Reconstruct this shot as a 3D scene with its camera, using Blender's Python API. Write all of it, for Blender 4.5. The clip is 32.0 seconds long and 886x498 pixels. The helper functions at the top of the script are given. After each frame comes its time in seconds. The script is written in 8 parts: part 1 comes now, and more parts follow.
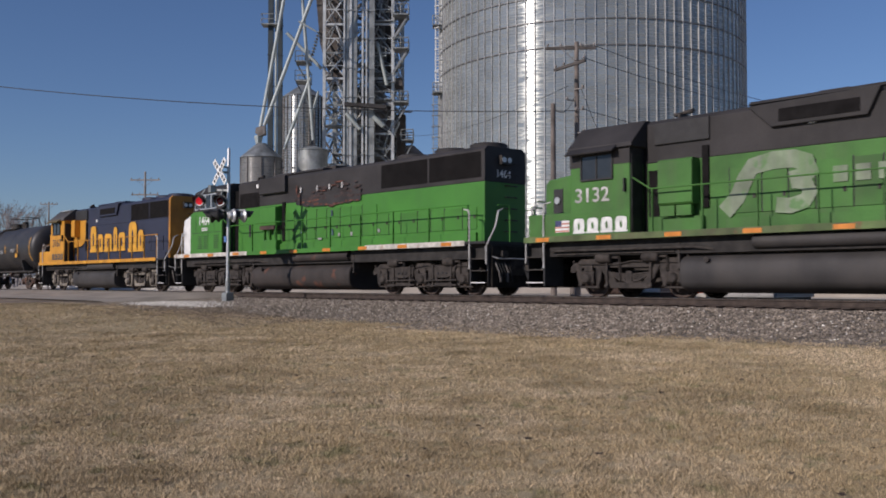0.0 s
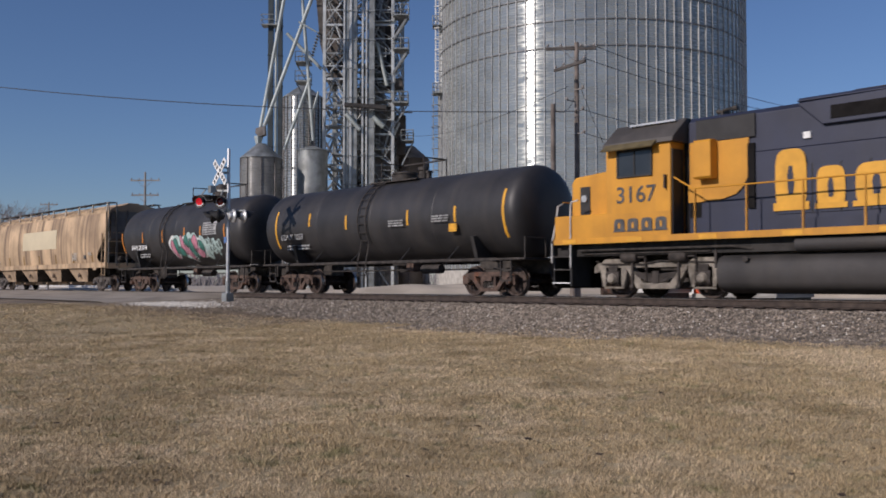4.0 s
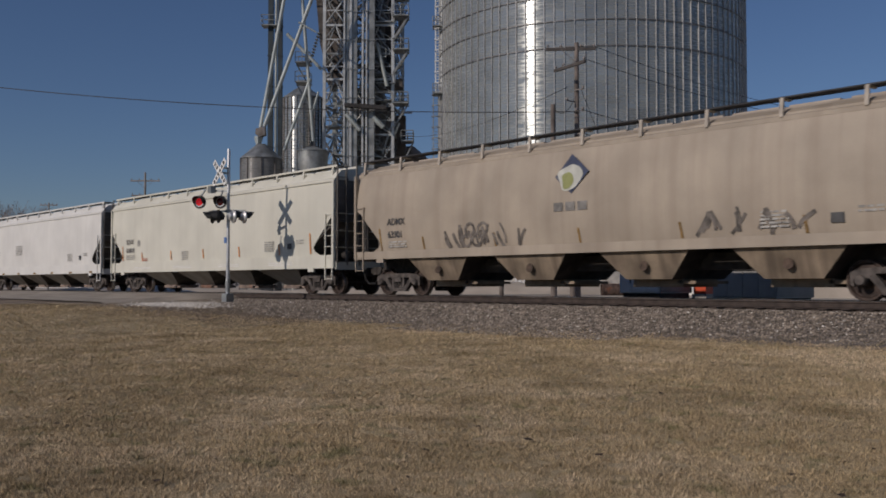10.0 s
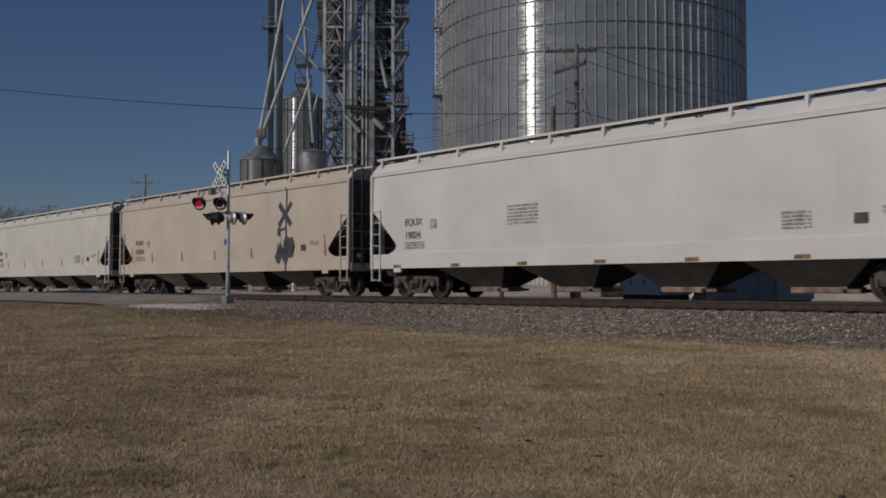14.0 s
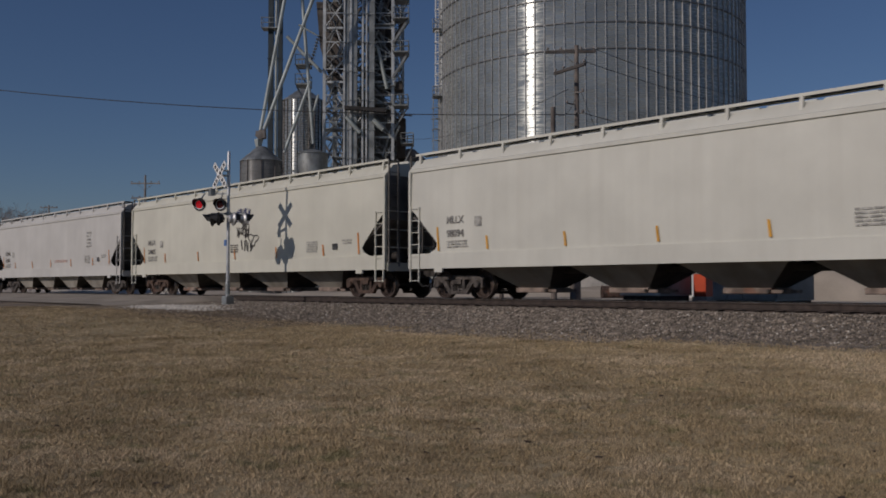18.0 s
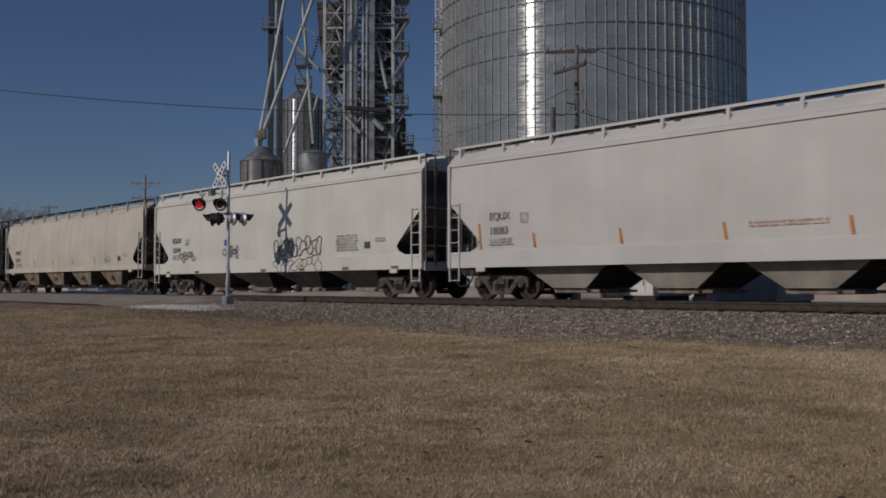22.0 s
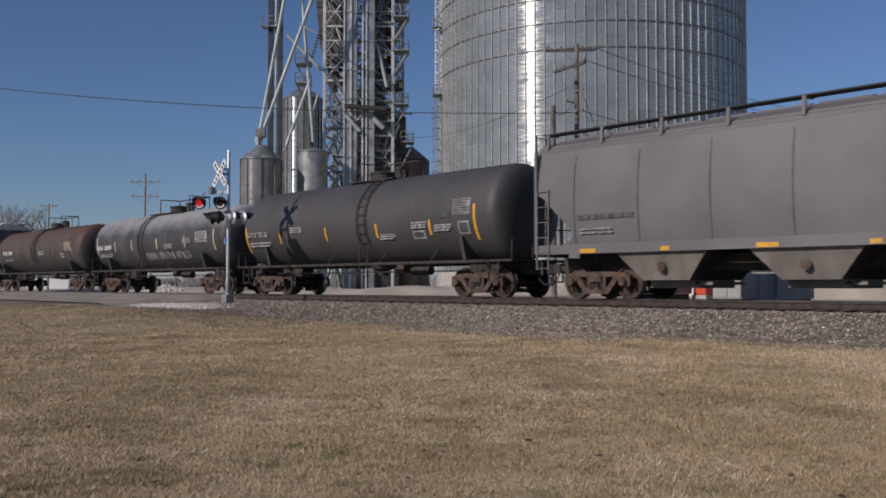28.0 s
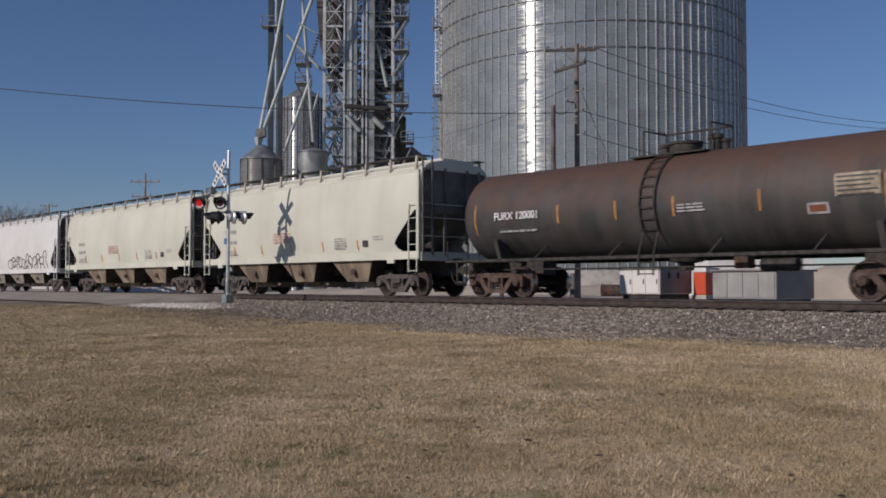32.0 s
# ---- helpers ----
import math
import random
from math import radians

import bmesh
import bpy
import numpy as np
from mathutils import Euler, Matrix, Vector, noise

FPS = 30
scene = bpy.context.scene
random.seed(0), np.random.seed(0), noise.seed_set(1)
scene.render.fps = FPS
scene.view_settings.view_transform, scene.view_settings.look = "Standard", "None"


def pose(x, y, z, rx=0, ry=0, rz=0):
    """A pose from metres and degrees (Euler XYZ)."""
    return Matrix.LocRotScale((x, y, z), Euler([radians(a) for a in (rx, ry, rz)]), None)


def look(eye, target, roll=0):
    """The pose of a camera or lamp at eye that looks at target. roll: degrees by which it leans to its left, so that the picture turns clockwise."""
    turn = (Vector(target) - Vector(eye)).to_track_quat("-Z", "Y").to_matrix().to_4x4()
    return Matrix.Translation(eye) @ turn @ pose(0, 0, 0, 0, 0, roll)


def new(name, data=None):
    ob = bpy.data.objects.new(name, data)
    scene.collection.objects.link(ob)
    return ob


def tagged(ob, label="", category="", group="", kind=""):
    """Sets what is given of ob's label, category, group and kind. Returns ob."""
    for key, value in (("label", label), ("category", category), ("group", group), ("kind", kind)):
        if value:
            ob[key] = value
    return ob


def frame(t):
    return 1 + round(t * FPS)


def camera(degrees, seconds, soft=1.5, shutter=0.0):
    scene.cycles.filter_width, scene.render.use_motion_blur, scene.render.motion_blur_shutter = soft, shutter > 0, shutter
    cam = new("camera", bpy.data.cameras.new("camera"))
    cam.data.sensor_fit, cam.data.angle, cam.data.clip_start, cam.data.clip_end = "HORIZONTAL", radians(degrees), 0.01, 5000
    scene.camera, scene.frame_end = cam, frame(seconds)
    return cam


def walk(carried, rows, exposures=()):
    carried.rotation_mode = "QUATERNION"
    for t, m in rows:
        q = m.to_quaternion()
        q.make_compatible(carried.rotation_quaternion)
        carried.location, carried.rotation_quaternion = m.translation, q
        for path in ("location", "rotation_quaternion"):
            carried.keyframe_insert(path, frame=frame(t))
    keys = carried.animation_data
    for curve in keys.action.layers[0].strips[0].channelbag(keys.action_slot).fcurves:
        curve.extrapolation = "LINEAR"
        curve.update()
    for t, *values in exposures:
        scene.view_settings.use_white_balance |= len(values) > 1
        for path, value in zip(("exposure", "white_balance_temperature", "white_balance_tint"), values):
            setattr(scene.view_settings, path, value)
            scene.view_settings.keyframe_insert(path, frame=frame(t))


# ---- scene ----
SPEED = (317.736, 38.8, -21.055, 6.902)


def run(t):
    """Metres that the train has gone after t seconds."""
    u = t / 32.0
    return sum(c * u ** (k + 1) for k, c in enumerate(SPEED))


# ---- camera: on a tripod beside the line, sagging a hair on its head ----
EYE = Vector((0.0, -21.49, 0.37))
HEADING, TILT = 42.10, 2.08
cam = camera(50.0, 32.0, soft=1.75, shutter=0.15)
SAG = ((0, 0.0), (2.0, 0.0), (3.0, 0.04), (5.5, 0.0), (7.5, 0.0), (8.2, 0.035), (10, 0.05), (10.5, 0.085), (11, 0.1), (11.5, 0.147),
       (12, 0.177), (13, 0.153), (14.5, 0.157), (16.5, 0.194), (18, 0.204), (19, 0.222), (20, 0.245), (20.5, 0.266), (21, 0.295),
       (21.5, 0.295), (22, 0.204), (22.5, 0.153), (23, 0.115), (23.5, 0.153), (25, 0.147), (25.5, 0.11), (30, 0.11), (31, 0.15),
       (31.5, 0.11), (32, 0.11))
EXPOSURES = tuple((t, e, warm, 17 if 7 < t < 26 else 18) for t, e, warm in ((0, 0.06, 6450), (3, 0.04, 6450), (6, 0.05, 6580), (7, -0.16, 6720), (8, -0.5, 6600), (9, -0.46, 6650), (10, -0.55, 6650), (11, -0.71, 6700), (12, -0.89, 6670), (13, -0.96, 6620),
                                                      (18, -0.94, 6570), (20, -0.98, 6540), (22, -0.91, 6520), (24, -0.88, 6520), (25, -0.84, 6520), (27.5, -0.15, 6450), (30, -0.05, 6450), (31, -0.06, 6450), (32, -0.2, 6450)))


def aim(lift):
    a = radians(HEADING)
    p = radians(TILT + lift)
    return look(EYE, EYE + Vector((-math.cos(a) * math.cos(p), math.sin(a) * math.cos(p), math.sin(p))))


walk(cam, [(t, aim(d)) for t, d in SAG], EXPOSURES)

# ---- light: a clear winter noon, the sun behind the camera ----
SUN_EL, SUN_AZ = 27.0, 5.5
sun_dir = Vector((-math.sin(radians(SUN_AZ)) * math.cos(radians(SUN_EL)), -math.cos(radians(SUN_AZ)) * math.cos(radians(SUN_EL)),
                  math.sin(radians(SUN_EL))))
world = bpy.data.worlds.new("sky")
scene.world = world
world.use_nodes = True
wn = world.node_tree
sky = wn.nodes.new("ShaderNodeTexSky")
sky.sky_type, sky.sun_disc = "NISHITA", False
sky.sun_elevation, sky.sun_rotation = radians(SUN_EL), radians(180 + SUN_AZ)
sky.air_density, sky.dust_density, sky.ozone_density = 1.0, 0.15, 6.3
tone = wn.nodes.new("ShaderNodeVectorMath")
tone.operation = "MULTIPLY"
tone.inputs[1].default_value = (1.0, 0.983, 1.022)
wn.links.new(sky.outputs[0], tone.inputs[0])
wn.links.new(tone.outputs[0], wn.nodes["Background"].inputs[0])
wn.nodes["Background"].inputs[1].default_value = 0.069
sun = new("sun", bpy.data.lights.new("sun", "SUN"))
sun.data.energy, sun.data.angle, sun.data.color = 3.25, radians(0.5), (1.0, 0.93, 0.84)
sun.matrix_world = look(sun_dir * 200, (0, 0, 0))


# ---- materials ----
def mat(name, rgb, rough=0.6, metal=0.0, var=0.15, scale=3.0, streak=0.0, dirt=(0.10, 0.07, 0.05), bump=0.0, grain=40.0, glow=0.0,
        rise=0.12, spots=0.0, spot_rgb=(0.2, 0.06, 0.02), top=None):
    """A worn painted, metal or stone surface: broad tone changes, fine grain, vertical run-down streaks, spots of rust."""
    m = bpy.data.materials.new(name)
    m.use_nodes = True
    nt = m.node_tree
    n, l = nt.nodes, nt.links
    b = n["Principled BSDF"]
    b.inputs["Roughness"].default_value, b.inputs["Metallic"].default_value = rough, metal
    tc = n.new("ShaderNodeTexCoord")
    info = n.new("ShaderNodeObjectInfo")
    add = n.new("ShaderNodeVectorMath")
    l.new(tc.outputs["Object"], add.inputs[0])
    shift = n.new("ShaderNodeVectorMath")
    shift.operation = "SCALE"
    shift.inputs[0].default_value = (37.0, 11.0, 5.0)
    l.new(info.outputs["Random"], shift.inputs["Scale"])
    l.new(shift.outputs[0], add.inputs[1])
    where = add.outputs[0]

    def noise_of(sc, detail, stretch=(1, 1, 1)):
        mp = n.new("ShaderNodeMapping")
        mp.inputs["Scale"].default_value = stretch
        l.new(where, mp.inputs[0])
        t = n.new("ShaderNodeTexNoise")
        t.inputs["Scale"].default_value, t.inputs["Detail"].default_value = sc, detail
        l.new(mp.outputs[0], t.inputs["Vector"])
        return t.outputs[0]

    def ramp(src, lo, hi):
        r = n.new("ShaderNodeMapRange")
        r.inputs[1].default_value, r.inputs[2].default_value = lo, hi
        l.new(src, r.inputs[0])
        return r.outputs[0]

    def mix(fac, a, c, kind="MIX"):
        x = n.new("ShaderNodeMix")
        x.data_type, x.blend_type = "RGBA", kind
        if isinstance(fac, float):
            x.inputs[0].default_value = fac
        else:
            l.new(fac, x.inputs[0])
        for i, v in ((6, a), (7, c)):
            if isinstance(v, tuple):
                x.inputs[i].default_value = (*v, 1)
            else:
                l.new(v, x.inputs[i])
        return x.outputs[2]

    def times(src, k):
        x = n.new("ShaderNodeMath")
        x.operation = "MULTIPLY"
        l.new(src, x.inputs[0])
        x.inputs[1].default_value = k
        return x.outputs[0]

    dark = tuple(c * (1 - var * 1.6) for c in rgb)
    lite = tuple(min(1, c * (1 + var)) for c in rgb)
    col = mix(ramp(noise_of(scale, 6), 0.35, 0.65), dark, lite)
    fine = noise_of(grain, 3)
    col = mix(times(ramp(fine, 0.4, 0.7), var * 0.9), col, tuple(c * 0.55 for c in rgb))
    if streak:
        run_down = ramp(noise_of(1.0, 5, (2.6, 0.4, rise)), 0.45, 0.72)
        col = mix(times(run_down, streak), col, dirt)
        patch = ramp(noise_of(0.5, 5), 0.5, 0.75)
        col = mix(times(patch, streak * 0.6), col, dirt)
    if spots:
        sp = ramp(noise_of(1.7, 9), 0.60, 0.66)
        col = mix(times(sp, spots), col, spot_rgb)
    if top:
        # dust or rust that has settled on the upper part of a thing
        rgb_top, z0, z1, amount, rag = top
        sep = n.new("ShaderNodeSeparateXYZ")
        l.new(tc.outputs["Object"], sep.inputs[0])
        up = n.new("ShaderNodeMath")
        up.operation = "ADD"
        l.new(sep.outputs[2], up.inputs[0])
        l.new(times(noise_of(1.3, 6), rag), up.inputs[1])
        col = mix(times(ramp(up.outputs[0], z0 + rag / 2, z1 + rag / 2), amount), col, rgb_top)
    l.new(col, b.inputs["Base Color"])
    if bump:
        bp = n.new("ShaderNodeBump")
        bp.inputs["Strength"].default_value, bp.inputs["Distance"].default_value = 0.6, bump
        l.new(fine, bp.inputs["Height"])
        l.new(bp.outputs[0], b.inputs["Normal"])
    rr = n.new("ShaderNodeMapRange")
    rr.inputs[3].default_value, rr.inputs[4].default_value = max(0.05, rough - 0.12), min(1, rough + 0.12)
    l.new(fine, rr.inputs[0])
    l.new(rr.outputs[0], b.inputs["Roughness"])
    if glow:
        b.inputs["Emission Color"].default_value, b.inputs["Emission Strength"].default_value = (*rgb, 1), glow
    return m


def island(m, amount=0.5):
    """Lets each loose piece of a joined mesh have its own tone."""
    nt = m.node_tree
    b = nt.nodes["Principled BSDF"]
    src = b.inputs["Base Color"].links[0].from_socket
    g = nt.nodes.new("ShaderNodeNewGeometry")
    r = nt.nodes.new("ShaderNodeMapRange")
    r.inputs[3].default_value, r.inputs[4].default_value = 1 - amount, 1 + amount
    nt.links.new(g.outputs["Random Per Island"], r.inputs[0])
    v = nt.nodes.new("ShaderNodeVectorMath")
    v.operation = "SCALE"
    nt.links.new(src, v.inputs[0])
    nt.links.new(r.outputs[0], v.inputs["Scale"])
    nt.links.new(v.outputs[0], b.inputs["Base Color"])
    return m


STEEL_DARK = mat("grimy_steel", (0.055, 0.047, 0.041), 0.75, 0.2, 0.35, 6, bump=0.004)
TRUCK_BROWN = mat("rusty_cast_steel", (0.105, 0.068, 0.052), 0.85, 0.1, 0.35, 5, spots=0.4, bump=0.004)
TRUCK_GREY = mat("dusty_cast_steel", (0.105, 0.09, 0.08), 0.85, 0.1, 0.35, 5, bump=0.004)
WHEEL_STEEL = mat("brown_wheel_steel", (0.085, 0.062, 0.052), 0.7, 0.5, 0.3, 8)
TREAD = mat("polished_tread", (0.5, 0.48, 0.46), 0.28, 1.0, 0.08, 6)
RAIL_RUST = mat("rail_rust", (0.062, 0.046, 0.038), 0.85, 0.1, 0.25, 4, bump=0.002)
BLACK_RUBBER = mat("black_rubber", (0.02, 0.02, 0.02), 0.8)
GALV = mat("galvanised_steel", (0.54, 0.56, 0.55), 0.45, 0.35, 0.14, 1.2)
GALV_DULL = mat("dull_galvanised_steel", (0.31, 0.33, 0.325), 0.5, 0.5, 0.25, 1.0, streak=0.25, dirt=(0.12, 0.10, 0.09))
GALV_BROWN = mat("stained_galvanised_steel", (0.255, 0.235, 0.22), 0.7, 0.1, 0.3, 1.0, streak=0.4)
SPOUT = mat("pale_blue_grey_paint", (0.40, 0.45, 0.44), 0.55, 0.2, 0.12, 1.0, streak=0.15)
CASING = mat("dark_teal_casing", (0.028, 0.042, 0.05), 0.6, 0.1, 0.2, 1.0)
GRATING = mat("dark_walkway_grating", (0.045, 0.047, 0.052), 0.75, 0.2, 0.25, 4)
FAR_POLE = mat("silvered_pole_wood", (0.26, 0.25, 0.24), 0.9, 0, 0.2, 1.5)
LOUVRE_DARK = mat("black_conveyor_sheet", (0.035, 0.033, 0.032), 0.8, 0.1, 0.3, 1.5)
PALE_STEEL = mat("bright_weathered_aluminium", (0.62, 0.63, 0.62), 0.55, 0.1, 0.1, 2.0)
MACHINE = mat("dark_dusty_machinery", (0.105, 0.095, 0.088), 0.8, 0.1, 0.35, 1.2, streak=0.5)
RING = mat("dull_wind_ring", (0.17, 0.17, 0.17), 0.6, 0.4, 0.2, 1)
ALUMINIUM = mat("aluminium_paint", (0.55, 0.56, 0.56), 0.4, 0.6, 0.1, 3)
WHITE_SIGN = mat("white_sign_sheet", (0.78, 0.78, 0.76), 0.5, 0, 0.05, 3)
WHITE_PAINT = mat("white_paint", (0.74, 0.74, 0.72), 0.55, 0, 0.06, 3)
BLACK_PAINT = mat("matt_black_paint", (0.023, 0.022, 0.022), 0.6, 0, 0.25, 3)
# near-black that puts the shade inside grilles, recesses and gaps into the colour
DEEP_BLACK = mat("deep_black_openings", (0.014, 0.013, 0.013), 0.95, 0, 0.2, 3)
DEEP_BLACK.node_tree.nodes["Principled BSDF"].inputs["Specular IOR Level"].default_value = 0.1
RED_ON = mat("lit_red_lens", (0.72, 0.02, 0.03), 0.3, glow=0.55)
RED_OFF = mat("dark_red_lens", (0.12, 0.012, 0.01), 0.25)
GLASS_DARK = mat("dark_cab_glass", (0.03, 0.035, 0.04), 0.08, 0.0, 0.1)
YELLOW = mat("reflective_yellow", (0.68, 0.34, 0.03), 0.5, 0, 0.12, 5)
ORANGE = mat("reflective_orange", (0.62, 0.22, 0.03), 0.5, 0, 0.12, 5)
LETTER_DARK = mat("dark_lettering", (0.07, 0.07, 0.07), 0.6, 0, 0.3, 4)
LETTER_FADED = mat("faded_lettering", (0.24, 0.23, 0.21), 0.6, 0, 0.3, 4)
LETTER_FAINT = mat("faint_stencil_paint", (0.41, 0.40, 0.365), 0.65, 0, 0.3, 5)
LETTER_WHITE = mat("white_lettering", (0.72, 0.72, 0.70), 0.55, 0, 0.1, 4)
LETTER_GREY = mat("worn_grey_lettering", (0.34, 0.34, 0.33), 0.6, 0, 0.25, 4)
WOOD_POLE = mat("weathered_pole_wood", (0.19, 0.16, 0.14), 0.9, 0, 0.3, 1.5, streak=0.3, rise=0.05, bump=0.004)
ARM_WOOD = mat("dark_crossarm_wood", (0.085, 0.075, 0.068), 0.9, 0, 0.25, 2)
CONCRETE = mat("old_concrete", (0.42, 0.40, 0.36), 0.9, 0, 0.12, 2, bump=0.004)


# ---- mesh tools ----
class Shape:
    """Collects vertices and faces, and makes one mesh of them."""

    def __init__(self):
        self.v, self.f = [], []

    def add(self, pts, faces):
        k = len(self.v)
        self.v += [tuple(p) for p in pts]
        self.f += [tuple(i + k for i in q) for q in faces]
        return self

    def box(self, x0, x1, y0, y1, z0, z1):
        p = [(x, y, z) for x in (x0, x1) for y in (y0, y1) for z in (z0, z1)]
        return self.add(p, ((0, 1, 3, 2), (4, 6, 7, 5), (0, 4, 5, 1), (2, 3, 7, 6), (0, 2, 6, 4), (1, 5, 7, 3)))

    def slab(self, x0, x1, y0, y1, z0, z1, c=0.03):
        """A box with its long edges along x chamfered."""
        return self.prism([(y0 + c, z0), (y1 - c, z0), (y1, z0 + c), (y1, z1 - c), (y1 - c, z1), (y0 + c, z1), (y0, z1 - c), (y0, z0 + c)],
                          "yz", x0, x1)

    def prism(self, prof, plane, c0, c1):
        n = len(prof)
        area = sum(prof[i][0] * prof[(i + 1) % n][1] - prof[(i + 1) % n][0] * prof[i][1] for i in range(n))
        if (area > 0) != (plane != "xz"):
            prof = prof[::-1]
        put = {"yz": lambda a, b, c: (c, a, b), "xz": lambda a, b, c: (a, c, b), "xy": lambda a, b, c: (a, b, c)}[plane]
        pts = [put(a, b, c0) for a, b in prof] + [put(a, b, c1) for a, b in prof]
        faces = [tuple(range(n))[::-1], tuple(range(n, 2 * n))] + [(i, (i + 1) % n, n + (i + 1) % n, n + i) for i in range(n)]
        return self.add(pts, faces)

    def bar(self, p, q, w, d=None, up=(0, 0, 1)):
        p, q = Vector(p), Vector(q)
        a = (q - p).normalized()
        u = a.cross(Vector(up))
        u = (a.cross(Vector((1, 0, 0))) if u.length < 1e-3 else u).normalized() * w / 2
        s = a.cross(u).normalized() * (d or w) / 2
        pts = [o + i * u + j * s for o in (p, q) for i, j in ((-1, -1), (1, -1), (1, 1), (-1, 1))]
        return self.add(pts, ((0, 1, 2, 3), (7, 6, 5, 4), (0, 4, 5, 1), (1, 5, 6, 2), (2, 6, 7, 3), (3, 7, 4, 0)))

    def rod(self, p, q, r, n=8, r2=None):
        p, q = Vector(p), Vector(q)
        a = (q - p).normalized()
        u = a.orthogonal().normalized()
        s = a.cross(u)
        r2 = r if r2 is None else r2
        pts = [o + rad * (math.cos(6.28318 * i / n) * u + math.sin(6.28318 * i / n) * s) for o, rad in ((p, r), (q, r2)) for i in range(n)]
        return self.add(pts, [(i, (i + 1) % n, n + (i + 1) % n, n + i) for i in range(n)] + [tuple(range(n))[::-1], tuple(range(n, 2 * n))])

    def pipe(self, pts, r, n=6):
        """One bent tube through the points."""
        pts = [Vector(p) for p in pts]
        u = (pts[1] - pts[0]).orthogonal().normalized()
        rings = []
        for i, p in enumerate(pts):
            a, b = (p - pts[i - 1]).normalized() if i else None, (pts[i + 1] - p).normalized() if i + 1 < len(pts) else None
            d = (a + b).normalized() if a and b else (a or b)
            u = (u - d * u.dot(d)).normalized()
            w = d.cross(u)
            k = r / max(0.6, d.dot(a or b))
            rings += [p + k * (math.cos(6.28318 * j / n) * u + math.sin(6.28318 * j / n) * w) for j in range(n)]
        m = len(pts)
        return self.add(rings, [(i * n + j, i * n + (j + 1) % n, (i + 1) * n + (j + 1) % n, (i + 1) * n + j) for i in range(m - 1) for j in range(n)]
                        + [tuple(range(n))[::-1], tuple(range((m - 1) * n, m * n))])

    def lathe(self, prof, axis, at=(0, 0, 0), n=24, closed=True):
        """Turns (radius, along) pairs about an axis."""
        o = Vector(at)
        ax = {"x": ((0, 1, 0), (0, 0, 1), (1, 0, 0)), "y": ((0, 0, 1), (1, 0, 0), (0, 1, 0)), "z": ((1, 0, 0), (0, 1, 0), (0, 0, 1))}[axis]
        u, s, w = (Vector(c) for c in ax)
        pts = [o + r * (math.cos(6.283185 * i / n) * u + math.sin(6.283185 * i / n) * s) + a * w for r, a in prof for i in range(n)]
        faces = [(j * n + i, j * n + (i + 1) % n, (j + 1) * n + (i + 1) % n, (j + 1) * n + i) for j in range(len(prof) - 1) for i in range(n)]
        if closed:
            faces += [tuple(range(n))[::-1], tuple(range((len(prof) - 1) * n, len(prof) * n))]
        return self.add(pts, faces)

    def grid(self, rows, flip=False):
        m = len(rows[0])
        faces = [(j * m + i, j * m + i + 1, (j + 1) * m + i + 1, (j + 1) * m + i) for j in range(len(rows) - 1) for i in range(m - 1)]
        return self.add([p for r in rows for p in r], [q[::-1] for q in faces] if flip else faces)

    def mesh(self, name, material, smooth=0):
        me = bpy.data.meshes.new(name)
        me.from_pydata(self.v, [], self.f)
        me.materials.append(material)
        if smooth:
            me.shade_smooth()
            me.set_sharp_from_angle(angle=radians(smooth))
        return me


def part(name, shape, material, parent, label="", smooth=0, at=None, bevel=0.0, kind=""):
    """One mesh object under a thing or a part. shape: a Shape, or a mesh to share."""
    me = shape.mesh(name, material, smooth) if isinstance(shape, Shape) else shape
    ob = new(name, me)
    ob.parent = parent
    if at is not None:
        ob.matrix_basis = at
    if bevel:
        b = ob.modifiers.new("bevel", "BEVEL")
        b.width, b.segments, b.limit_method, b.angle_limit = bevel, 2, "ANGLE", radians(40)
    return tagged(ob, label, kind=kind)


def thing(name, label, category, at=None, group="", kind="", shape=None, material=None, smooth=0):
    ob = new(name, shape.mesh(name, material, smooth) if shape else None)
    if at is not None:
        ob.matrix_basis = at
    return tagged(ob, label, category, group, kind)


SHARED = {}


def shared(key, build, material, smooth=0):
    """A mesh that alike parts share."""
    if (key, material.name) not in SHARED:
        SHARED[(key, material.name)] = build().mesh(key, material, smooth)
    return SHARED[(key, material.name)]


def lettering(parent, words, size, x, y, z, material, name="lettering", wide=1.0, label=""):
    """Flat painted letters on a side that faces -y, their lower left corner at (x, y, z)."""
    c = bpy.data.curves.new(name, "FONT")
    c.body, c.size, c.extrude, c.offset = words, size, 0.003, 0.006
    o = bpy.data.objects.new(name, c)
    me = bpy.data.meshes.new_from_object(o)
    bpy.data.objects.remove(o)
    me.materials.clear()
    me.materials.append(material)
    return part(name, me, material, parent, label, at=pose(x, y, z, 90) @ Matrix.Diagonal((wide, 1, 1, 1)))


def bars(parent, rows, x, y, z, w, h, material, name="stencil"):
    """Lines of small writing that cannot be read."""
    s = Shape()
    rnd = random.Random(int(x * 97 + z * 31 + rows))
    step = h / rows
    for j in range(rows):
        a = x
        while a < x + w - 0.05:
            b = min(x + w, a + rnd.uniform(0.08, 0.3))
            s.box(a, b, y - 0.003, y, z + h - (j + 1) * step + step * 0.45, z + h - j * step)
            a = b + rnd.uniform(0.02, 0.06)
    return part(name, s, material, parent, kind="stuff")


# ---- ground, road and track ----
def ease(t):
    t = max(0.0, min(1.0, t))
    return t * t * (3 - 2 * t)


def along(y, pts):
    for (a, za), (b, zb) in zip(pts, pts[1:]):
        if y <= b:
            return za + (zb - za) * max(0.0, min(1.0, (y - a) / (b - a)))
    return pts[-1][1]


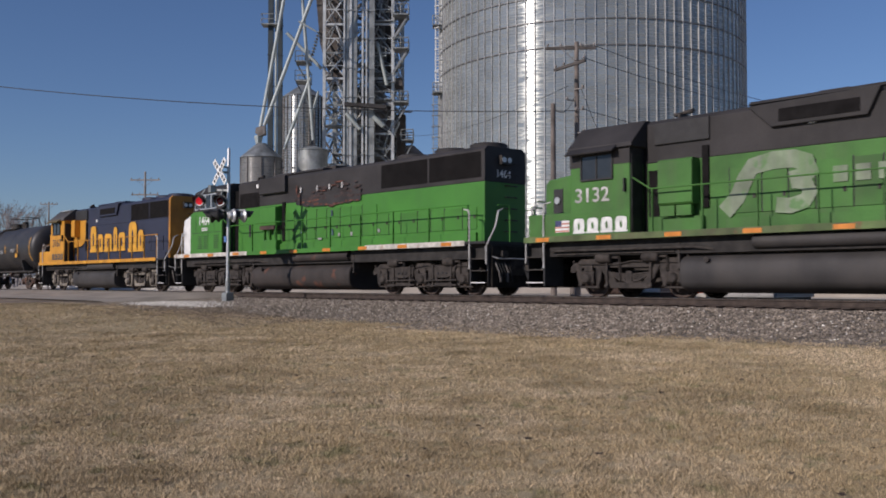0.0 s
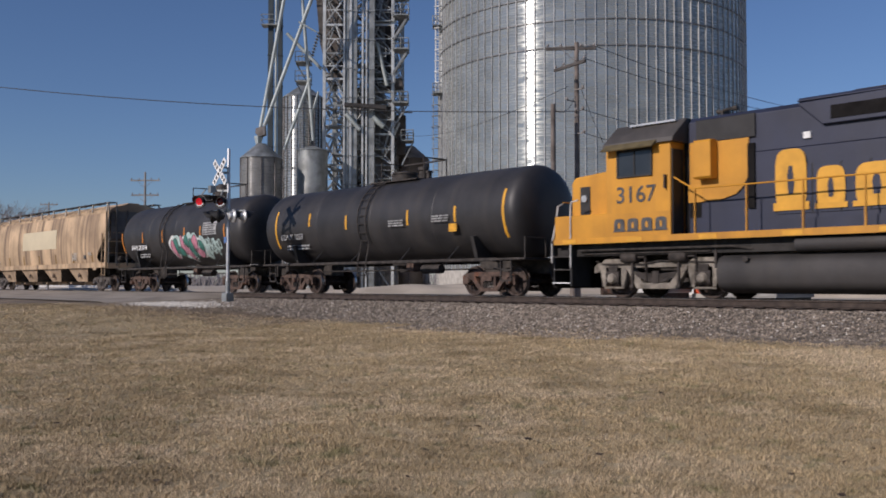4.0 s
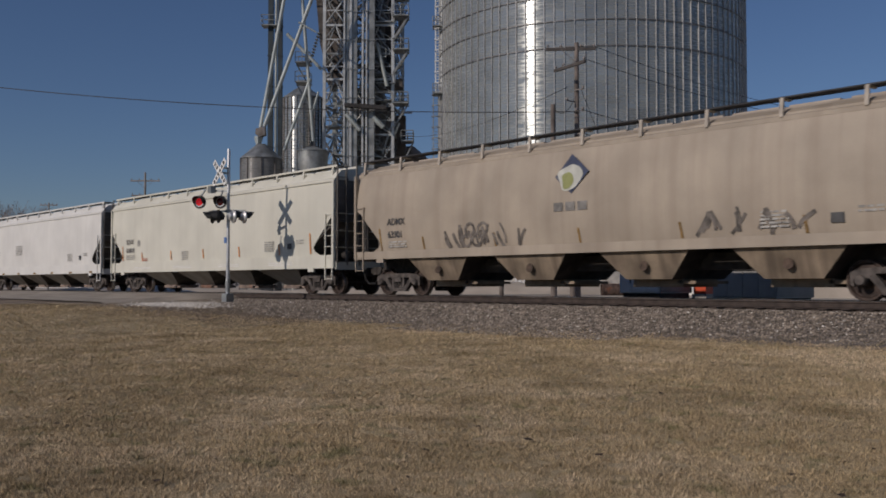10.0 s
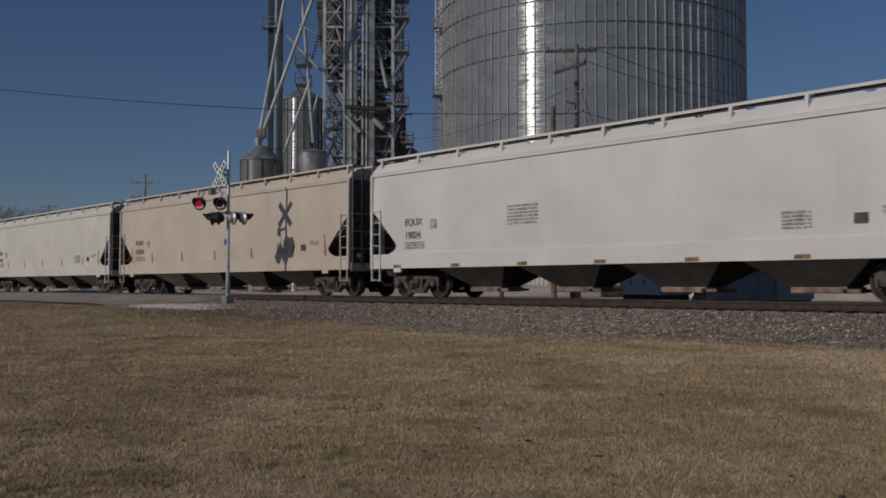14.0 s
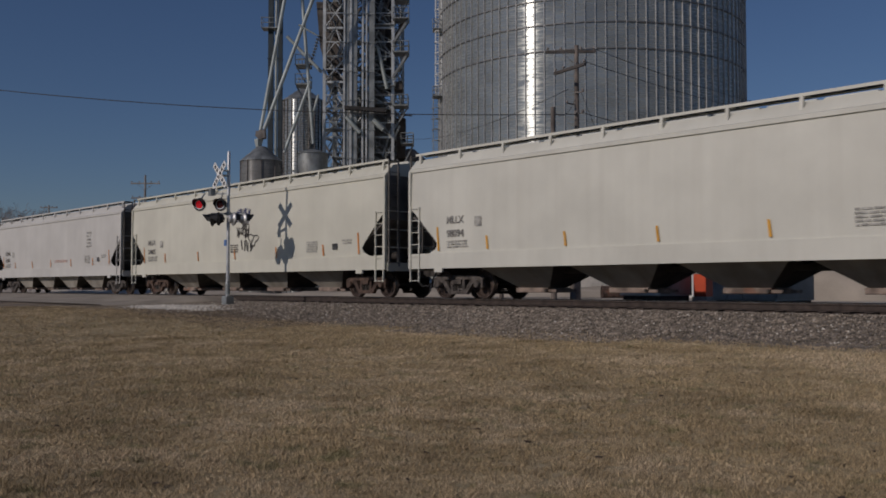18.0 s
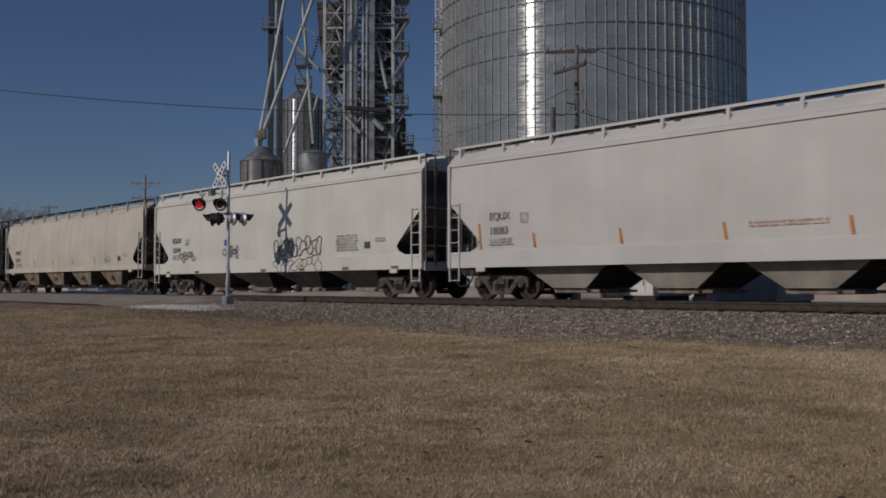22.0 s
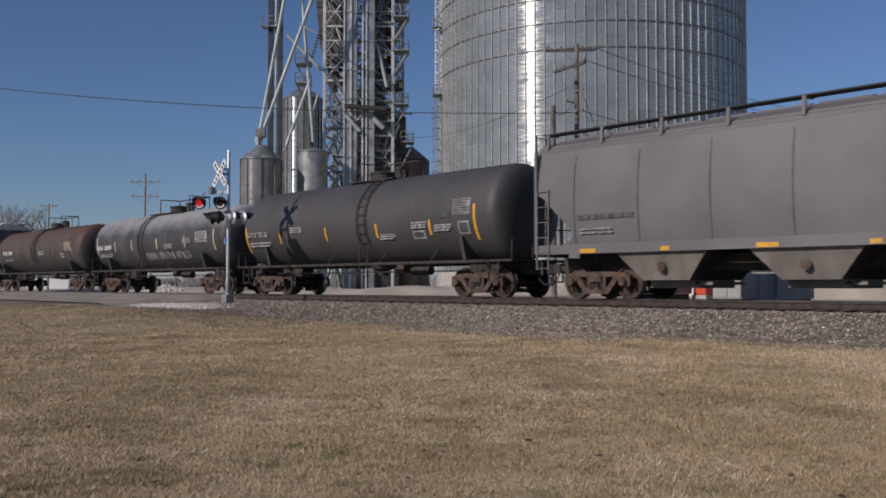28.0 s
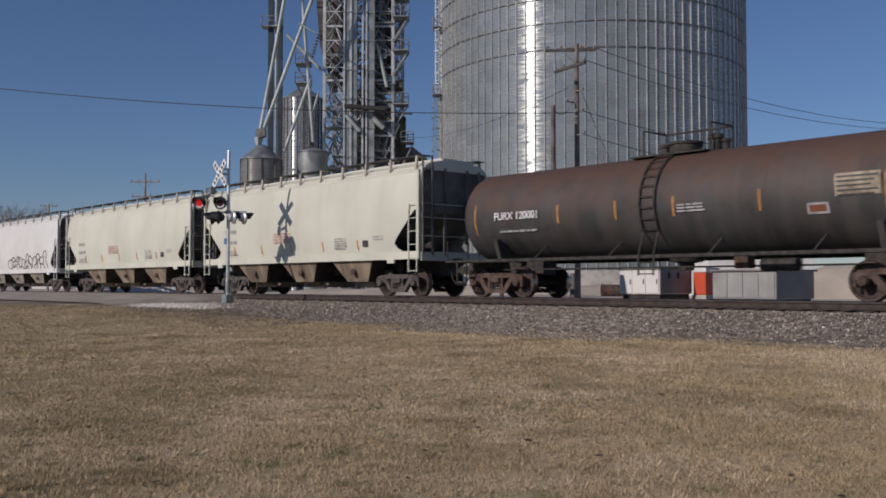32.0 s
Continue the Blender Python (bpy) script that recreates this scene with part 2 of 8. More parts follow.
BANK = ((-60, -1.2), (-22, -1.06), (-4.9, -0.80), (-4.3, -0.74), (-2.2, -0.24), (2.3, -0.24), (4.2, -0.36), (60, -0.4))
LEVEL = ((-60, -1.2), (-24, -1.0), (-16, -0.56), (-10, -0.45), (-4.5, -0.32), (-2.0, -0.22), (2.3, -0.22), (5, -0.32), (60, -0.4))


def ground_z(x, y):
    k = ease((-22.5 - x) / 8.5)
    bump = 0.03 * noise.noise((x * 0.35, y * 0.35, 3.1)) if y < -5.2 else 0.0
    return along(y, BANK) * (1 - k) + along(y, LEVEL) * k + bump


LAWN_SOIL = mat("dormant_lawn", (0.38, 0.31, 0.185), 0.95, 0, 0.14, 0.5, streak=0, bump=0.004, grain=60, spots=0.25, spot_rgb=(0.24, 0.18, 0.11))
BALLAST_BED = mat("ballast_bed", (0.18, 0.155, 0.132), 0.95, 0, 0.3, 3, bump=0.03, grain=25)
PALE_DIRT = mat("pale_gravel_yard", (0.50, 0.43, 0.34), 0.95, 0, 0.15, 0.3, bump=0.02, grain=12)
DIRT = mat("bare_brown_dirt", (0.23, 0.175, 0.12), 0.95, 0, 0.35, 0.8, streak=0.5, dirt=(0.11, 0.085, 0.06), bump=0.03, grain=14, spots=0.5, spot_rgb=(0.33, 0.27, 0.18))
ASPHALT = mat("sun_bleached_asphalt", (0.315, 0.275, 0.225), 0.9, 0, 0.15, 0.8, bump=0.006, grain=60)

xs = sorted(set([-2500, -1200, -600, -300, -160, -110, 60, 110, 200, 500, 1200, 2500] + [-80 + 1.0 * i for i in range(131)]))
ys = sorted(set([-1500, -500, -200, -100, 30, 60, 100, 150, 250, 500, 1000, 2500] + [-60 + 2 * i for i in range(17)] + [-27 + 0.75 * i for i in range(27)]
                + [-6.5 + 0.3 * i for i in range(45)] + [8, 10, 14, 20]))
me = bpy.data.meshes.new("ground")
me.from_pydata([(x, y, ground_z(x, y)) for y in ys for x in xs], [],
               [(j * len(xs) + i, j * len(xs) + i + 1, (j + 1) * len(xs) + i + 1, (j + 1) * len(xs) + i) for j in range(len(ys) - 1) for i in range(len(xs) - 1)])
for m_ in (LAWN_SOIL, BALLAST_BED, PALE_DIRT, DIRT):
    me.materials.append(m_)
for p in me.polygons:
    x, y = p.center.x, p.center.y
    if y > 3.6:
        p.material_index = 2
    elif y > -4.6:
        p.material_index = 1 if x > -34.5 or abs(y) < 2.2 else 3
    elif x < -34 and y > -12:
        p.material_index = 3
    elif x < -24 and y > -6.4 - 2.6 * ease((-24 - x) / 5) - 1.0 * noise.noise((x * 0.3, 0, 0)):
        p.material_index = 3
    p.use_smooth = True
ground = new("ground", me)
tagged(ground, "dormant lawn, ballast bank and pale gravel yard", "ground", kind="structure")

road = Shape()
rows = []
for i in range(37):
    y = -6.5 + i * 1.0
    wob = 0.25 * noise.noise((y * 0.4, 7.0, 0))
    lift = 0.03 + 0.17 * ease((7.5 - abs(y)) / 5.5)
    rows.append([(x + (wob if k in (0, 1, 5, 6) else 0), y, ground_z(x, y) + (lift if 0 < k < 6 else -0.05)) for k, x in enumerate((-66.0, -64.0, -58.0, -44, -37.6, -36.6, -35.6))])
road.grid(rows, flip=True)
thing("road", "sun-bleached asphalt road over the level crossing", "road", kind="structure", shape=road, material=ASPHALT)

track = thing("railway_track", "rusty steel railway track on grey ballast", "track", kind="structure")
rail_prof = [(-0.076, -0.172), (0.076, -0.172), (0.076, -0.158), (0.012, -0.14), (0.009, -0.05), (0.036, -0.036), (0.036, -0.004), (0.03, 0), (-0.03, 0), (-0.036, -0.004),
             (-0.036, -0.036), (-0.009, -0.05), (-0.012, -0.14), (-0.076, -0.158)]
for side in (-1, 1):
    yc = side * 0.755
    r = part("rail", Shape().prism([(yc + a, b - 0.004) for a, b in rail_prof], "yz", -700, 300), RAIL_RUST, track, "brown rusted steel rail")
    part("running_surface", Shape().box(-700, 300, yc - 0.028, yc + 0.028, -0.006, 0.0), TREAD, r, "bright worn rail head")
TIE = mat("creosoted_tie", (0.07, 0.05, 0.04), 0.95, 0, 0.3, 3, bump=0.006)
tie_mesh = Shape().slab(-0.115, 0.115, -1.3, 1.3, -0.35, -0.185, 0.02).mesh("tie", TIE)
plate_mesh = Shape().box(-0.1, 0.1, -0.15, 0.15, -0.186, -0.172).mesh("tie_plate", RAIL_RUST)
for i in range(160):
    x = -85 + i * 0.52
    if -65.0 < x < -36.2:
        continue
    t_ = part("tie", tie_mesh, TIE, track, at=pose(x, random.uniform(-0.03, 0.03), random.uniform(-0.012, 0.006), 0, 0, random.uniform(-1, 1)))
    for side in (-1, 1):
        part("tie_plate", plate_mesh, RAIL_RUST, t_, at=pose(0, side * 0.755, 0))


def scatter_stones(name, count, spot, size, material, label, seed):
    """Loose broken stones as one heap: eight-sided lumps, turned and squashed."""
    rng = np.random.default_rng(seed)
    octa = np.array([(1, 0, 0), (-1, 0, 0), (0, 1, 0), (0, -1, 0), (0, 0, 1), (0, 0, -1)], float)
    tri = np.array([(0, 2, 4), (2, 1, 4), (1, 3, 4), (3, 0, 4), (2, 0, 5), (1, 2, 5), (3, 1, 5), (0, 3, 5)])
    V = np.empty((count, 6, 3))
    for i in range(count):
        x, y, z = spot(rng)
        r = size * rng.uniform(0.5, 1.25)
        lump = octa * (r * rng.uniform(0.6, 1.2, (6, 1))) + rng.uniform(-0.25, 0.25, (6, 3)) * r
        a = rng.uniform(0, 6.28)
        c, s = math.cos(a), math.sin(a)
        V[i] = lump @ np.array(((c, -s, 0), (s, c, 0), (0, 0, 0.75))) + (x, y, z + 0.25 * r)
    F = (tri[None] + 6 * np.arange(count)[:, None, None]).reshape(-1, 3)
    sm = bpy.data.meshes.new(name)
    sm.from_pydata(V.reshape(-1, 3).tolist(), [], F.tolist())
    sm.materials.append(material)
    ob = new(name, sm)
    return tagged(ob, label, "gravel", kind="stuff")


STONE = island(mat("ballast_stone", (0.25, 0.209, 0.165), 0.9, 0, 0.3, 6), 0.62)


def ballast_spot(rng):
    x = -5 - 37 * rng.random() ** 0.8
    y = -4.6 + 3.25 * rng.random() ** 0.85
    edge = -4.2 + 0.2 * noise.noise((x * 0.8, 2, 0)) - 1.6 * ease((-22.5 - x) / 5)
    if x < -23:
        y -= 1.6 * rng.random() * ease((-22.5 - x) / 5)
    if y < edge:
        y = edge + rng.random() * 1.2
    if x < -34.5:
        x, y = x + 22, y
    return x, y, ground_z(x, y)


scatter_stones("ballast", 52000, ballast_spot, 0.035, STONE, "crushed grey-brown stone ballast along the track", 3)


# ---- rolling stock: running gear ----
WHEELS = []


def wheel_shape(r):
    return Shape().lathe([(0.08, -0.07), (r * 0.36, -0.075), (r * 0.42, -0.03), (r * 0.8, -0.01), (r * 0.86, -0.068), (r - 0.012, -0.07), (r, -0.05), (r + 0.004, 0.035),
                          (r + 0.026, 0.05), (r + 0.026, 0.07), (r * 0.86, 0.07), (r * 0.8, 0.03), (r * 0.4, 0.03), (0.1, 0.08)], "y", (0, 0, 0), 28)


def wheelset(car, x, r, material=None):
    axle = part("wheelset", shared("axle%.2f" % r, lambda: Shape().rod((0, -0.98, 0), (0, 0.98, 0), 0.075, 10), WHEEL_STEEL, 40), WHEEL_STEEL, car, at=pose(x, 0, r))
    for side in (-1, 1):
        me_ = shared("wheel%.2f" % r, lambda: wheel_shape(r), material or WHEEL_STEEL, 30)
        if len(me_.materials) == 1:
            me_.materials.append(TREAD)
            for p_ in me_.polygons[5 * 28:7 * 28]:
                p_.material_index = 1
        part("wheel", me_, WHEEL_STEEL, axle, at=pose(0, side * 0.755, 0, 0, 0, 0 if side < 0 else 180))
    WHEELS.append((axle, x, r))
    return axle


def freight_truck(car, x, paint):
    """A three-piece truck: two cast side frames, a bolster, springs and two wheelsets."""
    h = 0.889
    for dx in (-h, h):
        ax = wheelset(car, x + dx, 0.457)
    for side in (-1, 1):
        y = side * 1.03

        def frame_shape():
            s = Shape()
            # top chord, slanted columns, bottom chord and the pedestal jaws, with open windows between them
            s.prism([(-1.12, 0.50), (-1.12, 0.63), (-0.95, 0.70), (-0.5, 0.74), (0.5, 0.74), (0.95, 0.70), (1.12, 0.63), (1.12, 0.50), (0.72, 0.50), (0.60, 0.60), (-0.60, 0.60), (-0.72, 0.50)], "xz", -0.075, 0.075)
            for k in (-1, 1):
                s.prism([(k * 0.72, 0.52), (k * 0.60, 0.62), (k * 0.26, 0.20), (k * 0.40, 0.15)], "xz", -0.07, 0.07)
                s.box(k * 0.27 - 0.05, k * 0.27 + 0.05, -0.07, 0.07, 0.2, 0.62)
                s.prism([(k * 1.12, 0.52), (k * 1.12, 0.36), (k * 1.04, 0.32), (k * 1.04, 0.52)], "xz", -0.07, 0.07)
            s.prism([(-0.42, 0.14), (-0.34, 0.25), (0.34, 0.25), (0.42, 0.14)], "xz", -0.085, 0.085)
            return s

        sf = part("side_frame", shared("side_frame", frame_shape, paint, 0), paint, car, at=pose(x, y, 0))
        for k in (-1, 1):
            part("bearing_cap", shared("bearing_cap", lambda: Shape().lathe([(0.02, -0.16), (0.10, -0.15), (0.125, -0.10), (0.135, 0.05)], "y", n=14), paint, 30), paint, sf,
                 at=pose(k * h, 0 if side < 0 else 0, 0.457, 0, 0, 0 if side < 0 else 180))
        part("spring_group", shared("springs", lambda: _springs(), STEEL_DARK, 30), STEEL_DARK, sf)
    part("bolster", shared("bolster", lambda: Shape().prism([(-1.15, 0.46), (1.15, 0.46), (1.15, 0.60), (0.3, 0.68), (-0.3, 0.68), (-1.15, 0.60)], "yz", -0.2, 0.2), paint), paint, car, at=pose(x, 0, 0))
    part("brake_beam", shared("brake_beam", lambda: Shape().rod((-0.36, -0.7, 0.36), (-0.36, 0.7, 0.36), 0.05).rod((0.36, -0.7, 0.36), (0.36, 0.7, 0.36), 0.05), STEEL_DARK), STEEL_DARK, car, at=pose(x, 0, 0))


def _springs():
    s = Shape()
    for i in (-0.16, 0, 0.16):
        for j in range(4):
            s.lathe([(0.072, 0), (0.08, 0.02), (0.072, 0.04)], "z", (i, 0, 0.255 + j * 0.052), 10)
    return s


def coupler(car, x, sgn):
    """Knuckle coupler, its shank and striker, with the air hose."""
    s = Shape()
    s.box(*sorted((x - sgn * 0.85, x - sgn * 0.2)), -0.09, 0.09, 0.78, 0.94)
    s.prism([(x - sgn * 0.24, -0.14), (x - sgn * 0.24, 0.16), (x - sgn * 0.02, 0.17), (x + sgn * 0.04, 0.06), (x - sgn * 0.06, 0.0), (x + sgn * 0.02, -0.08), (x - sgn * 0.06, -0.16)], "xy", 0.72, 1.0)
    c = part("coupler", s, STEEL_DARK, car, "grimy cast knuckle coupler")
    h = Shape().pipe([(x - sgn * 0.5, -0.35, 0.85), (x - sgn * 0.35, -0.38, 0.55), (x - sgn * 0.15, -0.36, 0.38), (x + sgn * 0.0, -0.33, 0.42)], 0.025)
    part("air_hose", h, BLACK_RUBBER, c)


def ladder(car, x, y, z0, z1, w, material, along_x=True, name="ladder"):
    s = Shape()
    d = (w / 2, 0) if along_x else (0, w / 2)
    for k in (-1, 1):
        s.bar((x + k * d[0], y + k * d[1], z0), (x + k * d[0], y + k * d[1], z1), 0.045, 0.045)
    n = max(2, int((z1 - z0) / 0.38))
    for i in range(n + 1):
        z = z0 + 0.04 + (z1 - z0 - 0.08) * i / n
        s.rod((x - d[0], y - d[1], z), (x + d[0], y + d[1], z), 0.014, 6)
    return part(name, s, material, car)


RUST_STAIN = mat("rusty_stained_steel", (0.085, 0.058, 0.042), 0.9, 0, 0.4, 8)
# end sheets darker than the sides: their shade is put into the colour
END_SHADE = mat("shaded_grimy_end_sheet", (0.18, 0.168, 0.152), 0.85, 0, 0.35, 1.0, streak=0.5)
# brackets paler than the cars: sun on their upright faces is in the colour
BRACKET = mat("sunlit_bracket_paint", (0.47, 0.42, 0.35), 0.7, 0, 0.15, 3)
GATE_DUST = mat("dusty_outlet_gate", (0.26, 0.20, 0.165), 0.85, 0, 0.35, 3, spots=0.5)
# near-black that puts shade into the colour of the bay flanks
BAY_SHADE = mat("bay_shade_black", (0.05, 0.042, 0.035), 0.9, 0, 0.3, 3)


# ---- covered hoppers ----
def hopper(label, length, paint, sill, bays, style="new", roof=None, trim=None, gear=TRUCK_BROWN, bay_paint=None, ends=None, flare=0.3):
    """style new: smooth high sides and a deep sill; old: a higher sill that shows the discharge bays."""
    car = thing("covered_hopper", label, "hopper car", group="train")
    trim, roof, bay_paint = trim or paint, roof or paint, bay_paint or paint
    half = length / 2 - 0.62
    W, ZE, ZT = 1.60, 4.12, 4.56 if style == "new" else 4.50
    # unset ends take the dark tone that paints in their shade
    ends = ends or END_SHADE
    WE = W if style == "new" else W - 0.17
    cut = 2.83 if style == "new" else 2.92
    deep = 1.34
    for side in (-1, 1):
        rows = []
        base = sill + (0.46 if style == "new" else 0.24)
        for j in range(19):
            z = base + (ZE - base) * j / 18
            k = max(0.0, (cut - z) / (cut - base))
            xe = half - deep * min(1.0, k * 1.15 + 0.12 * (k > 0)) * (1 - 0.35 * max(0.0, (k - 0.8) / 0.2) ** 2)
            yy = W - (0.05 if style == "new" else 0.2) * abs((z - 2.6) / 1.6) ** 2.2
            rows.append([(-xe + 2 * xe * i / 24, side * yy, z) for i in range(25)])
        s = Shape().grid(rows, flip=side > 0)
        inner = [[(p[0], p[1] - side * 0.03, p[2]) for p in r] for r in rows]
        s.grid(inner, flip=side < 0)
        s.add([p for r, q in zip(rows, inner) for p in (r[0], q[0])], [(2 * i, 2 * i + 1, 2 * i + 3, 2 * i + 2) for i in range(18)])
        s.add([p for r, q in zip(rows, inner) for p in (r[-1], q[-1])], [(2 * i + 2, 2 * i + 3, 2 * i + 1, 2 * i) for i in range(18)])
        part("side_sheet", s, paint, car, smooth=30)
        # the sill under the sheet, and the rim at the eave
        yo = side * (W + 0.012)
        part("side_sill", Shape().prism([(side * (W - 0.12), sill), (yo, sill), (yo, base + 0.02), (side * (W - 0.03), base + 0.02), (side * (W - 0.03), sill + 0.03), (side * (W - 0.12), sill + 0.03)], "yz", -half, half), trim, car)
        part("top_chord", Shape().prism([(side * (WE - 0.08), ZE - 0.05), (side * (WE + 0.01), ZE - 0.05), (side * (WE + 0.01), ZE + 0.05), (side * (WE - 0.06), ZE + 0.09)], "yz", -half, half), trim, car)
        # corner posts, ladders and the step irons under them
        for e in (-1, 1):
            xp = e * half
            part("corner_post", Shape().slab(*sorted((xp - e * 0.09, xp)), side * W - 0.05, side * W + 0.05, sill, ZE, 0.012), trim, car)
            ladder(car, xp - e * 0.3, side * (W + 0.03), sill - 0.42, cut + 0.1, 0.42, trim)
            part("jacking_pad", Shape().box(*sorted((xp - e * 1.62, xp - e * 1.25)), side * W - 0.04, side * W + 0.03, sill - 0.12, sill + 0.02), trim, car)
    # roof: rounded shoulders up to a flat crown with the hatch trough
    up = 0.12 if style == "new" else 0.0
    prof = [(-WE + 0.04, ZE + 0.02), (-WE + 0.08, ZE + 0.14), (-WE + 0.3, ZE + 0.26 + up), (-0.62, ZE + 0.36 + up), (-0.55, ZE + 0.42 + up)]
    prof += [(-y, z) for y, z in prof[::-1]]
    part("roof", Shape().prism(prof, "yz", -half, half), roof, car, smooth=30)
    for k in range(int(length / 1.55)):
        x = -half + 1.0 + k * (2 * half - 2.0) / (int(length / 1.55) - 1)
        part("hatch_cover", shared("hatch_cover", lambda: Shape().prism([(-0.34, 0), (0.34, 0), (0.3, 0.09), (-0.3, 0.09)], "yz", -0.62, 0.62), roof), roof, car, at=pose(x, 0, ZE + 0.42 + up))
    # running boards along both edges of the roof on upright brackets
    for side in (-1, 1):
        y = side * 1.22
        iron = trim if style == "new" or paint is SLATE else BRACKET
        strip_mat, drop = (iron, 0.03) if style == "new" else (GRATING, 0.0)
        board = part("running_board", Shape().box(-half + 0.1, half - 0.1, y - 0.19, y + 0.19, ZT + 0.1, ZT + 0.12), GRATING, car)
        for k in (-1, 1):
            part("edge_strip", Shape().box(-half + 0.1, half - 0.1, y + k * 0.2 - 0.008, y + k * 0.2 + 0.008, ZT + 0.092 - drop, ZT + 0.125 + drop / 3), strip_mat, board)
        for k in range(11):
            x = -half + 0.35 + k * (2 * half - 0.7) / 10
            part("bracket", shared("rb_bracket" + style, lambda: Shape().prism([(-0.26, -0.34), (-0.20, -0.34), (-0.17, 0.06), (0.18, 0.06), (0.18, 0.1), (-0.22, 0.1)], "yz", -0.045, 0.045), iron), iron, board, at=pose(x, y, ZT, 0, 0, 0 if side < 0 else 180))
    # ends: slope sheet, wall above it, platform, posts and the brake gear
    for e in (-1, 1):
        x0 = e * half
        xi = e * (half - 2.9)
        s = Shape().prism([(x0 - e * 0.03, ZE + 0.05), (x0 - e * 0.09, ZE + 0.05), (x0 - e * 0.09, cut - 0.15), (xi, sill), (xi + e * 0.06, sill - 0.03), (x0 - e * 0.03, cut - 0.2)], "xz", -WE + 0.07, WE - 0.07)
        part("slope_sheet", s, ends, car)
        part("end_platform", Shape().box(*sorted((x0 - e * 2.3, x0)), -W + 0.13, W - 0.13, sill + 0.03, sill + 0.09), STEEL_DARK, car)
        part("end_sill", Shape().box(*sorted((x0 - e * 0.05, x0 + e * 0.04)), -W + 0.06, W - 0.06, sill - 0.05, sill + 0.24), trim, car)
        part("draft_sill", Shape().box(*sorted((x0 - e * 2.9, x0 + e * 0.15)), -0.2, 0.2, 0.68, sill + 0.03), STEEL_DARK, car)
        for y in (-1.05, -0.5, 0.5, 1.05):
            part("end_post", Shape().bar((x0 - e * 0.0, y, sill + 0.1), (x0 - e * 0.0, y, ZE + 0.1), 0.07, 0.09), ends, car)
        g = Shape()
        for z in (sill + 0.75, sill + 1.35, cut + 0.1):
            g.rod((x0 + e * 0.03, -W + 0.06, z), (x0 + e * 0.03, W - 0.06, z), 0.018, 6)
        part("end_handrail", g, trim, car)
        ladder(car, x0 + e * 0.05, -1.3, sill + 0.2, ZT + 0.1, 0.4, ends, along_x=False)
        coupler(car, e * length / 2, e)
        freight_truck(car, e * (half - 1.75), gear)
    part("brake_cylinder", Shape().rod((half - 1.6, 0.4, sill + 0.35), (half - 1.0, 0.4, sill + 0.35), 0.16, 14), STEEL_DARK, car, smooth=40)
    part("air_reservoir", Shape().rod((half - 0.9, -0.5, sill + 0.5), (half - 0.5, -0.5, sill + 0.5), 0.14, 14), STEEL_DARK, car, smooth=40)
    part("hand_brake", Shape().lathe([(0.24, 0), (0.27, 0.02), (0.24, 0.04)], "x", (half + 0.08, 0.5, 2.9), 18).bar((half + 0.1, 0.27, 2.9), (half + 0.1, 0.73, 2.9), 0.03).bar((half + 0.1, 0.5, 2.67), (half + 0.1, 0.5, 3.13), 0.03), STEEL_DARK, car)
    part("center_sill", Shape().box(-half + 2.8, half - 2.8, -0.18, 0.18, 0.75, 1.0), STEEL_DARK, car)
    # discharge bays: tapering chutes with gates
    old = style == "old"
    span = 2 * (half - (2.15 if old else 2.6))
    wb = span / bays
    top_w = wb * (0.73 if old else 0.88)
    low = 0.50 if old else 0.34
    yw = W - 0.1 if old else W - 0.32
    yb = yw * (0.80 if old else flare)
    foot = wb * (0.36 if old else 0.34)
    gate_y = 0.8 if old else min(yb + 0.12, 0.9)
    gate_paint = bay_paint if old else GATE_DUST

    def bay_shape():
        t, f, zt = top_w / 2, foot / 2, sill + 0.05
        return Shape().add([(-t, -yw, zt), (t, -yw, zt), (t, yw, zt), (-t, yw, zt), (-f, -yb, low), (f, -yb, low), (f, yb, low), (-f, yb, low)],
                           ((0, 1, 5, 4)[::-1], (2, 3, 7, 6)[::-1], (4, 5, 6, 7)[::-1]))

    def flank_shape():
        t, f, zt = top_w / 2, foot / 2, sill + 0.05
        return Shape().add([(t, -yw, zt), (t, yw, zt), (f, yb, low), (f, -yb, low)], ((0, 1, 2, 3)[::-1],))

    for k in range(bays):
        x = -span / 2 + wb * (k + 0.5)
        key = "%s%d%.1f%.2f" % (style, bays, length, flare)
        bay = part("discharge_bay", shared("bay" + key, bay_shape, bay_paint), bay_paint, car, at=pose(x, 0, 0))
        # flanks darkened in the paint for the shade that lies on them
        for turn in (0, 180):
            part("slope_flank", shared("flank" + key, flank_shape, BAY_SHADE), BAY_SHADE, bay, "sloping flank painted dark for shade", at=pose(0, 0, 0, 0, 0, turn))
        part("outlet_gate", shared("gate" + key, lambda: Shape().slab(-foot * 0.54, foot * 0.54, -gate_y, gate_y, low - (0.2 if old else 0.14), low + 0.01, 0.02), gate_paint), gate_paint, bay)
        part("gate_track", shared("track" + key, lambda: Shape().box(foot * 0.54, foot * 0.78, -gate_y * 0.96, gate_y * 0.96, low - 0.12, low - 0.04), gate_paint), gate_paint, bay)
        part("gate_crank", shared("crank" + key, lambda: Shape().rod((foot * 0.5, -gate_y - 0.07, low - 0.07), (foot * 0.5, gate_y + 0.07, low - 0.07), 0.045, 8), STEEL_DARK), STEEL_DARK, bay)
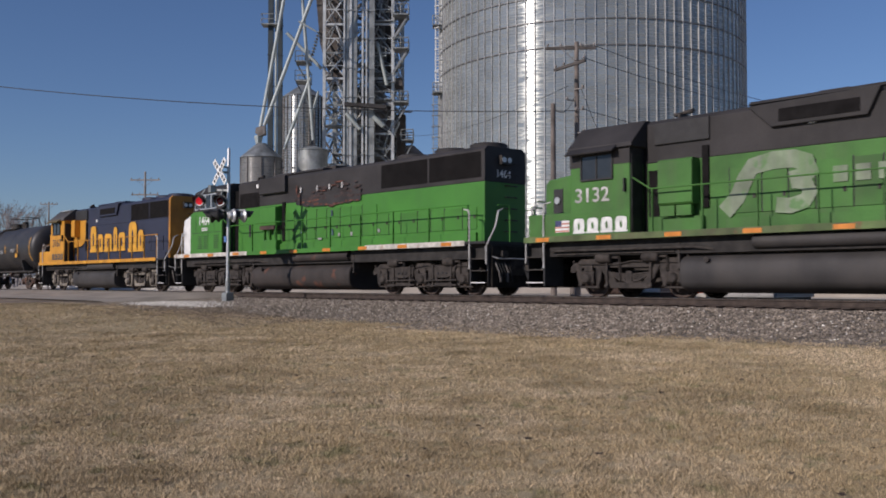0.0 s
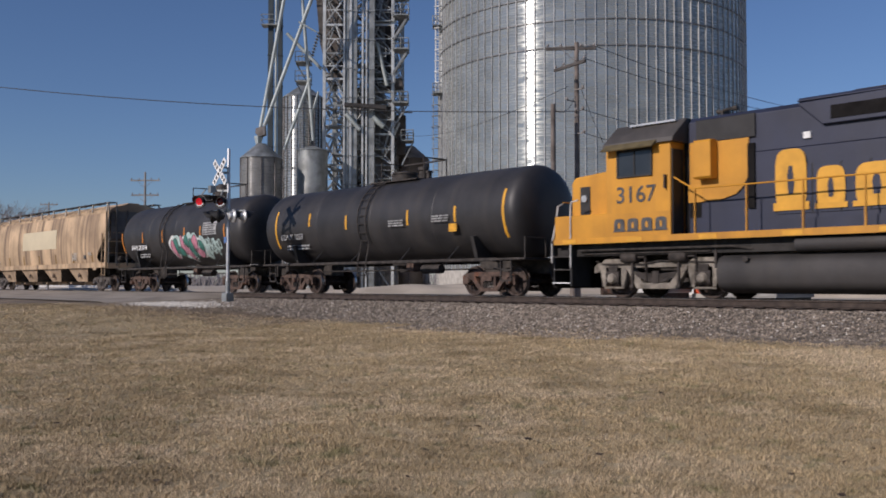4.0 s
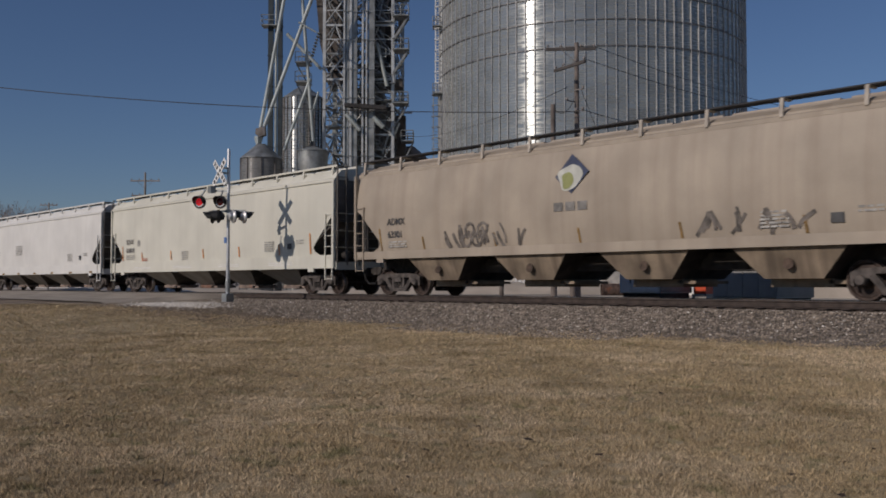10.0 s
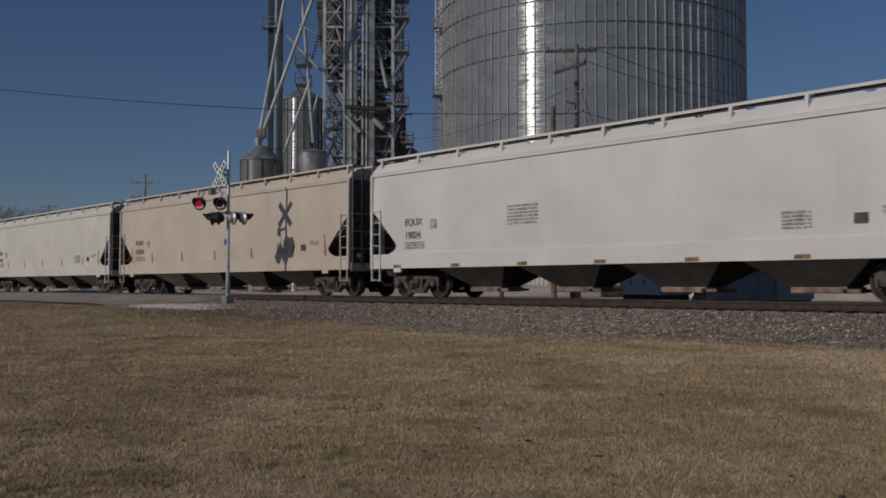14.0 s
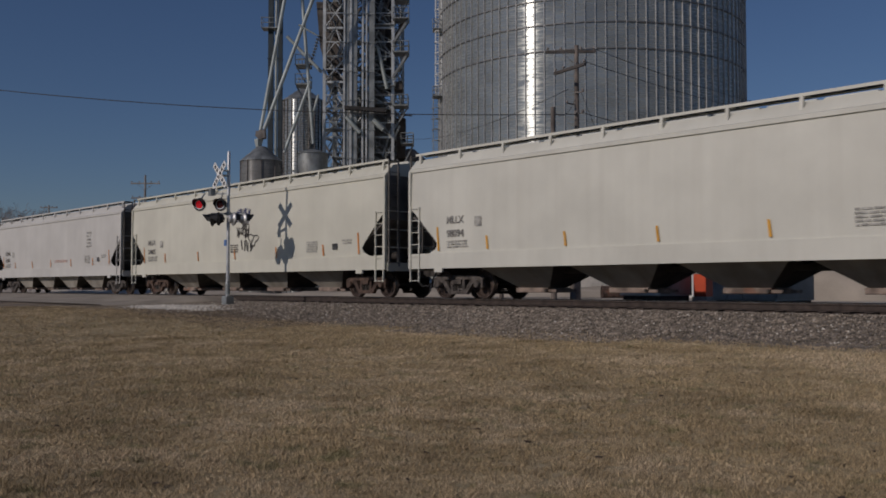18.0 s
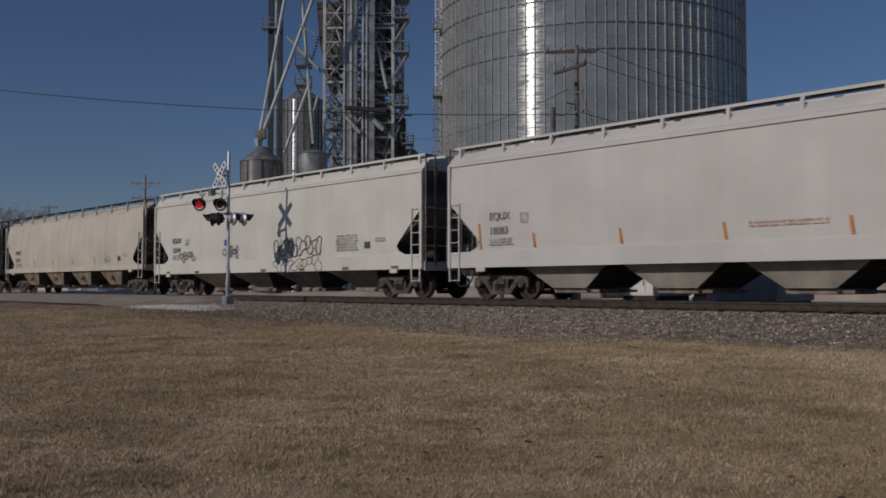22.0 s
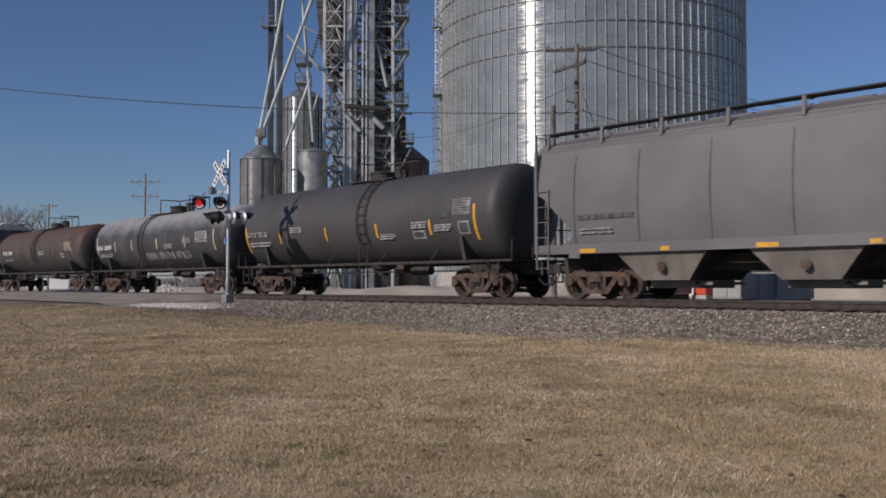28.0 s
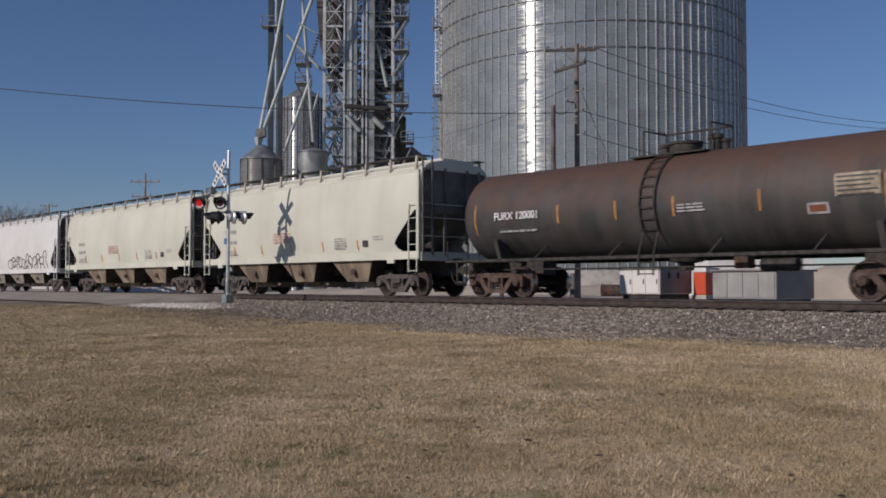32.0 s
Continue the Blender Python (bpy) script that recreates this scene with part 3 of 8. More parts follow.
        if old:
            part("knocker_plate", shared("knocker" + key, lambda: Shape().lathe([(0.13, -0.01), (0.12, 0.02), (0.05, 0.04)], "y", n=14), RUST_STAIN, 30), RUST_STAIN, bay, "dark round knocker plate", at=pose(0, -yw * 0.93 - 0.02, (sill + low) / 2 - 0.02, -10, 0, 0))
    # added dark box that stands for the shade in the gaps between bays
    part("center_plate", Shape().box(-span / 2, span / 2, -0.5, 0.5, 0.74 if old else sill - 0.2, sill - 0.05), BAY_SHADE, car)
    car["half"] = half
    return car


# ---- tank cars ----
def tank_car(label, length, radius, paint, platform=0.0, gear=TRUCK_BROWN, saddle=None, tape=YELLOW, tapes=(), centre=2.62, climb=-0.6, deck=0.0, far_rail=False, shell=None, dome=None, tape_w=0.05):
    car = thing("tank_car", label, "tank car", group="train")
    half = length / 2 - 0.75
    hx = 0.62
    e0, e1 = shell or (-half, half)
    arc = [k * 1.5708 / 14 for k in range(15)]
    dish = [(max(0.001, radius * math.sin(a) ** 0.66), hx * math.cos(min(a, 1.5708)) ** 0.66 if a < 1.57 else 0.0) for a in arc]
    prof = [(r, e0 + hx - d) for r, d in dish] + [(radius, e0 + hx + 0.05), (radius, e1 - hx - 0.05)] + [(r, e1 - hx + d) for r, d in dish[::-1]]
    tank = part("tank", Shape().lathe(prof, "x", (0, 0, centre), 48), paint, car, smooth=30)
    for k in range(1, 4):
        xs_ = e0 + hx + (e1 - e0 - 2 * hx) * k / 4
        part("weld_seam", Shape().lathe([(radius, xs_ - 0.02), (radius + 0.006, xs_ - 0.008), (radius + 0.006, xs_ + 0.008), (radius, xs_ + 0.02)], "x", (0, 0, centre), 48, closed=False), paint, tank, smooth=60)
    for e in (-1, 1):
        x0 = e * (half - 0.05)
        part("stub_sill", Shape().box(*sorted((x0 - e * 2.7, x0 + e * 0.5)), -0.28, 0.28, 0.68, 1.12), STEEL_DARK, car)
        # the saddle arms that cradle the tank over each truck
        for side in (-1, 1):
            part("saddle", Shape().prism([(side * 0.25, 1.05), (side * 1.25, 1.12), (side * 1.46, centre - 0.75), (side * 1.30, centre - 0.72), (side * 0.95, 1.5), (side * 0.25, 1.3)], "yz", e * (half - 1.9) - 0.07, e * (half - 1.9) + 0.07), saddle or paint, car)
            part("side_step", Shape().bar((x0 - e * 0.2, side * 1.45, 0.45), (x0 - e * 0.2, side * 1.45, 1.1), 0.04).bar((x0 - e * 0.62, side * 1.45, 0.45), (x0 - e * 0.62, side * 1.45, 1.1), 0.04).bar((x0 - e * 0.2, side * 1.45, 0.47), (x0 - e * 0.62, side * 1.45, 0.47), 0.05).bar((x0 - e * 0.2, side * 1.45, 0.78), (x0 - e * 0.62, side * 1.45, 0.78), 0.04), STEEL_DARK, car)
        part("end_platform", Shape().box(*sorted((x0 - e * 1.3, x0 + e * 0.35)), -1.45, 1.45, 1.08, 1.14), STEEL_DARK, car)
        part("end_railing", Shape().pipe([(x0 + e * 0.3, -1.4, 1.1), (x0 + e * 0.3, -1.4, 1.72), (x0 + e * 0.3, -0.5, 1.72), (x0 + e * 0.3, -0.5, 1.1)], 0.018), STEEL_DARK, car)
        coupler(car, e * length / 2, e)
        freight_truck(car, e * (half - 1.55), gear)
    for side in (-1, 1):
        part("side_rail", Shape().slab(-half + 0.9, half - 0.9, side * 1.42 - 0.04, side * 1.42 + 0.04, 1.05, 1.15, 0.02), STEEL_DARK, car)
        for k in (-0.55, -0.2, 0.2, 0.55):
            part("rail_stay", Shape().bar((k * half, side * 1.4, 1.12), (k * half + 0.12, side * (radius * 0.72), centre - radius * 0.7), 0.05, 0.02), saddle or paint, car)
    part("outlet_valve", Shape().lathe([(0.5, 0), (0.42, -0.22), (0.2, -0.26), (0.18, -0.45)], "z", (0, 0, centre - radius + 0.1), 18), STEEL_DARK, car, smooth=30)
    part("brake_reservoir", Shape().rod((half - 5.0, -0.7, 0.86), (half - 4.1, -0.7, 0.86), 0.15, 14), STEEL_DARK, car, smooth=40)
    part("brake_valve", Shape().slab(half - 5.6, half - 5.25, -0.95, -0.6, 0.78, 1.08, 0.03), TRUCK_BROWN, car)
    part("train_pipe", Shape().pipe([(-half + 1.0, -0.55, 0.84), (half - 5.5, -0.55, 0.84), (half - 1.0, -0.5, 0.84)], 0.025), STEEL_DARK, car)
    # the side ladder follows the shell up to the walkway
    lad = Shape()
    for dx in (-0.23, 0.23):
        pts = [(dx, -radius * math.sin(a) * 1.04 - 0.02, centre + radius * math.cos(a) * 1.04) for a in (0.35, 0.7, 1.0, 1.3, 1.57, 1.85, 2.1)]
        lad.pipe([*pts, (dx, -1.47, 1.12), (dx, -1.47, 0.62)], 0.026)
    for i in range(9):
        a = 0.45 + i * 0.2
        lad.rod((-0.23, -radius * math.sin(a) * 1.04 - 0.02, centre + radius * math.cos(a) * 1.04), (0.23, -radius * math.sin(a) * 1.04 - 0.02, centre + radius * math.cos(a) * 1.04), 0.015, 6)
    for z in (0.66, 0.95):
        lad.rod((-0.23, -1.47, z), (0.23, -1.47, z), 0.015, 6)
    part("ladder", lad, STEEL_DARK, car, at=pose(climb, 0, 0))
    # manway, valves and the railing on top
    top = centre + radius
    part("manway", Shape().lathe([(0.42, -0.1), (0.42, 0.22), (0.46, 0.24), (0.46, 0.30), (0.1, 0.36)], "z", (0, 0, top), 20), STEEL_DARK, car, smooth=30)
    for x, r, h in ((-0.75, 0.12, 0.34), (0.8, 0.16, 0.45), (1.1, 0.1, 0.3)):
        part("valve", Shape().lathe([(r, -0.1), (r, h * 0.7), (r * 1.3, h * 0.75), (r * 1.2, h)], "z", (x, 0.15, top), 14), STEEL_DARK, car, smooth=30)
    if dome:
        x, r, h = dome
        part("valve_bonnet", Shape().lathe([(r, -0.1), (r, h * 0.72), (r * 0.9, h * 0.9), (r * 0.5, h), (0.02, h + 0.02)], "z", (x, 0.1, top), 18), STEEL_DARK, car, smooth=30)
    if platform:
        w = 1.0
        part("walkway", Shape().box(deck - platform, deck + platform, -0.62, 0.62, top - 0.05, top - 0.01), STEEL_DARK, car)
        rz = top + (0.74 if far_rail else 0.6)
        p_ = platform * 0.9
        if far_rail:
            part("safety_railing", Shape().pipe([(deck - p_, -0.15, rz), (deck - p_, w * 0.9, rz), (deck + p_, w * 0.9, rz), (deck + p_, -0.15, rz)], 0.022), STEEL_DARK, car)
        else:
            for z in (rz, rz - 0.3):
                part("safety_railing", Shape().pipe([(deck - p_, -w * 0.7, z), (deck - p_, w * 0.7, z), (deck + p_, w * 0.7, z), (deck + p_, -w * 0.7, z), (deck - p_, -w * 0.7, z)], 0.02), STEEL_DARK, car)
        for x in (deck - p_, deck, deck + p_):
            for y in ((-0.15, w * 0.9) if far_rail else (-w * 0.7, w * 0.7)):
                if x != deck or y > 0 or not far_rail:
                    part("railing_post", Shape().rod((x, y, top - 0.3 if abs(y) > 0.5 else top - 0.03), (x, y, rz), 0.024, 6), STEEL_DARK, car)
    # reflective tape strips bent round the shell
    for x, z0, z1 in tapes:
        rows = []
        for i in range(9):
            z = z0 + (z1 - z0) * i / 8
            y = -math.sqrt(max(0.01, (radius + 0.006) ** 2 - (z - centre) ** 2))
            rows.append([(x - tape_w, y, z), (x + tape_w, y, z)])
        part("reflective_strip", Shape().grid(rows), tape, tank)
    return car


def shell_y(z, radius, centre):
    return -math.sqrt(max(0.01, radius ** 2 - (z - centre) ** 2)) - 0.012


# ---- locomotives ----
def loco_truck(car, x, axles, paint):
    """Broad cast side frames with pedestal boxes, springs, brake cylinders and hangers round two or three axles."""
    gap = 2.743 if axles == 2 else 2.0
    pos = [(-gap / 2), gap / 2] if axles == 2 else [-gap, 0.0, gap]
    for dx in pos:
        wheelset(car, x + dx, 0.508)
    L = pos[-1] + 0.66
    dark = LOCO_GEAR if paint is SILVER_GEAR else paint
    for side in (-1, 1):
        def beam():
            s = Shape()
            # top chord that steps up over the journals, with rounded horns at its ends
            top = [(-L, 0.66), (-L, 0.82), (-L + 0.12, 0.93)]
            for p in pos:
                top += [(p - 0.42, 0.93), (p - 0.3, 1.03), (p + 0.3, 1.03), (p + 0.42, 0.93)]
            top += [(L - 0.12, 0.93), (L, 0.82), (L, 0.66), (L - 0.14, 0.66), (L - 0.26, 0.79), (-L + 0.26, 0.79), (-L + 0.14, 0.66)]
            s.prism(top, "xz", -0.08, 0.08)
            for p in pos:
                for k in (-1, 1):
                    s.prism([(p + k * 0.24, 0.84), (p + k * 0.47, 0.84), (p + k * 0.40, 0.50), (p + k * 0.34, 0.29), (p + k * 0.25, 0.29)], "xz", -0.10, 0.08)
                s.box(p - 0.33, p + 0.33, -0.07, 0.04, 0.24, 0.30)
            for a, b in zip(pos, pos[1:]):
                m, h = (a + b) / 2, (b - a) / 2
                w = h - 0.40
                # dropped cradle between the wheels: slanted arms and a thick lower bar
                for k in (-1, 1):
                    s.prism([(m + k * w, 0.84), (m + k * (w - 0.2), 0.84), (m + k * (w * 0.42), 0.40), (m + k * (w * 0.42), 0.26), (m + k * (w * 0.62), 0.24)], "xz", -0.13, 0.04)
                s.prism([(m - w * 0.62, 0.24), (m + w * 0.62, 0.24), (m + w * 0.5, 0.40), (m - w * 0.5, 0.40)], "xz", -0.14, 0.05)
            return s

        sf = part("truck_frame", shared("truck_frame%d" % axles, beam, paint), paint, car, at=pose(x, side * 1.08, 0, 0, 0, 0 if side < 0 else 180), bevel=0.02)
        for p in pos:
            jb = part("journal_box", shared("journal_box", lambda: Shape().slab(-0.21, 0.21, -0.16, 0.05, 0.36, 0.70, 0.05).box(-0.14, 0.14, -0.12, 0.04, 0.70, 0.86), dark), dark, sf, at=pose(p, 0, 0))
            part("bearing_cap", shared("loco_cap", lambda: Shape().lathe([(0.02, -0.25), (0.10, -0.24), (0.13, -0.2), (0.15, -0.15)], "y", (0, 0, 0.51), 16), paint, 30), paint, jb)
            for k in (-1, 1):
                part("brake_shoe", shared("brake_shoe%d" % k, lambda: Shape().prism([(0.50 * k, 0.30), (0.62 * k, 0.28), (0.64 * k, 0.72), (0.53 * k, 0.70), (0.56 * k, 0.5)], "xz", 0.22, 0.4).bar((0.59 * k, 0.2, 0.62), (0.53 * k, -0.1, 0.98), 0.05), dark), dark, sf, at=pose(p, 0, 0))
        for a, b in zip(pos, pos[1:]):
            m, h = (a + b) / 2, (b - a) / 2
            if axles == 2:
                part("spring_pack", shared("spring_pack", lambda: _leaf(h - 0.5), dark), dark, sf, at=pose(m, -0.06, 0))
            else:
                web = part("frame_web", shared("frame_web", lambda: Shape().prism([(-0.62, 0.92), (0.62, 0.92), (0.52, 0.70), (0.22, 0.56), (-0.22, 0.56), (-0.52, 0.70)], "xz", -0.15, 0.0), dark), dark, sf, at=pose(m, 0, 0))
                for i in (-0.2, 0.0, 0.2):
                    part("bolt", shared("web_bolt", lambda: Shape().lathe([(0.035, -0.175), (0.035, -0.15)], "y", (0, 0, 0.70), 8), BLACK_PAINT), BLACK_PAINT, web, at=pose(i, 0, 0))
                for z in (0.30, 0.46):
                    part("brake_rod", shared("brake_rod%.2f" % z, lambda: Shape().rod((-0.72, -0.2, z), (0.72, -0.2, z + 0.02), 0.03, 8), dark), dark, web)
            for k in (-1, 1):
                part("swing_hanger", shared("swing_hanger%d" % axles, lambda: Shape().bar((0, -0.16, 0.96), (0, -0.17, 0.30), 0.06, 0.05).rod((-0.05, -0.17, 0.3), (0.05, -0.17, 0.3), 0.06, 8), dark), dark, sf, at=pose(m + k * (h - 0.40) * 0.72, 0, 0))
        for k in (-1, 1):
            part("brake_cylinder", shared("truck_brake", lambda: Shape().lathe([(0.05, -0.3), (0.13, -0.28), (0.15, -0.2), (0.15, 0.16), (0.12, 0.2), (0.035, 0.22), (0.035, 0.42)], "x", (0, -0.14, 1.06), 14), dark, 40), dark, sf, at=pose(k * (pos[-1] - 0.62), 0, 0, 0, 0, 0))
            part("brake_lever", shared("brake_lever", lambda: Shape().bar((0, -0.12, 1.12), (0.07, -0.14, 0.42), 0.06, 0.03), dark), dark, sf, at=pose(k * (pos[-1] - 0.62) + 0.42, 0, 0))
        part("sand_pipe", shared("sand_pipe%d" % axles, lambda: Shape().pipe([(L - 0.25, -0.12, 1.1), (L - 0.12, -0.16, 0.7), (L - 0.05, -0.1, 0.35), (L - 0.16, 0.1, 0.14)], 0.022), dark), dark, sf)
        part("brake_pipe", shared("truck_pipe%d" % axles, lambda: Shape().pipe([(-L + 0.3, -0.11, 0.9), (-0.4, -0.12, 0.88), (0.1, -0.12, 0.96), (L - 0.3, -0.11, 0.9)], 0.02), dark), dark, sf)
    # one solid dark box for motors and shade, added to close the see-through
    part("traction_motor", Shape().box(x - L + 0.15, x + L - 0.15, -0.62, 0.62, 0.24, 1.12), STEEL_DARK, car)


def _leaf(w):
    """A stack of leaf springs, longest at the top, with its buckle."""
    s = Shape()
    for j in range(5):
        u = w * (1 - 0.14 * j)
        s.prism([(-u, 0.70 - 0.05 * j), (0, 0.62 - 0.05 * j), (u, 0.70 - 0.05 * j), (u, 0.665 - 0.05 * j), (0, 0.585 - 0.05 * j), (-u, 0.665 - 0.05 * j)], "xz", -0.07, 0.05)
    return s.box(-0.09, 0.09, -0.09, 0.06, 0.38, 0.7)


def window(car, x0, x1, z0, z1, y, sgn, frame_mat, split=True):
    f = Shape()
    t = 0.05
    for a, b, c, d in ((x0, x1, z0, z0 + t), (x0, x1, z1 - t, z1), (x0, x0 + t, z0, z1), (x1 - t, x1, z0, z1)) + ((((x0 + x1) / 2 - 0.02, (x0 + x1) / 2 + 0.02, z0, z1),) if split else ()):
        f.box(a, b, *sorted((y, y + sgn * 0.035)), c, d)
    fr = part("window_frame", f, frame_mat, car)
    part("window_pane", Shape().box(x0 + t, x1 - t, *sorted((y, y + sgn * 0.012)), z0 + t, z1 - t), GLASS_DARK, fr, "dark cab window glass")


def end_stairs(car, e, F, rail_mat):
    """A dark step well at one end, white-edged treads and two pale grab rails a side."""
    x = e * F
    for side in (-1, 1):
        well = part("step_well", Shape().box(*sorted((x - e * 0.72, x - e * 0.66)), side * 1.1 - 0.4, side * 1.1 + 0.4, 0.3, 1.45).box(*sorted((x - e * 0.66, x)), *sorted((side * 0.72, side * 0.66)), 0.3, 1.45).box(*sorted((x - e * 0.03, x)), *sorted((side * 0.72, side * 1.42)), 0.3, 1.45), BLACK_PAINT, car)
        for k, z in enumerate((0.38, 0.74, 1.10)):
            t_ = part("step_tread", Shape().box(*sorted((x - e * 0.66, x - e * 0.03)), side * 1.1 - 0.4, side * 1.1 + 0.36 - 0.06 * k * side, z, z + 0.03), STEEL_DARK, well)
            part("nosing", Shape().box(*sorted((x - e * 0.66, x - e * 0.03)), *sorted((side * (1.49 - 0.06 * k), side * (1.515 - 0.06 * k))), z, z + 0.032), LETTER_WHITE, t_, "white tread edge")
        for pts in ([(x - e * 0.70, side * 1.53, 0.8), (x - e * 0.70, side * 1.53, 2.45), (x - e * 0.74, side * 1.53, 2.6), (x - e * 0.95, side * 1.5, 2.64)],
                    [(x + e * 0.0, side * 1.5, 0.95), (x + e * 0.0, side * 1.5, 1.5), (x + e * 0.10, side * 1.2, 2.1), (x + e * 0.12, side * 1.1, 2.55), (x + e * 0.10, side * 0.9, 2.64)]):
            part("stair_handrail", Shape().pipe(pts, 0.024), rail_mat, car, "pale grab rail")


def oval(w, c, h, n=28, p=2.6):
    """A rounded upright section, w wide and h high, round height c."""
    out = []
    for i in range(n):
        a = 6.283185 * i / n
        ca, sa = math.cos(a), math.sin(a)
        out.append((w / 2 * math.copysign(abs(ca) ** (2 / p), ca), c + h / 2 * math.copysign(abs(sa) ** (2 / p), sa)))
    return out


def locomotive(label, length, axles, lower, upper, cab_mat, nose_mat, rail_mat, stripes, gear, cab, hood, rad, tank, wide=False, end_mat=None, tank_mat=BLACK_PAINT, split=3.5,
               over=0.62, rise=0.0, dark_cab=False, box_mat=None, glint=ORANGE, fore=0.0, deck=1.65):
    """cab: its two ends; hood: its two ends; rad: the radiator's span; tank: the fuel tank's span; stripes: (start, end, paint) along the sill."""
    car = thing("diesel_locomotive", label, "locomotive", group="train")
    F = length / 2 - over
    HW = 0.93
    T = deck                                   # top of the walkway
    (c0, c1), (hood0, hood1) = cab, hood
    ht = 4.54 + rise
    # frame, walkway and its striped edge
    part("frame", Shape().box(-F - fore, F, -1.3, 1.3, 1.12, T - 0.08), UNDERFRAME, car)
    part("walkway", Shape().box(-F - fore, F, -1.55, 1.55, T - 0.08, T), BLACK_PAINT, car)
    for side in (-1, 1):
        for a, b, m_ in stripes:
            part("sill_stripe", Shape().box(a, b, *sorted((side * 1.55, side * 1.57)), T - 0.13, T + 0.03), m_, car, "painted frame edge")
        k = 0
        x = -F + 0.7
        while x < F - 1.4:
            part("reflector", shared("loco_reflector", lambda: Shape().box(-0.24, 0.24, -0.006, 0.006, -0.055, 0.055), glint), glint, car, at=pose(x, side * 1.576, T - 0.06))
            x += 2.15
    # long hood in its two colours, with doors, grilles and the radiator intakes
    part("hood_lower", Shape().box(hood0, hood1, -HW, HW, T, split), lower, car, bevel=0.02)
    part("hood_upper", Shape().prism([(-HW, split), (HW, split), (HW, ht - 0.12), (HW - 0.14, ht), (-HW + 0.14, ht), (-HW, ht - 0.12)], "yz", hood0, hood1), upper, car, bevel=0.02)
    if end_mat:
        part("hood_end", Shape().prism([(-HW - 0.012, T), (HW + 0.012, T), (HW + 0.012, ht - 0.12), (HW - 0.14, ht + 0.012), (-HW + 0.14, ht + 0.012), (-HW - 0.012, ht - 0.12)], "yz", hood1 - 0.16, hood1 + 0.012), end_mat, car)
    for side in (-1, 1):
        def on(name, a, b, z0, z1, m_, proud=0.014, parent=None, label=""):
            return part(name, Shape().box(a, b, *sorted((side * HW, side * (HW + proud))), z0, z1), m_, parent or car, label)

        # two rows of doors, parted by dark shut lines and hinged in pairs
        x, k = c1 + 2.55, 0
        while x < hood1 - 0.75:
            w = 0.66 if k % 3 else 0.86
            z1 = 1.5 if x < rad[0] - 0.3 else 1.1
            d = part("hood_door", shared("hood_door%.2f%.1f" % (w, z1), lambda: Shape().box(-w / 2 + 0.02, w / 2 - 0.02, -0.014, 0.014, 0.42, z1), lower), lower, car, at=pose(x + w / 2, side * (HW + 0.012), T))
            part("latch", shared("latch", lambda: Shape().box(0.2, 0.27, -0.03, 0.03, 0.75, 0.86), STEEL_DARK), STEEL_DARK, d)
            on("shut_line", x - 0.012, x + 0.012, T + 0.4, T + z1 + 0.03, BLACK_PAINT, 0.016)
            x += w
            k += 1
        on("duct_cover", c1 + 2.5, hood1 - 0.3, T, T + 0.3, lower, 0.09)
        mid = (rad[0] + rad[1]) / 2
        for a, b in ((rad[0], mid - 0.05), (mid + 0.05, rad[1])):
            intake = on("radiator_intake", a, b, ht - 0.98, ht - 0.18, DEEP_BLACK, 0.012, label="black radiator intake grille")
            s = Shape()
            for j in range(24):
                z = ht - 0.96 + j * 0.0325
                s.box(a + 0.03, b - 0.03, *sorted((side * (HW + 0.012), side * (HW + 0.018))), z, z + 0.012)
            part("louvre", s, DEEP_BLACK, intake)
        # dynamic brake blister with its black intake
        x0 = c1 + (3.1 if not wide else 5.2)
        z0 = ht - 0.6
        if not wide:
            sc = part("dynamic_brake_scoop", Shape().prism([(x0, ht - 0.05), (x0 + 0.6, z0), (x0 + 2.85, z0), (x0 + 3.15, ht)], "xz", *sorted((side * (HW - 0.05), side * (HW + 0.11)))), upper, car, bevel=0.02)
            part("grille", Shape().box(x0 + 0.8, x0 + 2.7, *sorted((side * (HW + 0.11), side * (HW + 0.125))), z0 + 0.1, z0 + 0.4), DEEP_BLACK, sc)
            part("filter_hatch", Shape().slab(c1 + 0.42, c1 + 2.02, *sorted((side * HW, side * (HW + 0.06))), ht - 0.68, ht - 0.1, 0.02), LOUVRE, car)
            # flat black plates paint in the shade of recesses behind the cab
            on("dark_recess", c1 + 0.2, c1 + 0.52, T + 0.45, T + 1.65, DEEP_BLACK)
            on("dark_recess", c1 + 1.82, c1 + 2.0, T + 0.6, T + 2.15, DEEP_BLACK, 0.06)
            bx = (c1 + 0.72, c1 + 1.72, 2.35, 3.5) if box_mat is None else (c1 + 0.52, c1 + 1.0, 2.95, 3.9)
            b_ = part("clean_air_box", Shape().slab(bx[0], bx[1], *sorted((side * HW, side * (HW + 0.36))), bx[2], bx[3], 0.05), box_mat or lower, car)
            if box_mat is None:
                part("filter_door", Shape().box(bx[0] + 0.05, bx[0] + 0.47, *sorted((side * (HW + 0.2), side * (HW + 0.33))), bx[2] - 0.28, bx[2] - 0.02), lower, b_)
                part("filter_door", Shape().box(bx[0] + 0.52, bx[1] - 0.05, *sorted((side * (HW + 0.2), side * (HW + 0.33))), bx[2] - 0.28, bx[2] - 0.02), lower, b_)
                on("base_box", bx[0] - 0.1, bx[1] + 0.15, T, bx[2] - 0.3, lower, 0.2)
        else:
            on("equipment_window", hood0 + 0.12, hood0 + 1.68, 3.52, 4.14, DEEP_BLACK, 0.012, label="black open equipment grille")
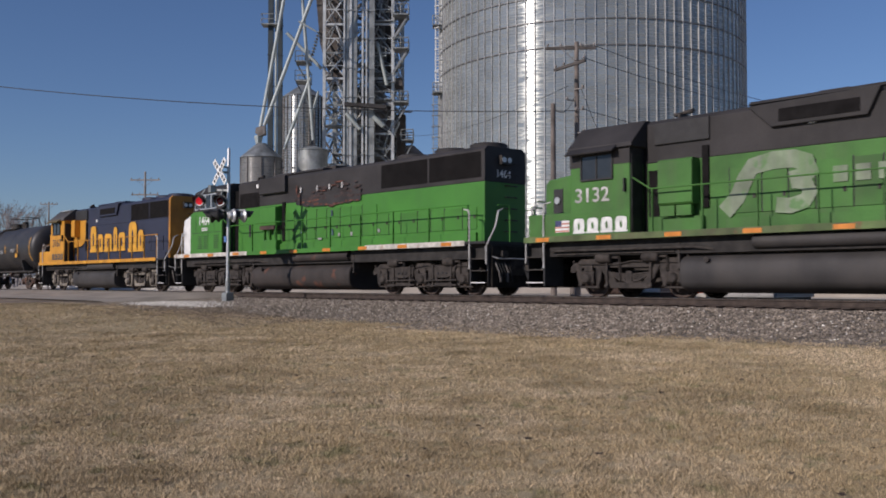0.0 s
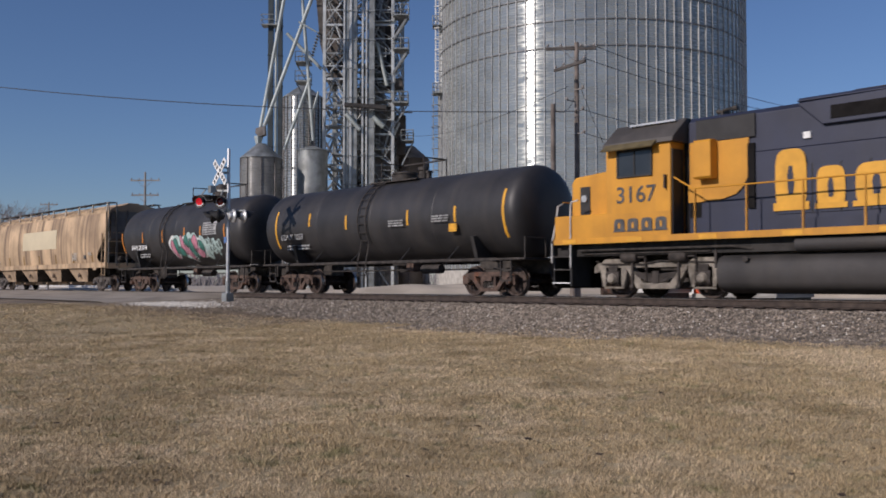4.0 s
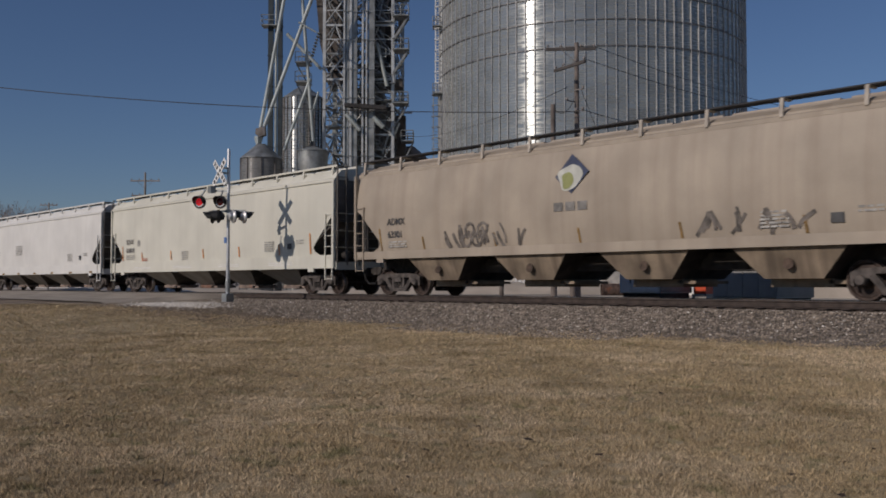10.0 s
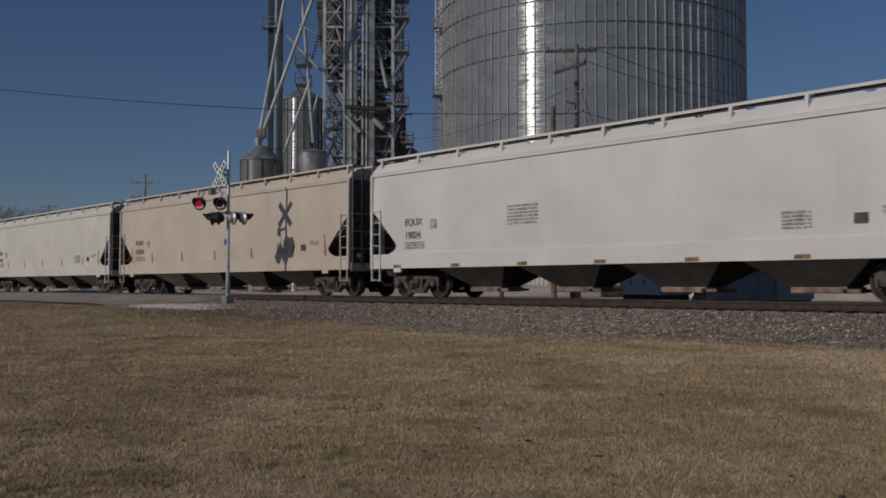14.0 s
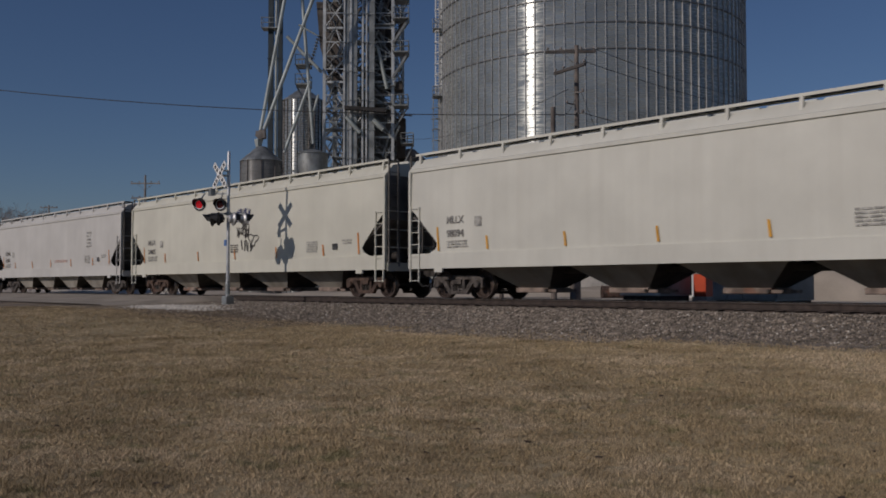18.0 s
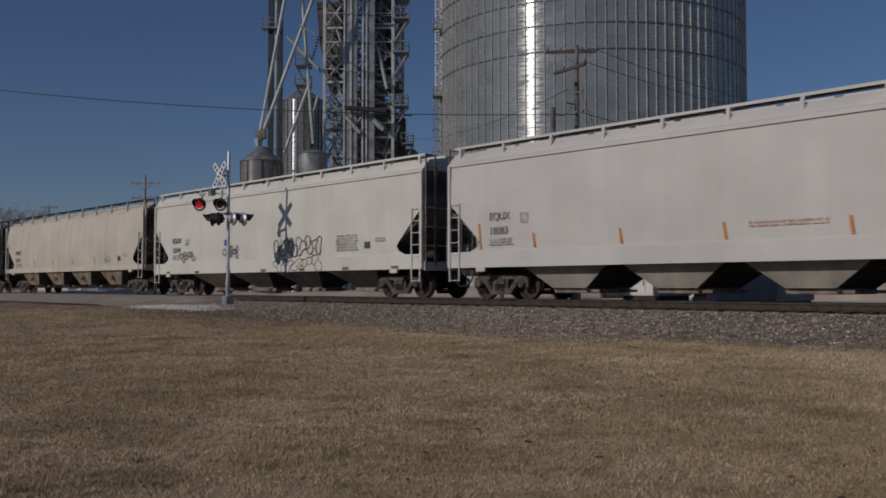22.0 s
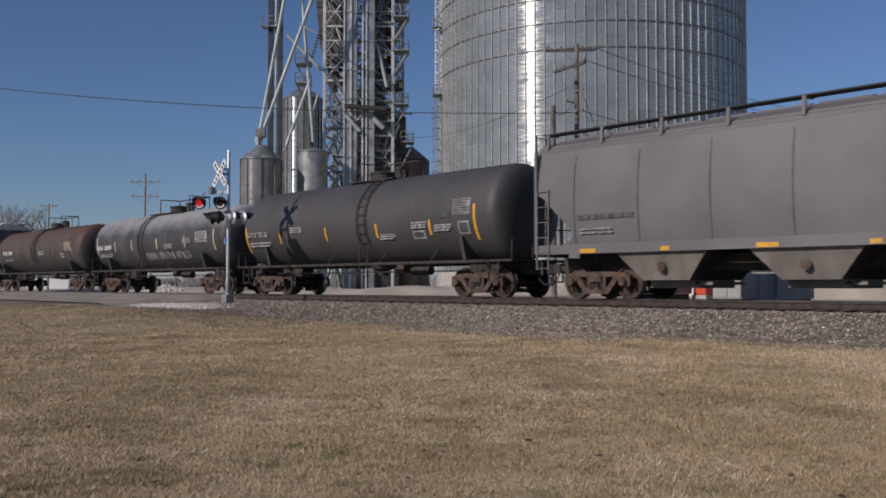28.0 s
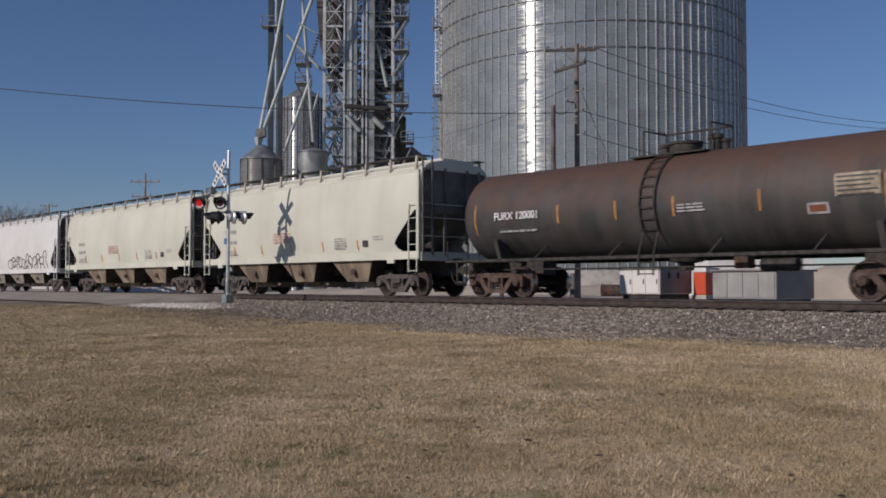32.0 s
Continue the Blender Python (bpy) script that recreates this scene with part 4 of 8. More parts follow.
            part("filter_hatch", Shape().slab(hood0 + 1.9, hood0 + 3.81, *sorted((side * HW, side * (HW + 0.16))), 3.98, 4.64, 0.03), upper, car)
            b_ = part("clean_air_box", Shape().prism([(side * HW, 3.48), (side * (HW + 0.36), 3.40), (side * (HW + 0.36), 2.66), (side * HW, 2.66)], "yz", c1 + 2.74, c1 + 3.85), lower, car, bevel=0.03)
            part("beam", Shape().box(c1 + 2.78, c1 + 3.85, *sorted((side * HW, side * (HW + 0.4))), 2.52, 2.68), RUST_PLATE, b_, "rust-brown beam")
            for j in range(3):
                part("post", Shape().box(c1 + 2.9 + j * 0.4, c1 + 2.96 + j * 0.4, *sorted((side * (HW + 0.2), side * (HW + 0.3))), 2.05, 2.52), lower, b_)
            on("base_box", c1 + 2.7, c1 + 3.8, T, 2.1, lower, 0.3)
            # flat dark plates again stand for the shade of recesses
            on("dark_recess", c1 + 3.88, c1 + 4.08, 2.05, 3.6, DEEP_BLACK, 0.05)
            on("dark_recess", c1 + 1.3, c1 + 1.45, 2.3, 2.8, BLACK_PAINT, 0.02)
    for x in (rad[0] + 0.7, (rad[0] + rad[1]) / 2 + 0.2, rad[1] - 0.6):
        part("radiator_fan", Shape().lathe([(0.62, 0), (0.62, 0.14), (0.55, 0.18), (0.12, 0.18), (0.1, 0.12)], "z", (x, 0, ht), 20), upper, car, smooth=30)
    part("roof_blister", Shape().slab(c1 + 3.0, c1 + 6.4, -0.8, 0.8, ht - 0.02, ht + 0.12, 0.08), upper, car)
    part("exhaust_stack", Shape().slab(-0.2, 0.5, -0.35, 0.35, ht, ht + 0.22, 0.03), STEEL_DARK, car)
    part("air_horn", Shape().rod((hood0 + 0.6, -0.3, ht + 0.2), (hood0 + 1.0, -0.3, ht + 0.22), 0.03, 8, 0.07).rod((hood0 + 0.6, -0.1, ht + 0.2), (hood0 + 0.3, -0.1, ht + 0.22), 0.03, 8, 0.06).box(hood0 + 0.55, hood0 + 0.62, -0.35, 0.05, ht, ht + 0.2), STEEL_DARK, car)
    # hood end: steps, headlight, number boards
    for k in range(7):
        z = T + 0.35 + k * 0.36
        part("grab_iron", shared("grab_iron", lambda: Shape().pipe([(0, 0, 0), (0.09, 0, 0), (0.09, 0.47, 0), (0, 0.47, 0)], 0.014), STEEL_DARK), STEEL_DARK, car, at=pose(hood1 + 0.01, -0.05, z))
    hl = part("headlight", Shape().box(hood1, hood1 + 0.16, -0.32, 0.12, ht - 0.56, ht - 0.28), STEEL_DARK, car)
    for y in (-0.22, 0.02):
        part("lamp", Shape().lathe([(0.09, 0.12), (0.085, 0.175)], "x", (hood1, y, ht - 0.42), 14), ALUMINIUM, hl)
    # cab and nose
    cw = 1.5
    if wide:
        part("cab", Shape().prism([(c0, T), (c0, 3.42), (c0 + 0.28, 3.52), (c0 + 0.52, 4.3), (c1, 4.3), (c1, T)], "xz", -cw, cw), cab_mat, car, bevel=0.03)
        part("nose", Shape().prism([(-F + 0.06, T), (-F + 0.03, 2.7), (-F + 0.12, 3.22), (c0 - 0.002, 3.46), (c0 - 0.002, T)], "xz", -1.42, 1.42), nose_mat, car, "white-fronted wide nose", bevel=0.08)
        part("nose_top", Shape().prism([(-F + 0.18, 3.26), (-F + 0.18, 3.3), (c0, 3.52), (c0, 3.48)], "xz", -1.36, 1.36), LOCO_BLACK, car)
        part("cab_upper", Shape().prism([(c0 + 0.53, 4.31), (c1 + 0.02, 4.31), (c1 + 0.02, 3.5), (c0 + 0.29, 3.52)], "xz", -cw - 0.008, cw + 0.008), LOCO_BLACK, car)
        part("cab_roof", Shape().prism([(-cw - 0.05, 4.28), (-cw, 4.36), (-0.95, 4.66), (0.95, 4.66), (cw, 4.36), (cw + 0.05, 4.28)], "yz", c0 + 0.45, c1 + 0.05), LOCO_BLACK, car, bevel=0.03)
        for side in (-1, 1):
            for a, b in ((c0 + 0.5, c0 + 0.82), (c0 + 0.95, c0 + 1.45), (c0 + 1.45, c0 + 1.95), (c0 + 1.95, c0 + 2.42)):
                window(car, a, b, 3.58, 4.24, side * (cw + 0.01), side, ALUMINIUM, False)
        for k in range(3):
            x = c0 + 0.7 + (0, 0.52, 1.42)[k]
            v = part("nose_vent", Shape().box(x, x + 0.42, -cw - 0.006, -cw, T + 0.2, T + 0.85), lower, car)
            for j in range(7):
                part("slat", shared("vent_slat", lambda: Shape().box(0.02, 0.4, -cw - 0.014, -cw - 0.006, 0, 0.03), LOUVRE), LOUVRE, v, at=pose(x, 0, T + 0.24 + j * 0.085))
        for x in (c0 + 0.52, c1 - 0.65):
            part("panel_seam", Shape().box(x, x + 0.02, -cw - 0.005, -cw, T + 0.9, 3.4), BLACK_PAINT, car)
        part("panel_seam", Shape().box(c0 + 0.2, c1, -cw - 0.005, -cw, T + 0.92, T + 0.94), BLACK_PAINT, car)
        lettering(car, "1464", 0.34, hood1 + 0.016, -0.42, ht - 0.94, LETTER_WHITE, "road_number").matrix_basis = pose(hood1 + 0.016, -0.45, ht - 0.96, 90, 0, 90)
        part("hood_end", Shape().box(hood1, hood1 + 0.012, -HW + 0.01, HW - 0.01, ht - 1.05, ht - 0.15), LOCO_BLACK, car)
    else:
        part("cab", Shape().box(c0, c1, -cw, cw, T, 3.95), cab_mat, car, bevel=0.03)
        part("nose", Shape().prism([(-F + 0.28, T), (-F + 0.28, 3.2), (-F + 0.42, 3.34), (c0, 3.46), (c0, T)], "xz", -0.98, 0.98), nose_mat, car, bevel=0.06)
        part("nose_door", Shape().box(-F + 0.62, -F + 0.96, -1.0, -0.98, 2.25, 3.05), BLACK_PAINT, car)
        part("nose_lamp", Shape().lathe([(0.1, 0), (0.1, 0.03), (0.02, 0.05)], "y", (-F + 0.78, -1.05, 2.72), 14), ALUMINIUM, car)
        for side in (-1, 1):
            part("battery_box", Shape().slab(-F + 0.12, c1, *sorted((side * 1.5, side * 0.9)), T, T + 0.66, 0.03), cab_mat, car)
        part("cab_roof", Shape().prism([(-cw - 0.10, 3.92), (-cw - 0.06, 4.04), (-0.95, 4.56 + rise), (0.95, 4.56 + rise), (cw + 0.06, 4.04), (cw + 0.10, 3.92)], "yz", c0 - 0.05, c1 + 0.12), LOCO_BLACK if dark_cab else CAB_TOP, car, bevel=0.02)
        if dark_cab:
            part("cab_upper", Shape().box(c0 - 0.01, c1 + 0.01, -cw - 0.008, cw + 0.008, 3.50, 3.96), upper, car)
        else:
            part("roof_edge", Shape().bar((c0 + 0.5, -1.06, 4.52), (c1 - 0.1, -1.06, 4.52), 0.12, 0.05), ALUMINIUM, car, "bare metal roof strip")
        for side in (-1, 1):
            window(car, c0 + 0.38, c1 - 0.52, 3.12, 3.84, side * (cw + 0.012), side, BLACK_PAINT)
            part("sunshade", Shape().prism([(side * (cw + 0.08), 4.0), (side * (cw + 0.3), 3.84), (side * (cw + 0.28), 3.81), (side * cw, 3.95)], "yz", c0 + 0.05, c1 - 0.35), LOCO_BLACK if dark_cab else SHADE_OLIVE, car)
            part("mirror", Shape().box(c1 - 0.14, c1 - 0.1, *sorted((side * 1.5, side * 1.6)), 2.75, 3.1), BLACK_PAINT, car)
    # near-black wall paints in the shaded gap between cab and hood
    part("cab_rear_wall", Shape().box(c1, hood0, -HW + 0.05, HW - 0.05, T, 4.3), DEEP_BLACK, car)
    part("cab_door", Shape().box(c1 + 0.002, c1 + 0.03, -1.44, -0.97, T + 0.05, 3.75), BLACK_PAINT, car)
    # handrails on stanchions along the walkway
    for side in (-1, 1):
        y = side * 1.5
        a, b = c1 + 0.15, F - 0.75
        s = Shape().pipe([(a - 0.05, y, T + 1.45), (a + 0.5, y, T + 1.12), (b, y, T + 1.12)], 0.02)
        hr = part("handrail", s, rail_mat, car)
        for k in range(9):
            part("stanchion", shared("stanchion", lambda: Shape().bar((0, 0, 0), (0, 0, 1.12), 0.055, 0.03), rail_mat), rail_mat, hr, at=pose(a + 0.55 + (b - a - 0.6) * k / 8, y, T))
    end_stairs(car, -1, F + fore, PALE_RAIL)
    end_stairs(car, 1, F, PALE_RAIL)
    for e in (-1, 1):
        E = F + (fore if e < 0 else 0.0)
        part("pilot", Shape().prism([(e * E, 0.25), (e * (E + 0.06), 0.25), (e * (E + 0.06), 1.5), (e * E, 1.5)], "xz", -1.3, 1.3), PILOT_BLACK, car)
        part("buffer_beam", Shape().box(*sorted((e * (E + 0.06), e * (E + 0.14))), -0.55, 0.55, 0.62, 1.1), STEEL_DARK, car)
        part("uncoupling_lever", Shape().pipe([(e * (E + 0.12), -1.35, 1.18), (e * (E + 0.2), -1.2, 1.12), (e * (E + 0.2), 0.0, 1.12), (e * (E + 0.16), 0.05, 0.98)], 0.018), PALE_RAIL, car)
        for y in (-0.5, 0.5):
            part("end_railing", Shape().pipe([(e * (E + 0.02), y, T), (e * (E + 0.02), y, T + 1.1), (e * (E - 0.0), y * 2.0, T + 1.1)], 0.02), rail_mat, car)
        coupler(car, e * length / 2, e)
        for k, y in enumerate((-1.15, -1.02, -0.9, -0.76, -0.63, 0.63, 0.76, 0.9)):
            part("brake_hose", Shape().pipe([(e * (E + 0.05), y, 1.0), (e * (E + 0.2), y, 0.72), (e * (E + 0.22), y + 0.05 - 0.1 * (k % 2), 0.42)], 0.024), BLACK_RUBBER if k % 3 else GALV_BROWN, car)
        part("mu_receptacle", Shape().slab(*sorted((e * (E + 0.06), e * (E + 0.16))), -0.95, -0.72, 1.18, 1.36, 0.03), STEEL_DARK, car)
    tc = 4.98 if axles == 2 else 6.55
    for e in (-1, 1):
        loco_truck(car, e * tc, axles, gear)
    part("fuel_tank", Shape().prism(oval(2.9, 0.63, 1.0, p=3.6), "yz", *tank), tank_mat, car, bevel=0.04, smooth=50)
    for side in (-1, 1):
        part("air_reservoir", Shape().rod((tank[0] + (2.0 if not wide else 3.0), side * 1.3, T - 0.3), (tank[1] - 0.1, side * 1.3, T - 0.3), 0.17, 18), tank_mat, car, smooth=40)
    part("tank_skirt", Shape().box(tank[0] + 0.1, tank[1] - 0.1, -1.05, 1.05, 0.9, 1.4), STEEL_DARK, car)
    for side in (-1, 1):
        part("underframe_pipe", Shape().pipe([(-F + 0.9, side * 1.4, 1.27), (tank[0] + 0.4, side * 1.4, 1.27), (tank[0] + 0.9, side * 1.3, 1.2)], 0.03), STEEL_DARK, car)
        part("underframe_pipe", Shape().pipe([(-F + 1.0, side * 1.33, 1.17), (tank[0] - 0.2, side * 1.33, 1.17)], 0.022), STEEL_DARK, car)
        for x in (tank[0] - 0.12, tank[1] + 0.06):
            part("tank_bracket", Shape().box(x, x + 0.06, side * 1.2 - 0.12, side * 1.2 + 0.12, 0.75, 1.42), STEEL_DARK, car)
        part("filler_cap", Shape().lathe([(0.07, 0), (0.07, 0.06), (0.03, 0.08)], "y", (tank[0] + 0.8, side * 1.42 - (0.08 if side < 0 else 0), 0.95), 12), STEEL_DARK, car)
    return car


GREEN = mat("railway_green", (0.046, 0.205, 0.022), 0.6, 0, 0.10, 0.7, streak=0.2, dirt=(0.045, 0.11, 0.03))
GREEN_OLD = mat("faded_railway_green", (0.05, 0.162, 0.028), 0.7, 0, 0.2, 0.8, streak=0.4, dirt=(0.07, 0.115, 0.045))
LOCO_BLACK = mat("sooty_black", (0.030, 0.027, 0.027), 0.75, 0, 0.25, 1.0, streak=0.2, dirt=(0.045, 0.04, 0.036))
# black frame paint, deepened to put the shade under the deck into the colour
UNDERFRAME = mat("shade_black_underframe", (0.026, 0.023, 0.021), 0.8, 0, 0.35, 3, bump=0.003)
LOCO_BURNT = mat("heat_burnt_black", (0.030, 0.027, 0.027), 0.75, 0, 0.25, 0.9)
MAROON_BURN = mat("scorched_maroon_paint", (0.052, 0.034, 0.031), 0.85, 0, 0.4, 6)
RUST_BURN = mat("burnt_rust_patch", (0.125, 0.05, 0.034), 0.85, 0, 0.5, 7, spots=0.9, spot_rgb=(0.04, 0.032, 0.03))
RUST_PLATE = mat("brown_rusted_plate", (0.085, 0.05, 0.04), 0.75, 0, 0.3, 2)
PILOT_BLACK = mat("grimy_pilot_plate", (0.032, 0.027, 0.023), 0.9, 0, 0.3, 3)
PILOT_BLACK.node_tree.nodes["Principled BSDF"].inputs["Specular IOR Level"].default_value = 0.2
LOUVRE = mat("sooty_louvre", (0.022, 0.021, 0.021), 0.65, 0, 0.2, 3)
PALE_RAIL = mat("worn_white_rail", (0.50, 0.49, 0.47), 0.6, 0, 0.2, 4)
CAB_TOP = mat("dusty_dark_roof", (0.075, 0.067, 0.06), 0.6, 0, 0.2, 1.5)
SHADE_OLIVE = mat("olive_sunshade", (0.13, 0.10, 0.045), 0.7, 0, 0.2, 3)
BLUE = mat("dark_railway_blue", (0.021, 0.026, 0.052), 0.55, 0, 0.15, 0.8, streak=0.2, dirt=(0.04, 0.04, 0.05))
GOLD = mat("warm_railway_yellow", (0.60, 0.275, 0.022), 0.6, 0, 0.12, 0.8, streak=0.3, dirt=(0.22, 0.10, 0.03))
GOLD_DIRTY = mat("sooty_railway_yellow", (0.50, 0.215, 0.025), 0.65, 0, 0.2, 0.9, streak=0.75, dirt=(0.16, 0.075, 0.03))
GOLD_PLAIN = mat("bright_yellow_lettering", (0.68, 0.34, 0.03), 0.6, 0, 0.08, 3, spots=0.25, spot_rgb=(0.4, 0.19, 0.03))
STRIPE_WHITE = mat("dirty_white_stripe", (0.62, 0.59, 0.53), 0.65, 0, 0.2, 4, streak=0.4, spots=0.5, spot_rgb=(0.3, 0.14, 0.07))
STRIPE_GREEN = mat("stripe_worn_green", (0.10, 0.15, 0.05), 0.7, 0, 0.3, 1.5, streak=0.5, spots=0.7, spot_rgb=(0.17, 0.07, 0.04))
TANK_BURNT = mat("fuel_tank_black", (0.040, 0.032, 0.028), 0.75, 0, 0.3, 1.0, spots=0.3, spot_rgb=(0.28, 0.09, 0.04))
TANK_SOOT = mat("fuel_tank_grey", (0.042, 0.039, 0.038), 0.7, 0, 0.25, 1.0, streak=0.3, dirt=(0.07, 0.06, 0.05))
FADED_WHITE = mat("faded_white_mark", (0.215, 0.26, 0.18), 0.65, 0, 0.25, 1.5, streak=0.6, dirt=(0.10, 0.22, 0.06), spots=0.7, spot_rgb=(0.06, 0.20, 0.035))
LOCO_GEAR = mat("oily_truck_castings", (0.049, 0.040, 0.034), 0.8, 0.1, 0.35, 5, bump=0.004)
SILVER_GEAR = mat("dirty_silver_castings", (0.26, 0.23, 0.19), 0.7, 0.2, 0.4, 4, streak=0.6, dirt=(0.10, 0.075, 0.05), bump=0.003)

TRAIN = []


def couple(car, front, rear):
    """Puts a car between the two coupling points, metres along the line at the clip's start."""
    TRAIN.append((car, (front + rear) / 2))
    car.matrix_basis = pose((front + rear) / 2, 0, 0)


JOINTS = (-1.2, -19.2, -40.8, -58.5, -73.6, -87.5, -108.4, -129.7, -150.3, -171.2, -191.65, -212.2, -233.3, -253.85, -274.3, -295.55,
          -316.4, -333.0, -348.3, -364.9, -380.4, -396.3, -412.3)


def gap(k):
    return JOINTS[k] - JOINTS[k + 1]


loco_a = locomotive("weathered green and black diesel locomotive with faded markings", gap(0), 2, GREEN_OLD, LOCO_BLACK, GREEN_OLD, GREEN_OLD, GREEN_OLD, ((-8.4, 8.0, STRIPE_GREEN),), LOCO_GEAR,
                    (-6.72, -4.73), (-4.58, 7.6), (3.2, 7.2), (-3.3, 2.5), tank_mat=TANK_SOOT, over=0.62, rise=0.08, dark_cab=True)
loco_b = locomotive("bright green and black diesel locomotive with white nose", gap(1), 3, GREEN, LOCO_BURNT, GREEN, WHITE_PAINT, GREEN, ((-10.3, -3.94, STRIPE_WHITE), (-3.94, 3.95, GREEN), (3.95, 8.92, STRIPE_WHITE)), LOCO_GEAR,
                    (-8.92, -6.12), (-5.7, 9.16), (4.04, 9.01), (-3.75, 2.85), wide=True, tank_mat=TANK_BURNT, split=3.54, over=1.0, rise=0.12, fore=0.55)
loco_c = locomotive("dark blue and yellow diesel locomotive with yellow lettering", gap(2), 2, BLUE, BLUE, GOLD, GOLD, GOLD, ((-8.1, 7.4, GOLD),), SILVER_GEAR,
                    (-6.33, -4.32), (-4.15, 7.62), (3.26, 7.4), (-3.1, 2.4), end_mat=GOLD_DIRTY, tank_mat=TANK_SOOT, box_mat=GOLD, glint=GOLD_PLAIN, deck=1.57)
for k, c in enumerate((loco_a, loco_b, loco_c)):
    couple(c, JOINTS[k], JOINTS[k + 1])


def hopper_paint(name, rgb, streak, dirt=(0.2, 0.15, 0.1), var=0.05):
    return mat(name, rgb, 0.6, 0, var, 0.6, streak=streak, dirt=dirt, rise=0.10)


TAN = hopper_paint("streaked_tan_paint", (0.54, 0.385, 0.235), 0.95, (0.115, 0.072, 0.045), 0.2)
TAUPE = hopper_paint("dusty_taupe_paint", (0.40, 0.34, 0.265), 0.3, (0.2, 0.15, 0.11), 0.1)
CREAM = hopper_paint("cream_paint", (0.635, 0.625, 0.535), 0.08)
CREAM_B = hopper_paint("pale_cream_paint", (0.63, 0.62, 0.525), 0.06)
WHITE_CAR = hopper_paint("white_car_paint", (0.68, 0.675, 0.635), 0.05)
BEIGE = hopper_paint("beige_car_paint", (0.58, 0.51, 0.415), 0.06)
CREAM_C = hopper_paint("ivory_car_paint", (0.64, 0.635, 0.56), 0.08)
LILAC = hopper_paint("pale_grey_car_paint", (0.57, 0.56, 0.525), 0.06)
IVORY = hopper_paint("off_white_car_paint", (0.63, 0.625, 0.56), 0.06)
SAND = hopper_paint("worn_sand_paint", (0.56, 0.53, 0.435), 0.2)
SLATE = hopper_paint("slate_grey_paint", (0.145, 0.138, 0.138), 0.15, (0.12, 0.11, 0.10), 0.1)
CREAM_D = hopper_paint("warm_cream_paint", (0.615, 0.612, 0.505), 0.08)
BAY_TAN = mat("dusty_bay_tan", (0.40, 0.29, 0.19), 0.8, 0, 0.2, 1.2, streak=0.55, dirt=(0.14, 0.10, 0.07))
BAY_TAUPE = mat("dusty_bay_taupe", (0.30, 0.235, 0.165), 0.8, 0, 0.25, 1.2, streak=0.8, dirt=(0.075, 0.055, 0.04))
BAY_PALE = mat("dusty_bay_grey", (0.33, 0.305, 0.26), 0.8, 0, 0.15, 1.2, streak=0.3)
BAY_SLATE = mat("dusty_bay_slate", (0.21, 0.19, 0.165), 0.8, 0, 0.2, 1.2, streak=0.4)
TANK_BLACK = mat("black_tank_paint", (0.030, 0.029, 0.030), 0.5, 0, 0.2, 1.0, streak=0.3, dirt=(0.07, 0.06, 0.05))
TANK_GREY = mat("greyed_tank_paint", (0.046, 0.046, 0.047), 0.62, 0, 0.2, 1.0, streak=0.35, dirt=(0.13, 0.12, 0.115), top=((0.50, 0.50, 0.49), 2.85, 3.9, 0.72, 0.8))
TANK_RUST = mat("rust_brown_tank", (0.046, 0.044, 0.043), 0.65, 0, 0.3, 0.8, streak=0.5, dirt=(0.10, 0.085, 0.07), top=((0.098, 0.053, 0.034), 2.2, 3.4, 0.85, 2.4), spots=0.5, spot_rgb=(0.03, 0.026, 0.024))

tank_a = tank_car("black tank car with yellow reflective strips", gap(3), 1.43, TANK_BLACK, 1.3, shell=(-7.3, 6.85), far_rail=True, centre=2.56, tapes=((-6.2, 1.75, 3.2), (-3.9, 2.5, 3.0), (-1.6, 2.3, 2.8), (1.8, 2.3, 2.8), (4.1, 2.3, 2.8), (6.2, 1.75, 3.2)))
tank_b = tank_car("black tank car with pink and green graffiti", gap(4), 1.48, TANK_BLACK, 1.7, shell=(-6.2, 5.8), far_rail=True, dome=(1.35, 0.34, 0.75), climb=-1.4, deck=0.5, tape=ORANGE, tapes=((-5.9, 1.9, 2.9), (-3.6, 2.35, 2.85), (-1.5, 2.3, 2.9), (0.7, 2.3, 2.9), (2.2, 2.3, 2.9), (4.3, 1.8, 2.9)), centre=2.70)
